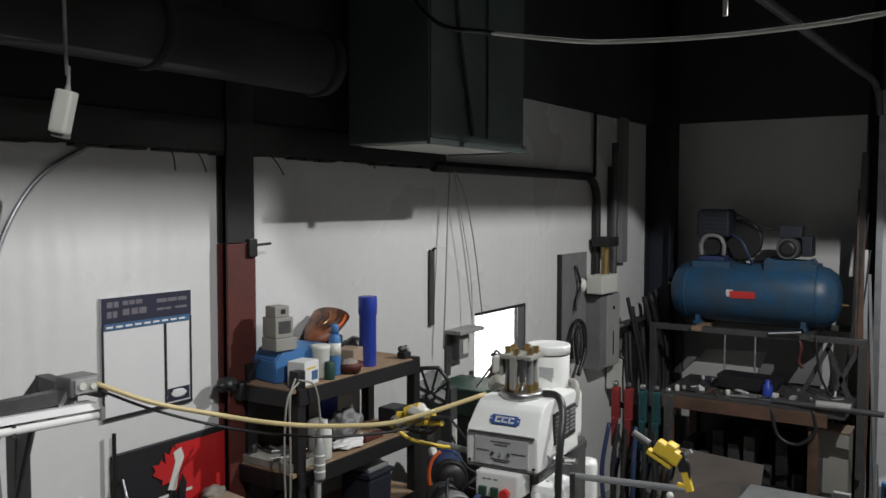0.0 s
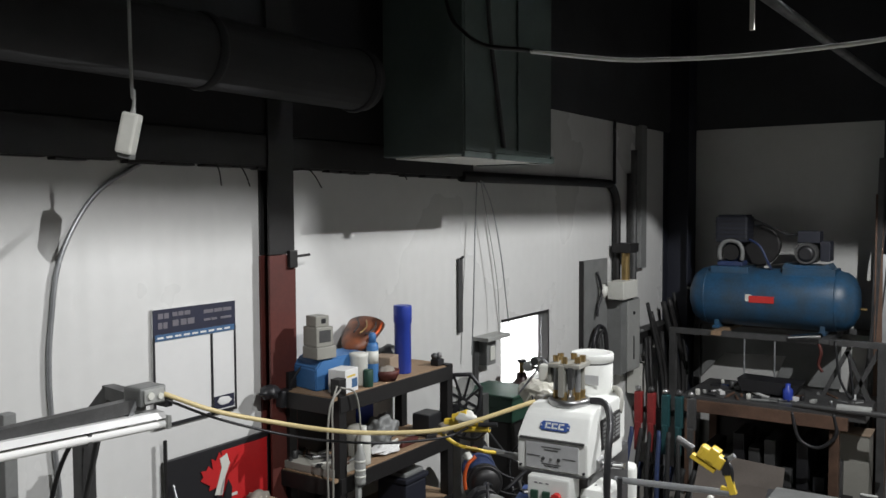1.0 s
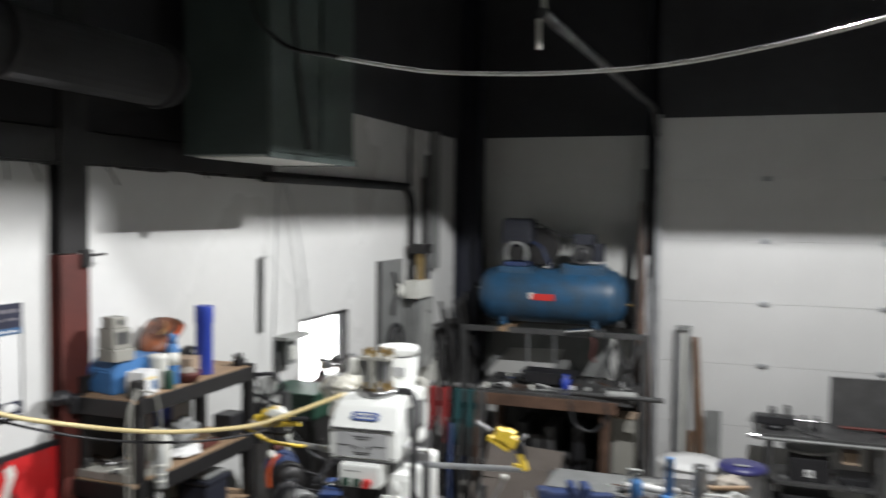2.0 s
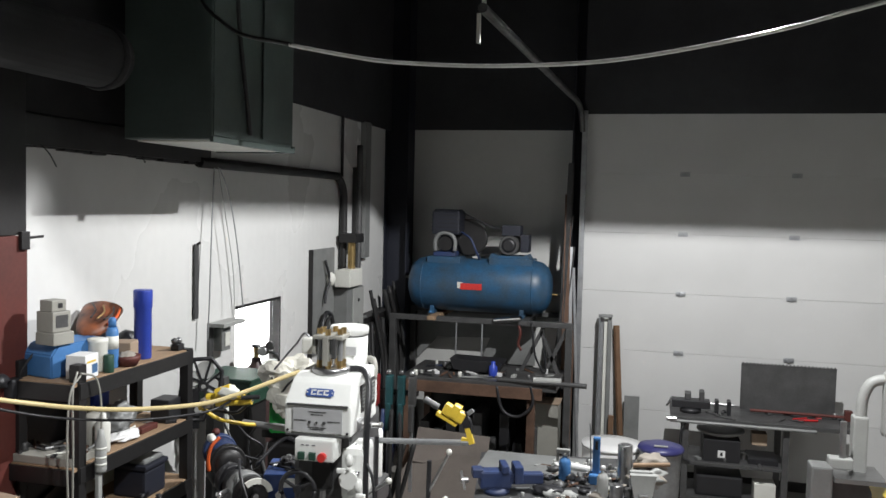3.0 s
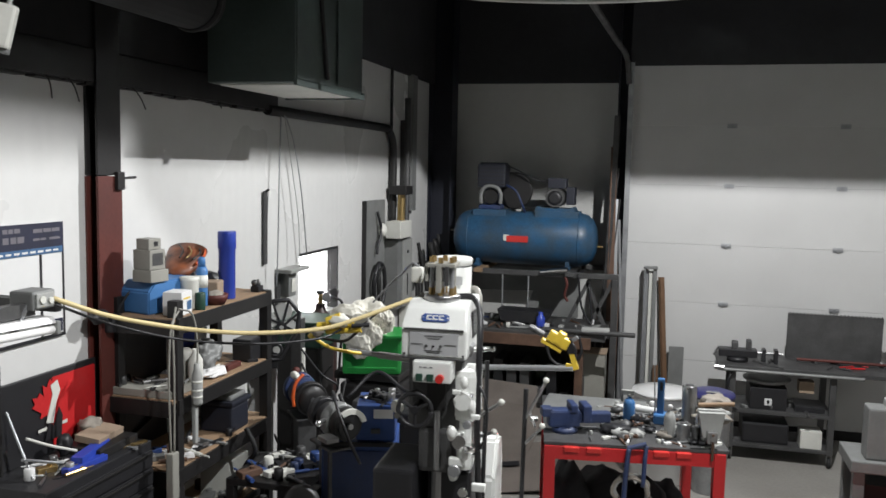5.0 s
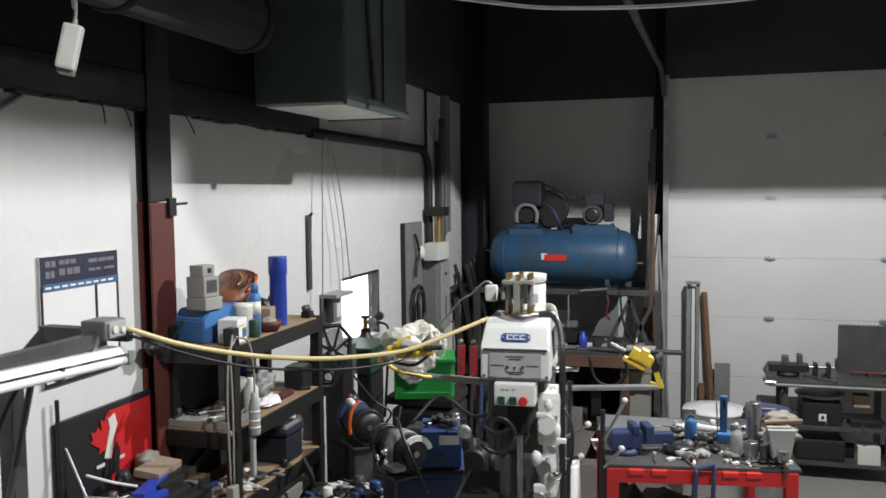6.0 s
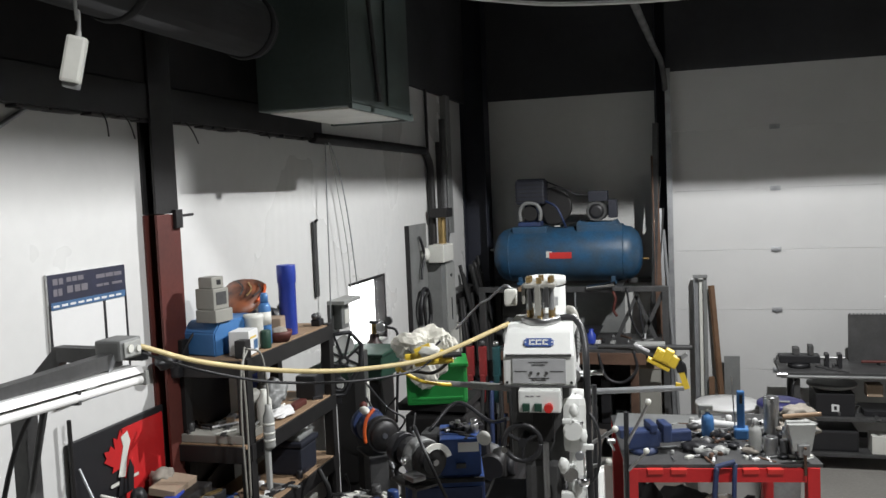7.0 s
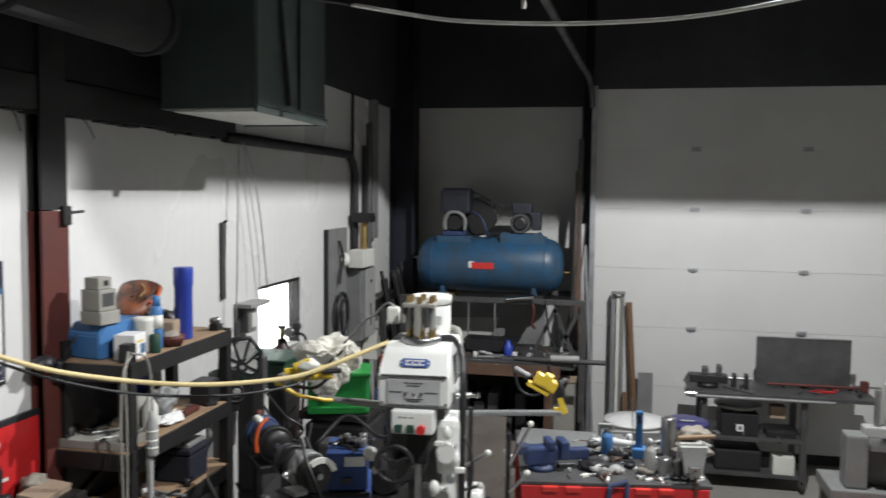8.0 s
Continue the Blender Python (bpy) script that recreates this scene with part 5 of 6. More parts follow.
part("hose_tail", hose([(-0.08, 0, -0.05), (-0.03, 0.03, -0.09), (0.03, 0.1, -0.12), (0.06, 0.14, -0.13)], 0.007), YELLOW, knot)
part("hose_tail", hose([(0.1, 0.02, -0.01), (0.02, 0.06, -0.07), (-0.05, 0.03, -0.06)], 0.006), BLACK, knot)

yh = thing("yellow_air_hose", (-2.06, 1.85, 1.5), "pale yellow air hose sagging from lamp arm to mill", "hose")
pts = [(-2.035, 1.755, 2.075), (-1.93, 1.87, 2.01), (-1.82, 2.02, 1.957), (-1.70, 2.10, 1.935), (-1.58, 2.18, 1.925), (-1.43, 2.28, 1.930), (-1.335, 2.34, 1.955), (-1.165, 2.452, 2.022)]
part("hose_run", hose([(x + 2.06, y - 1.85, z - 1.5) for x, y, z in pts], 0.0074, 10), HOSEYELLOW, yh)
bh = thing("black_power_cable", (-2.06, 1.85, 1.5), "thin black cable sagging below the air hose", "cable")
pts = [(-2.035, 1.76, 2.057), (-1.94, 1.88, 1.985), (-1.83, 2.03, 1.92), (-1.70, 2.13, 1.893), (-1.58, 2.26, 1.875), (-1.48, 2.42, 1.87), (-1.45, 2.52, 1.885)]
part("cable_run", hose([(x + 2.06, y - 1.85, z - 1.5) for x, y, z in pts], 0.0042, 8), BLACK, bh)

# -- lamp arm beside the wall --
lamp = thing("tube_lamp_stand", (-2.40, 1.735, 0), "dark steel stand carrying an unlit white tube lamp", "lamp stand")
part("post", block((-0.03, -0.02, 0), (0.02, 0.03, 1.93), 0.003), CAST, lamp)
part("elbow", flat(bmesh.new(), (-0.005, 0.0, 1.91), (0.13, 0.02, 2.055), 0.045, 0.04), CAST, lamp)
part("top_link", flat(bmesh.new(), (0.11, 0.02, 2.05), (0.30, -0.02, 2.055), 0.04, 0.04), CAST, lamp)
part("arm", flat(bmesh.new(), (0.33, -0.02, 2.048), (0.33, -1.4, 2.045), 0.035, 0.038), CAST, lamp)
jb = part("junction_box", block((0.29, -0.055, 2.045), (0.37, 0.035, 2.10), 0.008), GREY, lamp)
part("cover_plate", block((0.37, -0.045, 2.052), (0.376, 0.025, 2.094), 0.004), LIGHTGREY, jb)
part("socket", bar((0.376, -0.025, 2.075), (0.381, -0.025, 2.075), 0.011), OFFWHITE, jb)
part("socket", bar((0.376, 0.008, 2.07), (0.381, 0.008, 2.07), 0.009), OFFWHITE, jb)
part("socket_rim", block((0.30, 0.03, 2.03), (0.375, 0.055, 2.06), 0.004), BLACK, jb)
part("hanger", flat(bmesh.new(), (0.34, -0.05, 2.06), (0.34, -0.10, 1.985), 0.02, 0.012), GALV, lamp)
LAMP = Matrix.Translation((0.34, -1.42, 2.058)) @ pose(0, 0, 0, -2.6, 0, 0)
refl = prism([(-0.036, 0.008), (-0.026, 0.026), (0.026, 0.026), (0.036, 0.008), (0.026, 0.012), (-0.026, 0.012)], 1.45)
refl.transform(LAMP)
refl = part("reflector", refl, WHITE, lamp, "white enamelled lamp reflector")
spine = block((-0.02, 0.0, 0.0), (0.015, 1.44, 0.012), 0.002)
spine.transform(LAMP)
part("spine", spine, LIGHTGREY, refl)
# Black strip added for the shadowed gap between reflector and tube.
shade = block((-0.05, 0.02, -0.022), (-0.03, 1.30, 0.0), 0.002)
shade.transform(LAMP)
part("shaded_gap_strip", shade, BLACKSTEEL, refl)
tube = bar((0.02, 0, -0.012), (0.02, 1.46, -0.012), 0.0125, seg=16)
tube.transform(LAMP)
part("lamp_tube", tube, TUBEGLASS, refl)
for y in (0.3, 0.75, 1.2):
    clip = block((0.0, y, -0.03), (0.03, y + 0.012, 0.01), 0.002)
    clip.transform(LAMP)
    part("tube_clip", clip, CAST, refl)
part("tube_end", block((0.335, 0.03, 1.965), (0.38, 0.045, 2.005), 0.004), LIGHTGREY, refl)
part("brace", bar((0.06, 0.02, 1.92), (-0.02, -0.12, 1.2), 0.010), CAST, lamp)
part("second_post", block((-0.10, -0.22, 0), (-0.06, -0.18, 2.0), 0.003), GREY, lamp)
part("cable_run", hose([(0.31, -0.10, 2.03), (0.2, -0.12, 1.99), (0.1, -0.16, 1.8), (0.02, -0.18, 1.4), (0.05, -0.2, 1.0)], 0.007), BLACK, lamp)
part("foot_plate", block((-0.3, -0.5, 0), (0.2, 0.3, 0.03), 0.004), CAST, lamp)

pend = thing("pendant_switch", (-2.185, 1.775, 2.79), "white pendant box hanging on a thin cable", "switch")
part("box", block((-0.026, -0.022, -0.01), (0.026, 0.022, 0.115), 0.008, pose(0, 0, 0, 0, 13, 30)), OFFWHITE, pend)
part("end_cap", block((-0.036, -0.018, -0.022), (0.008, 0.018, -0.004), 0.005, pose(0, 0, 0, 0, 13, 30)), GREY, pend)
part("grommet", bar((0.012, 0.006, 0.108), (0.016, 0.008, 0.13), 0.010, 0.006), LIGHTGREY, pend)
part("cable_run", hose([(0.014, 0.008, 0.12), (0.018, 0.008, 0.18), (0.010, 0.004, 0.35), (0.0, 0.0, ROOF - 2.79)], 0.005), LIGHTGREY, pend)

wc = thing("white_overhead_cable", (-1.0, 3.0, 2.9), "white cable sagging across under the dark roof", "cable")
pts = [(-1.47, 3.193), (-1.25, 3.15), (-1.06, 3.12), (-0.75, 3.10), (-0.475, 3.098), (-0.25, 3.108), (-0.03, 3.135), (0.25, 3.185), (0.52, 3.25), (1.1, 3.42), (2.2, 3.85), (4.2, 5.0)]
part("cable_run", hose([(x + 1.0, 0, z - 2.9) for x, z in pts], 0.0075, 8), ENAMEL, wc)
# The cable runs on out of the light; black colour stands for that shade.
part("unlit_end", hose([(-0.46, 0, 0.292), (-0.8, 0.1, 0.40), (-1.2, 0.5, 0.8), (-1.5, 0.9, 2.1)], 0.0085, 8), BLACKSTEEL, wc, "end of the cable coloured black for shade")

# -- steel shelving with its load --
SX, SY = -2.425, 2.965
shelf = thing("steel_shelving", (SX, SY, 0), "black steel shelving unit with worn plywood shelves", "shelving")
for x in (-0.30, 0.0):
    for y in (0.0, 0.86):
        part("post", block((x - 0.022, y - 0.004, 0), (x + 0.028, y + 0.046, 1.86 if y == 0 else 1.79), 0.003), BLACKSTEEL, shelf)
part("back_brace", flat(bmesh.new(), (-0.31, 0.02, 1.12), (-0.31, 0.88, 1.40), 0.012, 0.03), BLACKSTEEL, shelf)
for z in (0.36, 0.74, 1.10, 1.42, 1.785):
    b = part("shelf_board", block((-0.32, -0.03, z - 0.018), (0.02, 0.92, z), 0.003), WOOD, shelf, "worn plywood shelf board")
    part("front_rail", block((0.021, 0.0, z - 0.075), (0.033, 0.9, z - 0.004), 0.002), BLACKSTEEL, shelf)
    part("side_rail", block((-0.3, -0.043, z - 0.075), (0.02, -0.031, z - 0.004), 0.002), BLACKSTEEL, shelf)
part("dark_backing", block((-0.332, 0.0, 0.1), (-0.325, 0.45, 1.70), 0.002), BLACKSTEEL, shelf)


def shelf_thing(name, x, y, z, label, cat, turn=0.0):
    return thing(name, (SX + x, SY + y, z + 0.0005), label, cat, turn)


bb = shelf_thing("blue_tool_box", -0.17, 0.20, 1.785, "mid blue plastic tool box on the top shelf", "tool box", -12)
bm = prism([(-0.17, 0), (-0.17, 0.10), (-0.13, 0.145), (0.13, 0.145), (0.17, 0.10), (0.17, 0)], 0.18, (-0.06, -0.0, 0), pose(0, 0, 0, 0, 0, 90))
bmesh.ops.bevel(bm, geom=bm.edges[:], offset=0.006, segments=2, affect="EDGES")
bm.transform(Matrix.Translation((0.14, 0, 0)))
part("box_body", bm, BLUE, bb)
mt = shelf_thing("grey_meter_stack", -0.16, 0.07, 1.9305, "stacked beige-grey instrument boxes", "instrument", -10)
part("lower_box", block((-0.05, -0.05, 0), (0.06, 0.06, 0.055), 0.004), BEIGE, mt)
part("middle_box", block((-0.05, -0.045, 0.056), (0.05, 0.05, 0.145), 0.004), BEIGE, mt)
part("window", block((0.05, -0.03, 0.075), (0.0515, 0.035, 0.13), 0.001), CAST, mt)
part("upper_box", block((-0.035, -0.04, 0.146), (0.04, 0.035, 0.195), 0.004), BEIGE, mt)
part("dial", block((0.04, -0.01, 0.16), (0.0415, 0.015, 0.182), 0.001), BLACK, mt)
wb = shelf_thing("white_carton", -0.03, 0.10, 1.785, "small white printed carton on the top shelf", "carton", 8)
part("carton", block((-0.05, -0.055, 0), (0.04, 0.055, 0.105), 0.003), PAPER, wb)
part("printed_panel", block((0.04, 0.0, 0.02), (0.0412, 0.045, 0.06), 0), BLUEPRINT, wb)
part("printed_bar", block((0.04, -0.04, 0.07), (0.0412, 0.03, 0.078), 0), YELLOW, wb)
wj = shelf_thing("white_tub", -0.06, 0.24, 1.785, "white plastic tub with a lid", "tub")
part("tub_body", lathe([(0.035, 0), (0.04, 0.01), (0.043, 0.13), (0.045, 0.135), (0.045, 0.15), (0.03, 0.152)], 24), OFFWHITE, wj)
gt = shelf_thing("green_tin", 0.0, 0.235, 1.785, "small dark green tin", "tin")
part("tin_body", lathe([(0.022, 0), (0.023, 0.003), (0.023, 0.075), (0.02, 0.08)], 20), DARKGREEN, gt)
bs = shelf_thing("blue_spray_can", -0.05, 0.33, 1.785, "blue and white spray can", "spray can")
part("can", lathe([(0.026, 0), (0.028, 0.004), (0.028, 0.17), (0.02, 0.19)], 20), BLUE, bs)
part("label_band", lathe([(0.0285, 0.09), (0.0285, 0.15)], 20), OFFWHITE, bs)
part("cap", lathe([(0.018, 0.19), (0.018, 0.225), (0.012, 0.235)], 16), BLUE, bs)
rt = shelf_thing("red_dish", -0.02, 0.40, 1.785, "shallow red plastic dish of parts", "dish")
part("dish", lathe([(0.045, 0), (0.06, 0.03), (0.062, 0.05), (0.055, 0.048)], 24), REDSTEEL, rt)
part("contents", lump((0.045, 0.045, 0.02), (0, 0, 0.045), 4, 0.5), RAG, rt)
pt = shelf_thing("blue_pipe", -0.06, 0.585, 1.785, "royal blue plastic pipe standing on end", "pipe")
part("pipe", lathe([(0.040, 0), (0.042, 0.003), (0.042, 0.25), (0.046, 0.255), (0.046, 0.335), (0.044, 0.34), (0.036, 0.34)], 28), PVCBLUE, pt)
hl = shelf_thing("welding_helmet", -0.22, 0.45, 1.785, "orange and black patterned welding helmet", "helmet", 20)
bm = lathe([(0.02, -0.13), (0.06, -0.10), (0.085, -0.04), (0.095, 0.03), (0.098, 0.08), (0.09, 0.085)], 20, (0, 0, 0.20), "y")
bm.transform(Matrix.Translation((0, 0, 0.2)) @ pose(0, 0, 0, 22, 0, 0) @ Matrix.Diagonal((1.0, 1.2, 0.5, 1)) @ Matrix.Translation((0, 0, -0.2)))
part("shell", bm, HELM, hl)
bm = lathe([(0.086, 0.078), (0.084, 0.09)], 20, (0, 0, 0.20), "y")
bm.transform(Matrix.Translation((0, 0, 0.2)) @ pose(0, 0, 0, 22, 0, 0) @ Matrix.Diagonal((1.0, 1.2, 0.5, 1)) @ Matrix.Translation((0, 0, -0.2)))
part("face_opening", bm, BLACK, hl)
part("stripe", hose([(0.075, -0.09, 0.19), (0.10, -0.03, 0.22), (0.095, 0.05, 0.25)], 0.007), ORANGE, hl)
part("helmet_stand", block((-0.07, -0.09, 0), (0.07, 0.07, 0.15), 0.01), CAST, hl)
for k in range(3):
    part("flame_stripe", hose([(0.06 - 0.03 * k, -0.10, 0.215 + 0.004 * k), (0.085 - 0.04 * k, -0.04, 0.235 + 0.008 * k), (0.07 - 0.05 * k, 0.03, 0.255 + 0.01 * k)], 0.004), BRASS if k % 2 else BLACK, hl)
ct = shelf_thing("brown_carton", -0.14, 0.47, 1.785, "crushed brown cardboard carton", "carton", 15)
part("carton", block((0.0, -0.06, 0), (0.10, 0.06, 0.10), 0.006), CARD, ct)
gl = shelf_thing("black_gauge", -0.18, 0.68, 1.785, "black dial gauge and small fittings", "gauge")
part("gauge_body", lump((0.07, 0.07, 0.06), (0, -0.06, 0.06), 8, 0.3), BLACK, gl)
part("dial", lathe([(0.028, -0.01), (0.03, 0.01)], 20, (0.02, 0.03, 0.105), "x"), BLACKSTEEL, gl)
part("stem", bar((0.01, 0.03, 0), (0.01, 0.03, 0.09), 0.012), CAST, gl)
ck = shelf_thing("black_valve_pair", -0.02, 0.84, 1.785, "two small black valves at the shelf end", "valve")
part("valve_body", block((-0.03, -0.03, 0), (0.02, 0.03, 0.035), 0.008), BLACK, ck)
part("knob", lump((0.018, 0.018, 0.018), (-0.01, -0.02, 0.05), 2, 0.1, 2), CAST, ck)
part("knob", lump((0.018, 0.018, 0.018), (-0.01, 0.02, 0.048), 3, 0.1, 2), STEEL, ck)
lm = shelf_thing("black_work_lamp", -0.28, -0.10, 1.71, "black clamp lamp at the shelf corner", "lamp")
part("lamp_head", lump((0.042, 0.05, 0.032), (0.0, -0.02, 0.08), 6, 0.3), BLACK, lm)
part("clamp", block((-0.03, 0.03, 0.0), (0.03, 0.10, 0.08), 0.01), BLACK, lm)
part("cable_run", hose([(0.0, 0.1, 0.08), (0.03, 0.14, 0.16), (0.06, 0.2, 0.21), (0.08, 0.26, 0.22)], 0.006), BLACK, lm)

mid = shelf_thing("middle_shelf_load", 0, 0, 1.42, "boxes, bottles and oily parts filling the shelf", "parts")
part("clear_jar", lathe([(0.045, 0), (0.05, 0.01), (0.05, 0.15), (0.03, 0.17)], 20, (-0.1, 0.25, 0)), BEIGE, mid)
part("white_bottle", lathe([(0.03, 0), (0.034, 0.01), (0.034, 0.13), (0.015, 0.16), (0.015, 0.18)], 20, (-0.02, 0.22, 0)), OFFWHITE, mid)
part("clear_bag", lump((0.07, 0.09, 0.08), (-0.14, 0.50, 0.07), 12, 0.5, 4), GREY, mid)
part("paper_pack", lump((0.05, 0.09, 0.02), (-0.05, 0.42, 0.02), 13, 0.4, 4), PAPER, mid)
part("red_tool", block((-0.06, 0.52, 0.0), (-0.02, 0.66, 0.03), 0.008), REDSTEEL, mid)
part("black_box", block((-0.12, 0.74, 0.0), (-0.01, 0.87, 0.12), 0.01), BLACK, mid)
part("blue_panel", block((-0.26, 0.45, 0.0), (-0.23, 0.56, 0.30), 0.006), PVCBLUE, mid)
part("tube_tray", block((-0.3, -0.02, 0.0), (0.0, 0.16, 0.035), 0.004), BEIGE, mid)
scatter("loose_part", mid, (-0.3, 0.0, 0.036), (-0.02, 0.15, 0.036), 12, 31, CLUTTER, (0.02, 0.04))
scatter("loose_part", mid, (-0.28, 0.2, 0), (0.0, 0.85, 0), 16, 32, CLUTTER, (0.015, 0.04))
low = shelf_thing("lower_shelf_load", 0, 0, 1.10, "black tool cases and clutter on the shelf", "parts")
part("lidded_box", box(block((-0.18, 0.52, 0.0), (0.0, 0.70, 0.14), 0.015), (-0.19, 0.51, 0.14), (0.01, 0.71, 0.165), 0.008), NAVYSTEEL, low)
part("grey_lid", block((-0.17, 0.53, 0.165), (-0.01, 0.69, 0.19), 0.01), GREY, low)
part("bag", lump((0.09, 0.08, 0.07), (-0.18, 0.78, 0.07), 15, 0.4), LIGHTGREY, low)
scatter("loose_part", low, (-0.28, 0.05, 0), (0.0, 0.5, 0), 18, 33, CLUTTER + [PAPER], (0.02, 0.05))
low2 = shelf_thing("bottom_shelf_load", 0, 0, 0.74, "motors, scrap and boxes on the low shelf", "parts")
scatter("loose_part", low2, (-0.28, 0.05, 0), (0.0, 0.85, 0), 26, 34, CLUTTER + [OFFWHITE, RAG], (0.03, 0.07))
part("pale_box", block((-0.2, 0.55, 0), (-0.03, 0.75, 0.2), 0.006), OFFWHITE, low2)
part("rag", lump((0.1, 0.12, 0.04), (-0.08, 0.25, 0.04), 19, 0.5), RAG, low2)

pw = thing("hanging_power_strips", (SX + 0.04, SY - 0.03, 1.04), "pale extension leads and power strips hung on the shelf", "power strip")
part("lead", hose([(0.0, 0.02, 0.78), (0.02, -0.07, 0.72), (0.02, -0.09, 0.5), (0.02, -0.08, 0.18)], 0.0045), BEIGE, pw)
part("lead", hose([(0.0, 0.0, 0.80), (0.02, -0.055, 0.72), (0.03, -0.065, 0.5), (0.03, -0.07, 0.18)], 0.0045), BEIGE, pw)
part("lead", hose([(0.0, 0.02, 0.79), (0.02, 0.10, 0.75), (0.03, 0.12, 0.6), (0.03, 0.11, 0.45)], 0.0045), BEIGE, pw)
part("power_strip", block((0.01, -0.105, -0.03), (0.045, -0.055, 0.18), 0.006), BEIGE, pw)
part("power_strip", block((0.01, 0.10, 0.16), (0.03, 0.126, 0.345), 0.005), LIGHTGREY, pw)
part("white_pack", lathe([(0.022, 0.34), (0.025, 0.35), (0.025, 0.47), (0.015, 0.50), (0.013, 0.53)], 16, (0.03, 0.115, 0)), LIGHTGREY, pw)
for z in (0.37, 0.40, 0.44):
    part("label_band", lathe([(0.0253, z), (0.0253, z + 0.012)], 16, (0.03, 0.115, 0)), OFFWHITE, pw)

reel = thing("black_reel_guard", (SX + 0.05, 3.90, 1.45), "black wheel web with white gaps between its spokes", "guard", -62)
web = [(-0.10, 0.02), (-0.085, 0.20), (-0.03, 0.275), (0.06, 0.28), (0.115, 0.21), (0.105, 0.10), (0.05, 0.02), (0.02, -0.05), (-0.06, -0.05), (-0.10, 0.02)]
for a, b, r_ in ((0.03, 0.215, 0.05), (-0.04, 0.17, 0.045), (0.065, 0.13, 0.04), (-0.045, 0.08, 0.045), (-0.01, 0.005, 0.04)):
    part("white_disc", lathe([(r_, -0.012), (r_, -0.006), (r_ * 0.9, -0.004)], 14, (0, a, b), "x"), ENAMEL, reel)
part("rim", hose([(0, a, b) for a, b in web], 0.012, smooth=False), BLACK, reel)
for a, b, c, d in ((-0.085, 0.20, 0.105, 0.10), (-0.03, 0.275, 0.02, 0.13), (0.06, 0.28, 0.02, 0.13), (-0.10, 0.03, 0.02, 0.13), (0.05, 0.02, 0.02, 0.13), (0.115, 0.21, 0.02, 0.13)):
    part("spoke", flat(bmesh.new(), (0, a, b), (0, c, d), 0.012, 0.014, (1, 0, 0)), BLACK, reel)
for a, b, r_ in ((0.02, 0.13, 0.022), (-0.01, 0.005, 0.032)):
    part("hub_ring", hose([(0.0, a + r_ * math.cos(k * math.pi / 6), b + r_ * math.sin(k * math.pi / 6)) for k in range(13)], 0.008), BLACK, reel)
    part("hub", lathe([(r_ * 0.5, -0.01), (r_ * 0.55, 0.0), (r_ * 0.5, 0.01)], 16, (0, a, b), "x"), LIGHTGREY, reel)
part("bracket", block((-0.03, -0.09, -0.1), (0.0, 0.0, 0.12), 0.006), BLACK, reel)

# -- tool chest --
chest = thing("tool_chest", (-2.60, 2.56, 0), "black tool chest with an open flag-printed lid", "tool chest")
part("cabinet", block((-0.17, -0.34, 0.0), (0.13, 0.31, 1.26), 0.006), BLACK, chest)
for k in range(12):
    z = 0.28 + k * 0.079
    d = part("drawer", block((0.131, -0.33, z), (0.142, 0.30, z + 0.072), 0.003), REDPAINT if k == 8 else BLACK, chest)
    part("pull", block((0.142, -0.32, z + 0.055), (0.152, 0.29, z + 0.066), 0.003), BLACKSTEEL, d)
lid = part("lid", block((-0.178, -0.23, 1.26), (-0.16, 0.335, 1.60), 0.004), BLACK, chest)
part("flag_field", block((-0.16, 0.05, 1.275), (-0.157, 0.315, 1.575), 0.0005), REDPAINT, lid, "bright red flag print")
leaf = [(0, 0.5), (0.09, 0.33), (0.2, 0.4), (0.17, 0.16), (0.28, 0.27), (0.33, 0.18), (0.47, 0.2), (0.41, 0.06), (0.48, 0.0), (0.24, -0.17), (0.28, -0.27), (0.03, -0.24), (0.03, -0.45)]
leaf = leaf + [(-x, z) for x, z in reversed(leaf[1:])]
part("maple_leaf", prism([(x * 0.215, z * 0.20) for x, z in leaf], 0.002, (-0.1545, 0.035, 1.475), pose(0, 0, 0, 0, 0, 90)), REDPAINT, lid)
part("white_shape", prism([(-0.03, -0.09), (0.01, 0.02), (0.0, 0.06), (0.04, 0.075), (0.055, 0.03), (0.03, -0.02), (0.01, -0.1)], 0.002, (-0.152, 0.035, 1.485), pose(0, 0, 0, 0, 0, 90)), OFFWHITE, lid)
part("dark_shape", prism([(-0.055, -0.115), (-0.035, -0.04), (0.0, -0.06), (0.03, 0.01), (0.05, -0.03), (0.04, -0.115)], 0.002, (-0.1505, 0.05, 1.435), pose(0, 0, 0, 0, 0, 90)), BLACK, lid)
for y in (-0.04, 0.08):
    part("printed_bar", block((-0.1545, y, 1.365), (-0.153, y + 0.05, 1.378), 0), OFFWHITE, lid)
part("lid_stay", bar((-0.15, -0.21, 1.50), (0.0, -0.25, 1.27), 0.005), GALV, chest)
part("lid_post", bar((-0.15, -0.245, 1.0), (-0.15, -0.245, 1.69), 0.008), BLACKSTEEL, chest)
top = thing("chest_top_clutter", (-2.60, 2.56, 1.26), "cardboard, blue offcuts and tools on the chest", "tools")
part("cardboard_piece", block((-0.07, 0.06, 0.045), (0.04, 0.25, 0.075), 0.002, pose(0, 0, 0, 0, 8, 6)), CARD, top)
part("parts_tray", block((-0.10, 0.02, 0.0), (0.09, 0.27, 0.04), 0.006), BLACKSTEEL, top)
part("crumpled_rag", lump((0.05, 0.06, 0.035), (-0.09, 0.19, 0.075), 8, 0.5), RAG, top)
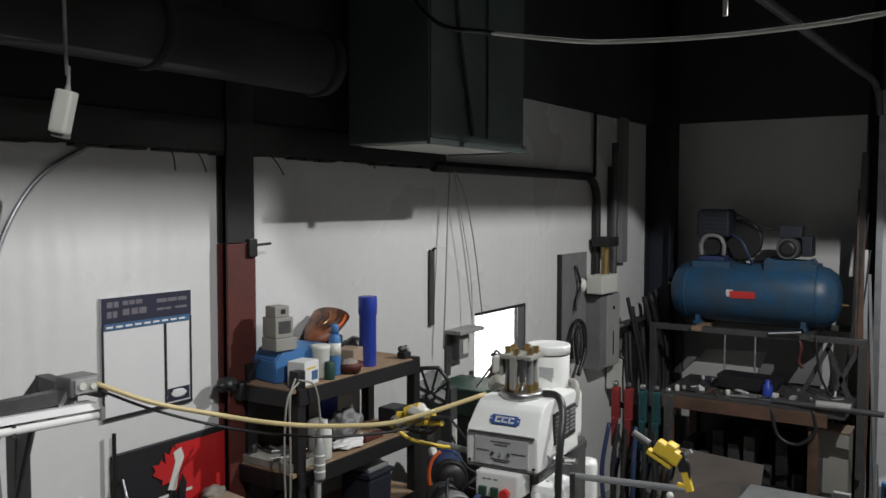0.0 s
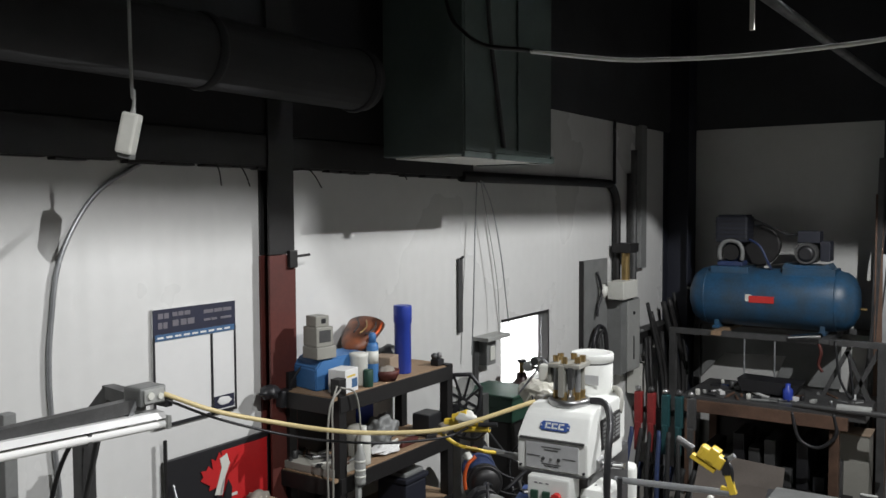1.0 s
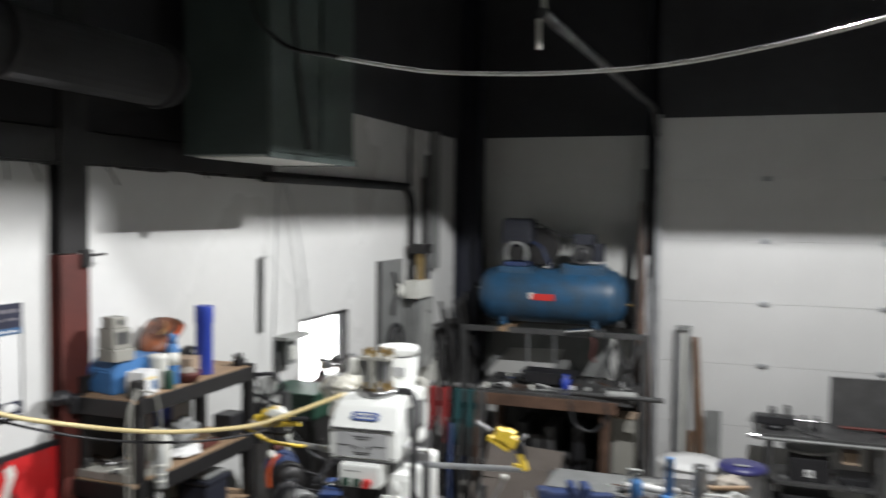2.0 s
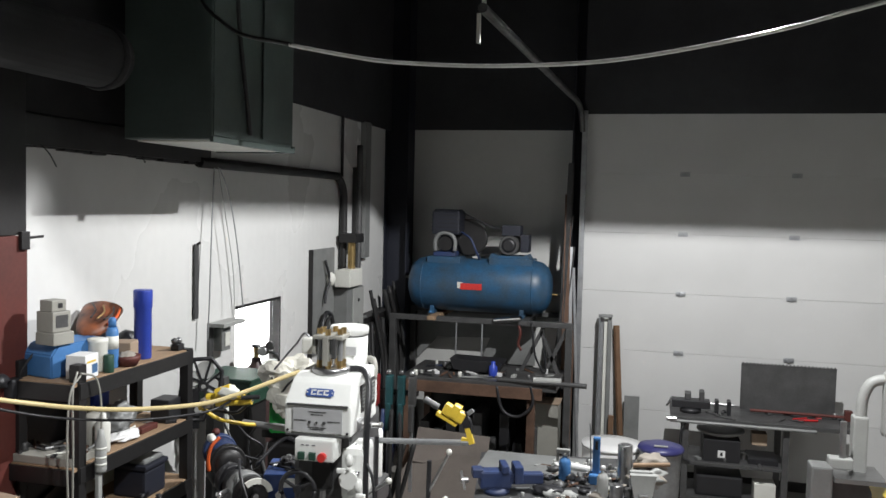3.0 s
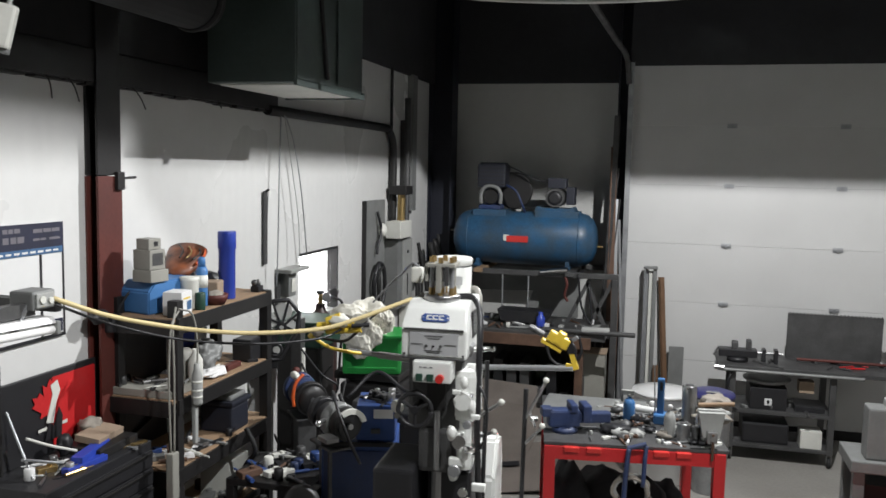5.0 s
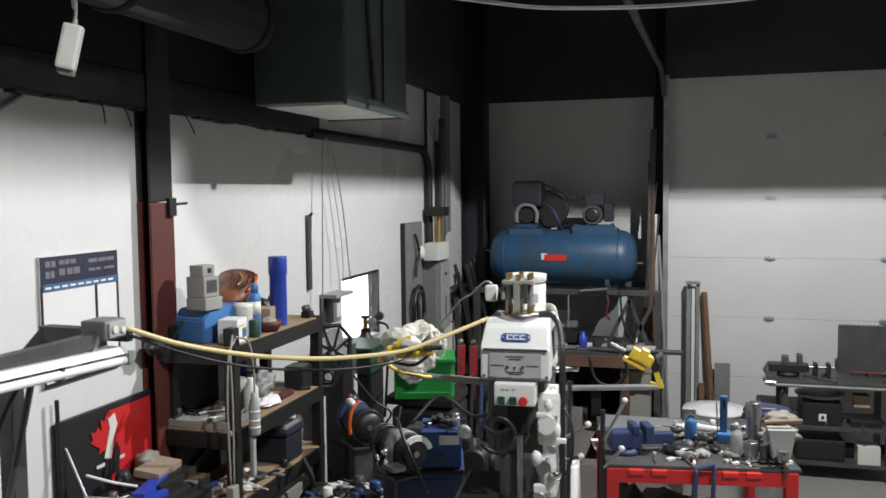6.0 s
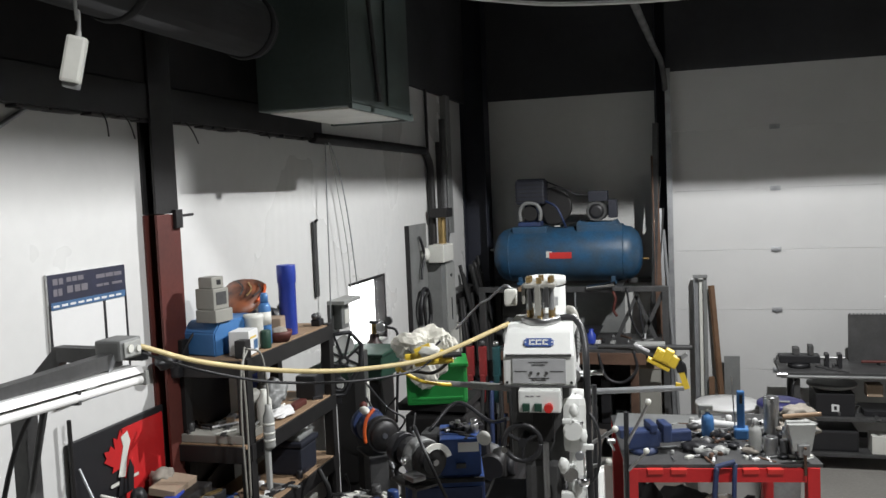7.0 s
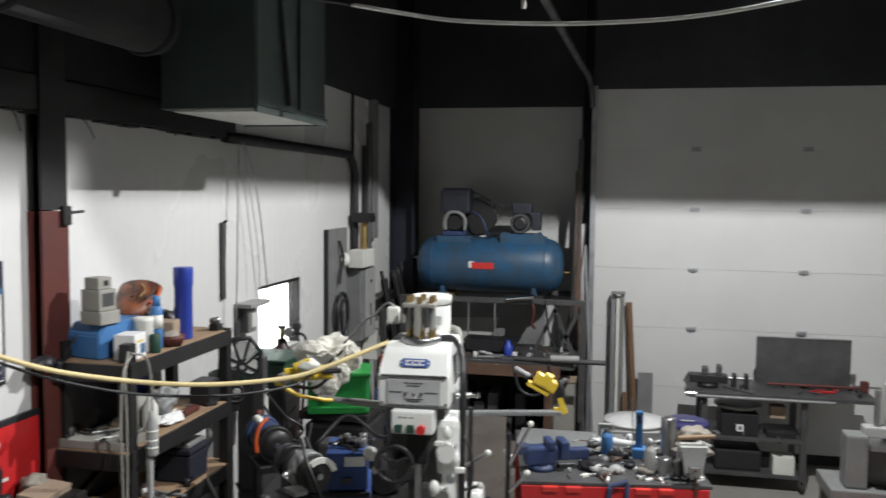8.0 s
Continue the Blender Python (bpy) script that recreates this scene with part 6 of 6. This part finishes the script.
part("long_rod", hose([(-0.1, -0.17, 0.13), (-0.04, -0.1, 0.085), (0.02, -0.03, 0.05)], 0.006), OFFWHITE, top)
part("blue_offcut", block((0.02, -0.10, 0.02), (0.07, 0.14, 0.05), 0.004, pose(0, 0, 0, 0, 0, 12)), PVCBLUE, top)
part("blue_offcut", block((0.06, -0.16, 0.0), (0.10, 0.04, 0.025), 0.004, pose(0, 0, 0, 0, 0, -8)), PVCBLUE, top)
part("white_end", block((0.03, 0.14, 0.0), (0.07, 0.18, 0.035), 0.006), OFFWHITE, top)
part("black_clamp", lump((0.03, 0.035, 0.045), (-0.08, 0.02, 0.045), 6, 0.4), BLACK, top)
part("bent_wire", hose([(0.0, -0.3, 0.1), (-0.02, -0.2, 0.06), (0.0, -0.1, 0.02)], 0.006), GALV, top)
scatter("hand_tool", top, (-0.1, -0.28, 0), (0.1, 0.28, 0), 44, 41, METALS + [BRASS, PAPER], (0.014, 0.04))
bag2 = thing("black_bag", (-2.36, 2.20, 0), "black tool bag beside the chest", "bag")
part("bag_body", lump((0.10, 0.16, 0.58), (0, 0, 0.60), 3, 0.12), CHARCOAL, bag2)
part("handle", hose([(0, -0.08, 1.12), (0.03, 0, 1.2), (0, 0.08, 1.12)], 0.012), BLACK, bag2)

# -- grinders, cabinet and bins behind the mill --


def grinder(at, label, body, turn, r):
    t = thing("bench_grinder", at, label, "grinder", turn)
    h = at[2]
    part("pedestal", block((-0.05, -0.05, -h), (0.05, 0.05, -0.12), 0.01), CAST, t)
    part("foot_plate", block((-0.15, -0.15, -h), (0.15, 0.15, -h + 0.02), 0.004), CAST, t)
    part("rest_plate", block((-0.10, -0.07, -0.12), (0.10, 0.07, -0.108), 0.004), CAST, t)
    part("motor_body", lathe([(r * 0.75, -0.07), (r, -0.05), (r, 0.05), (r * 0.75, 0.07)], 28, (0, 0, 0), "x"), body, t)
    for s in (-1, 1):
        g = part("wheel_guard", lathe([(r * 1.05, s * 0.105 - 0.025), (r * 1.1, s * 0.105 - 0.02), (r * 1.1, s * 0.105 + 0.02), (r * 1.05, s * 0.105 + 0.025)], 28, (0, 0, 0), "x"), BLACKSTEEL if s > 0 else body, t)
        part("wheel", lathe([(r * 0.8, s * 0.105 + s * 0.026), (r * 0.8, s * 0.105 + s * 0.035)], 24, (0, 0, 0), "x"), BLACK, g)
        part("nut", bar((s * 0.135, 0, 0), (s * 0.155, 0, 0), 0.014, seg=6), STEEL, g)
    return tagged(t, group="bench grinders")


g1 = grinder((-2.13, 3.72, 1.28), "dark blue bench grinder on a pedestal", NAVYPAINT, -50, 0.078)
part("spark_shield", lump((0.05, 0.022, 0.02), (0.10, -0.08, 0.125), 3, 0.1), OFFWHITE, g1)
part("face_plate", lathe([(0.07, 0.136), (0.07, 0.141), (0.025, 0.145)], 24, (0, 0, 0), "x"), BLACKSTEEL, g1)
part("orange_guard", hose([(0.15, -0.05, 0.14), (0.155, -0.09, 0.10), (0.155, -0.105, 0.04), (0.15, -0.10, -0.02)], 0.009), ORANGE, g1)
part("red_knob", lump((0.02, 0.02, 0.018), (-0.1, -0.02, 0.10), 4, 0.2), REDSTEEL, g1)
g2 = grinder((-1.72, 3.12, 1.36), "black and grey bench grinder on a pedestal", BLACK, -40, 0.064)
part("pale_guard", lathe([(0.074, 0.012), (0.080, 0.02), (0.080, 0.07), (0.074, 0.075)], 28, (0, 0, 0), "x"), GREY, g2, "pale grey wheel guard")
part("white_cover", prism([(0.078 * math.cos(a), 0.078 * math.sin(a)) for a in [0.2 + k * 0.25 for k in range(9)]] + [(0.055 * math.cos(a), 0.055 * math.sin(a)) for a in [2.2 - k * 0.25 for k in range(9)]], 0.012, (0.155, 0, 0), pose(0, 0, 0, 0, 0, 90)), OFFWHITE, g2)
part("tool_rest", block((0.12, -0.14, -0.04), (0.2, -0.08, -0.02), 0.004), STEEL, g2)
part("rest_arm", bar((0.10, -0.10, 0.03), (0.17, -0.16, 0.045), 0.011), STEEL, g2)
part("arm_knob", lump((0.014, 0.014, 0.014), (0.175, -0.165, 0.047), 2, 0.1, 2), CHROME, g2)
part("lead", hose([(-0.05, 0.02, 0.09), (0.05, -0.03, 0.13), (0.15, -0.06, 0.08), (0.22, -0.05, -0.02), (0.2, 0.02, -0.15)], 0.007), BLACK, g2)
g3 = thing("disc_sander", (-1.80, 3.0, 0), "small disc sander on a black stand", "sander")
part("stand", block((-0.12, -0.05, 0), (0.12, 0.25, 0.96), 0.01), BLACK, g3)
part("disc", lathe([(0.075, -0.02), (0.08, -0.015), (0.08, 0.015), (0.075, 0.02)], 28, (0.02, -0.08, 1.04), "y"), CAST, g3)
part("hub", bar((0.02, -0.10, 1.04), (0.02, -0.115, 1.04), 0.028), OFFWHITE, g3)
part("arm", block((0.0, -0.06, 0.96), (0.04, 0.1, 1.06), 0.006), CAST, g3)
part("table", block((0.04, -0.16, 0.95), (0.2, -0.02, 0.965), 0.003), STEEL, g3)

cab = thing("blue_cabinet", (-1.534, 3.15, 0), "dark blue steel cabinet with a white label", "cabinet", 16)
part("cabinet_body", block((-0.235, -0.03, 0.0), (0.095, 0.26, 1.272), 0.008), DARKBLUE, cab)
part("upper_box", block((-0.085, -0.03, 1.277), (0.085, 0.2, 1.432), 0.008), DARKBLUE, cab)
part("cabinet_door", block((-0.225, -0.038, 0.05), (0.085, -0.03, 1.232), 0.003), NAVYPAINT, cab)
part("ledge", block((-0.235, -0.045, 1.252), (0.095, -0.03, 1.272), 0.004), BLACKSTEEL, cab)
part("paper_label", block((-0.01, -0.0325, 1.377), (0.075, -0.0305, 1.417), 0.0005), PAPER, cab)
part("latch", block((0.05, -0.045, 0.7), (0.07, -0.038, 0.8), 0.002), STEEL, cab)
part("hasp", block((-0.02, -0.045, 1.312), (0.02, -0.031, 1.332), 0.002), CAST, cab)
on = thing("cabinet_top_clutter", (-1.565, 3.24, 1.432), "oily parts and cables on the blue cabinet", "parts")
scatter("loose_part", on, (-0.05, -0.08, 0), (0.08, 0.08, 0), 14, 51, [CAST, BLACK, BLACK, BLACKSTEEL, STEEL], (0.015, 0.035))
part("cable_run", hose([(-0.1, -0.1, 0.02), (0.0, 0.0, 0.12), (0.15, -0.05, 0.06), (0.25, -0.15, 0.1)], 0.008), BLACK, on)
part("white_knob", lathe([(0.012, -0.01), (0.03, 0.0), (0.026, 0.008), (0.006, 0.012)], 20, (0.15, -0.16, 0.02), "y"), OFFWHITE, on)

mach = thing("dark_machine_table", (-2.0, 4.45, 0), "dark cast iron machine table behind the grinders", "machine")
part("table_top", block((-0.2, -0.17, 1.22), (0.2, 0.19, 1.265), 0.008), BLACKSTEEL, mach)
part("pedestal", block((-0.16, -0.18, 0), (0.2, 0.18, 1.20), 0.02), BLACKSTEEL, mach)
part("gearbox", block((-0.02, -0.35, 0.95), (0.24, -0.2, 1.15), 0.02), CAST, mach)
gb = thing("green_box", (-2.0, 4.40, 1.266), "bright green plastic box behind the mill", "box", 17)
part("box_body", box(block((-0.17, -0.15, 0), (0.17, 0.13, 0.225), 0.02), (-0.178, -0.158, 0.205), (0.178, 0.138, 0.23), 0.008), GREEN, gb)
part("front_rib", block((-0.14, -0.156, 0.03), (0.14, -0.149, 0.045), 0.003), GREEN, gb)
pb = thing("polythene_bag", (-2.03, 4.34, 1.497), "crumpled white polythene bag over the green box", "bag")


def crumpled(size, at, seed):
    """A creased film bag: sharp folds from stepped and ridged noise, left unsmoothed."""
    bm = bmesh.new()
    bmesh.ops.create_icosphere(bm, subdivisions=4, radius=1)
    for v in bm.verts:
        p = v.co.copy()
        ridge = 1 - abs(noise.noise(p * 2.6 + Vector((seed, 0, seed)))) * 2
        fine = abs(noise.noise(p * 4.2 + Vector((0, seed, 2 * seed))))
        c = p * (0.82 + 0.4 * noise.noise(p * 1.2 + Vector((seed, seed, 0))) + 0.12 * ridge - 0.16 * fine)
        v.co = Vector(at) + Vector((c.x * size[0], c.y * size[1], c.z * size[2]))
    return bm


bm = crumpled((0.19, 0.17, 0.15), (0, 0, 0.05), 14.3)
for v in bm.verts:
    if abs(v.co.y) < 0.13:
        v.co.z = max(v.co.z, 0.0)
part("bag_folds", bm, BAG, pb)
part("bag_skirt", crumpled((0.13, 0.05, 0.13), (0.04, -0.17, 0.0), 5.7), BAG, pb)
part("bag_neck", crumpled((0.06, 0.05, 0.09), (0.14, -0.06, 0.09), 9.1), BAG, pb)
part("dark_tie", hose([(-0.06, -0.16, 0.10), (0.0, -0.19, 0.02), (0.06, -0.20, 0.08), (0.12, -0.14, 0.14)], 0.006), BLACK, pb)
gas = thing("gas_bottle", (-2.597, 4.997, 0.041), "maroon gas cylinder with brass regulator", "gas bottle")
part("cylinder", lathe([(0.10, 0), (0.115, 0.02), (0.115, 1.22), (0.105, 1.32), (0.075, 1.40), (0.035, 1.45), (0.03, 1.49)], 28), MAROON, gas)
part("valve", bar((0, 0, 1.49), (0, 0, 1.56), 0.016), BRASS, gas)
part("regulator", lathe([(0.03, -0.02), (0.035, 0.02)], 20, (0.06, -0.02, 1.54), "y"), STEEL, gas)
part("gauge", lathe([(0.028, -0.012), (0.028, 0.012)], 20, (0.11, -0.02, 1.58), "y"), CAST, gas)
part("handwheel", bar((0, 0, 1.56), (0, 0, 1.575), 0.03), BLACK, gas)
part("hose_run", hose([(0.1, -0.02, 1.54), (0.16, 0.0, 1.5), (0.15, 0.02, 1.3), (0.13, 0.0, 0.9)], 0.009), BLACK, gas)
bn = thing("green_case", (-2.50, 4.55, 0), "dark green plastic case on a black stand", "case")
part("stand", block((-0.14, -0.13, 0), (0.14, 0.13, 1.36), 0.02), BLACKSTEEL, bn)
part("bin_body", box(block((-0.17, -0.16, 1.36), (0.17, 0.16, 1.50), 0.012), (-0.175, -0.165, 1.42), (0.175, 0.165, 1.44), 0.004), DARKGREEN, bn)
part("lid", block((-0.185, -0.175, 1.50), (0.185, 0.175, 1.52), 0.008), DARKGREEN, bn)
post = thing("grey_post", (-2.30, 4.0, 0), "square grey steel post behind the shelf", "post")
part("post", block((-0.03, -0.03, 0), (0.03, 0.03, 1.62), 0.004), CAST, post)
part("base_plate", block((-0.08, -0.08, 0), (0.08, 0.08, 0.012), 0.002), CAST, post)
part("white_strip", block((0.03, -0.02, 1.05), (0.036, 0.02, 1.45), 0.002), OFFWHITE, post)
for k in range(5):
    r = random.Random(70 + k)
    part("cable_run", hose([(0.03, -0.02, 1.45 - 0.08 * k), (0.12, 0.06 * r.uniform(-1, 1), 1.30 - 0.08 * k), (0.2, 0.1, 1.22 - 0.08 * k), (0.1, 0.15, 1.1 - 0.05 * k)], 0.006), BLACK, post)
sofa = thing("parts_trolley", (-2.05, 3.35, 0), "dark trolley loaded with chains and parts", "trolley")
part("deck", block((-0.22, -0.2, 0.98), (0.2, 0.2, 1.01), 0.004), BLACKSTEEL, sofa)
for x in (-0.2, 0.18):
    for y in (-0.18, 0.18):
        part("leg", block((x - 0.02, y - 0.02, 0), (x + 0.02, y + 0.02, 0.98), 0.003), BLACKSTEEL, sofa)
scatter("loose_part", sofa, (-0.18, -0.18, 1.01), (0.18, 0.18, 1.01), 18, 61, CLUTTER + [OFFWHITE], (0.03, 0.06))

tools = thing("clamp_rack", (-2.10, 6.25, 0), "rack of red and teal bar clamps with black leads", "clamps")
part("post", block((-0.03, -0.03, 0), (0.03, 0.03, 1.10), 0.004), BLACKSTEEL, tools)
part("crossbar", block((-0.22, -0.02, 1.06), (0.28, 0.02, 1.10), 0.004), BLACKSTEEL, tools)
for k, (x, m_) in enumerate(((-0.16, DULLRED), (-0.06, DULLRED), (0.05, TEAL), (0.15, TEAL), (0.24, CAST))):
    g = part("clamp_body", box(block((x - 0.03, -0.06, 0.98), (x + 0.03, 0.0, 1.22), 0.012), (x - 0.02, -0.08, 0.78), (x + 0.02, -0.03, 1.0), 0.01), m_, tools)
    part("clamp_bar", block((x - 0.012, -0.05, 0.3), (x + 0.012, -0.03, 0.8), 0.002), CAST if k % 2 else GALV, g)
    part("knob", lump((0.024, 0.024, 0.024), (x, -0.04, 1.245), k, 0.2, 2), CAST if k % 2 else STEEL, g)
for k in range(6):
    r = random.Random(80 + k)
    part("lead", hose([(-0.2 + 0.07 * k, -0.06, 0.95), (-0.22 + 0.08 * k, -0.14, 0.6), (-0.18 + 0.07 * k, -0.12, 0.25), (-0.12 + 0.08 * k, -0.08, 0.7)], 0.018), RUBBER if k % 3 else NAVYPAINT, tools)

# -- tangles and loose clutter round the grinders --
tang = thing("cable_tangle", (-1.95, 3.75, 1.0), "tangled black and grey leads round the grinders", "cables")
for k in range(16):
    r = random.Random(500 + k)
    x, y, z = r.uniform(-0.35, 0.35), r.uniform(-0.5, 0.5), r.uniform(-0.1, 0.35)
    part("lead", hose([(x, y, z), (x + r.uniform(-0.12, 0.12), y + r.uniform(-0.1, 0.1), z - 0.12), (x + r.uniform(-0.15, 0.15), y + r.uniform(-0.1, 0.1), z - 0.25), (x + r.uniform(-0.1, 0.1), y, z - 0.5), (x, y, -0.99)], r.choice((0.006, 0.008, 0.012))), r.choice((BLACK, BLACK, RUBBER, GALV)), tang)
scrap = thing("machine_attachments", (-1.62, 3.85, 0), "dark cast iron attachments stacked behind the grinders", "machine parts")
part("stand", block((-0.22, -0.18, 0), (0.22, 0.2, 1.05), 0.02), BLACKSTEEL, scrap)
for k in range(14):
    r = random.Random(600 + k)
    x, y, s = r.uniform(-0.18, 0.18), r.uniform(-0.15, 0.15), r.uniform(0.03, 0.075)
    if k % 3 == 0:
        part("casting", lathe([(s, -s * 0.5), (s * 1.1, 0), (s, s * 0.5)], 20, (x, y, 1.05 + s * 1.1), r.choice("xy")), r.choice([BLACKSTEEL, BLACK, NAVYSTEEL]), scrap)
    elif k % 3 == 1:
        part("casting", block((x - s, y - s * 0.6, 1.05), (x + s, y + s * 0.6, 1.05 + s * 2.2), 0.01), r.choice([BLACKSTEEL, BLACK, NAVYPAINT]), scrap)
    else:
        part("casting", lump((s, s, s * 0.8), (x, y, 1.05 + s * 0.7), k, 0.4), r.choice([BLACKSTEEL, BLACK, CAST]), scrap)
lower = thing("floor_clutter", (-1.95, 3.05, 0), "low crate of black tools, motors and bright fittings", "crate")
part("crate_body", block((-0.16, -0.12, 0), (0.16, 0.12, 0.92), 0.01), BLACK, lower)
scatter("loose_part", lower, (-0.14, -0.1, 0.92), (0.14, 0.1, 0.92), 26, 77, [BLACK, CAST, STEEL, OFFWHITE, BLACKSTEEL, GALV], (0.015, 0.045))
heap2 = thing("trolley_top_heap", (-2.05, 3.35, 1.01), "oily motors, chain and small bright parts", "machine parts")
scatter("loose_part", heap2, (-0.18, -0.18, 0.0), (0.18, 0.18, 0.0), 30, 78, [BLACK, BLACKSTEEL, CAST, STEEL, OFFWHITE, NAVYPAINT], (0.02, 0.05))
shaft = thing("tripod_stand", (-0.86, 2.92, 0), "thin black stand with levers beside the mill", "stand")
part("pole", bar((0, 0, 0), (0.02, 0, 1.62), 0.009), BLACK, shaft)
part("lever", bar((0.02, 0, 1.50), (0.10, -0.02, 1.66), 0.006), STEEL, shaft)
part("lever", bar((0.02, 0, 1.40), (0.09, -0.02, 1.48), 0.006), STEEL, shaft)
part("knob", lump((0.012, 0.012, 0.012), (0.10, -0.02, 1.665), 1, 0, 2), OFFWHITE, shaft)
part("knob", lump((0.012, 0.012, 0.012), (0.09, -0.02, 1.485), 1, 0, 2), OFFWHITE, shaft)
part("foot", lathe([(0.09, 0), (0.09, 0.012), (0.02, 0.03)], 20), BLACK, shaft)
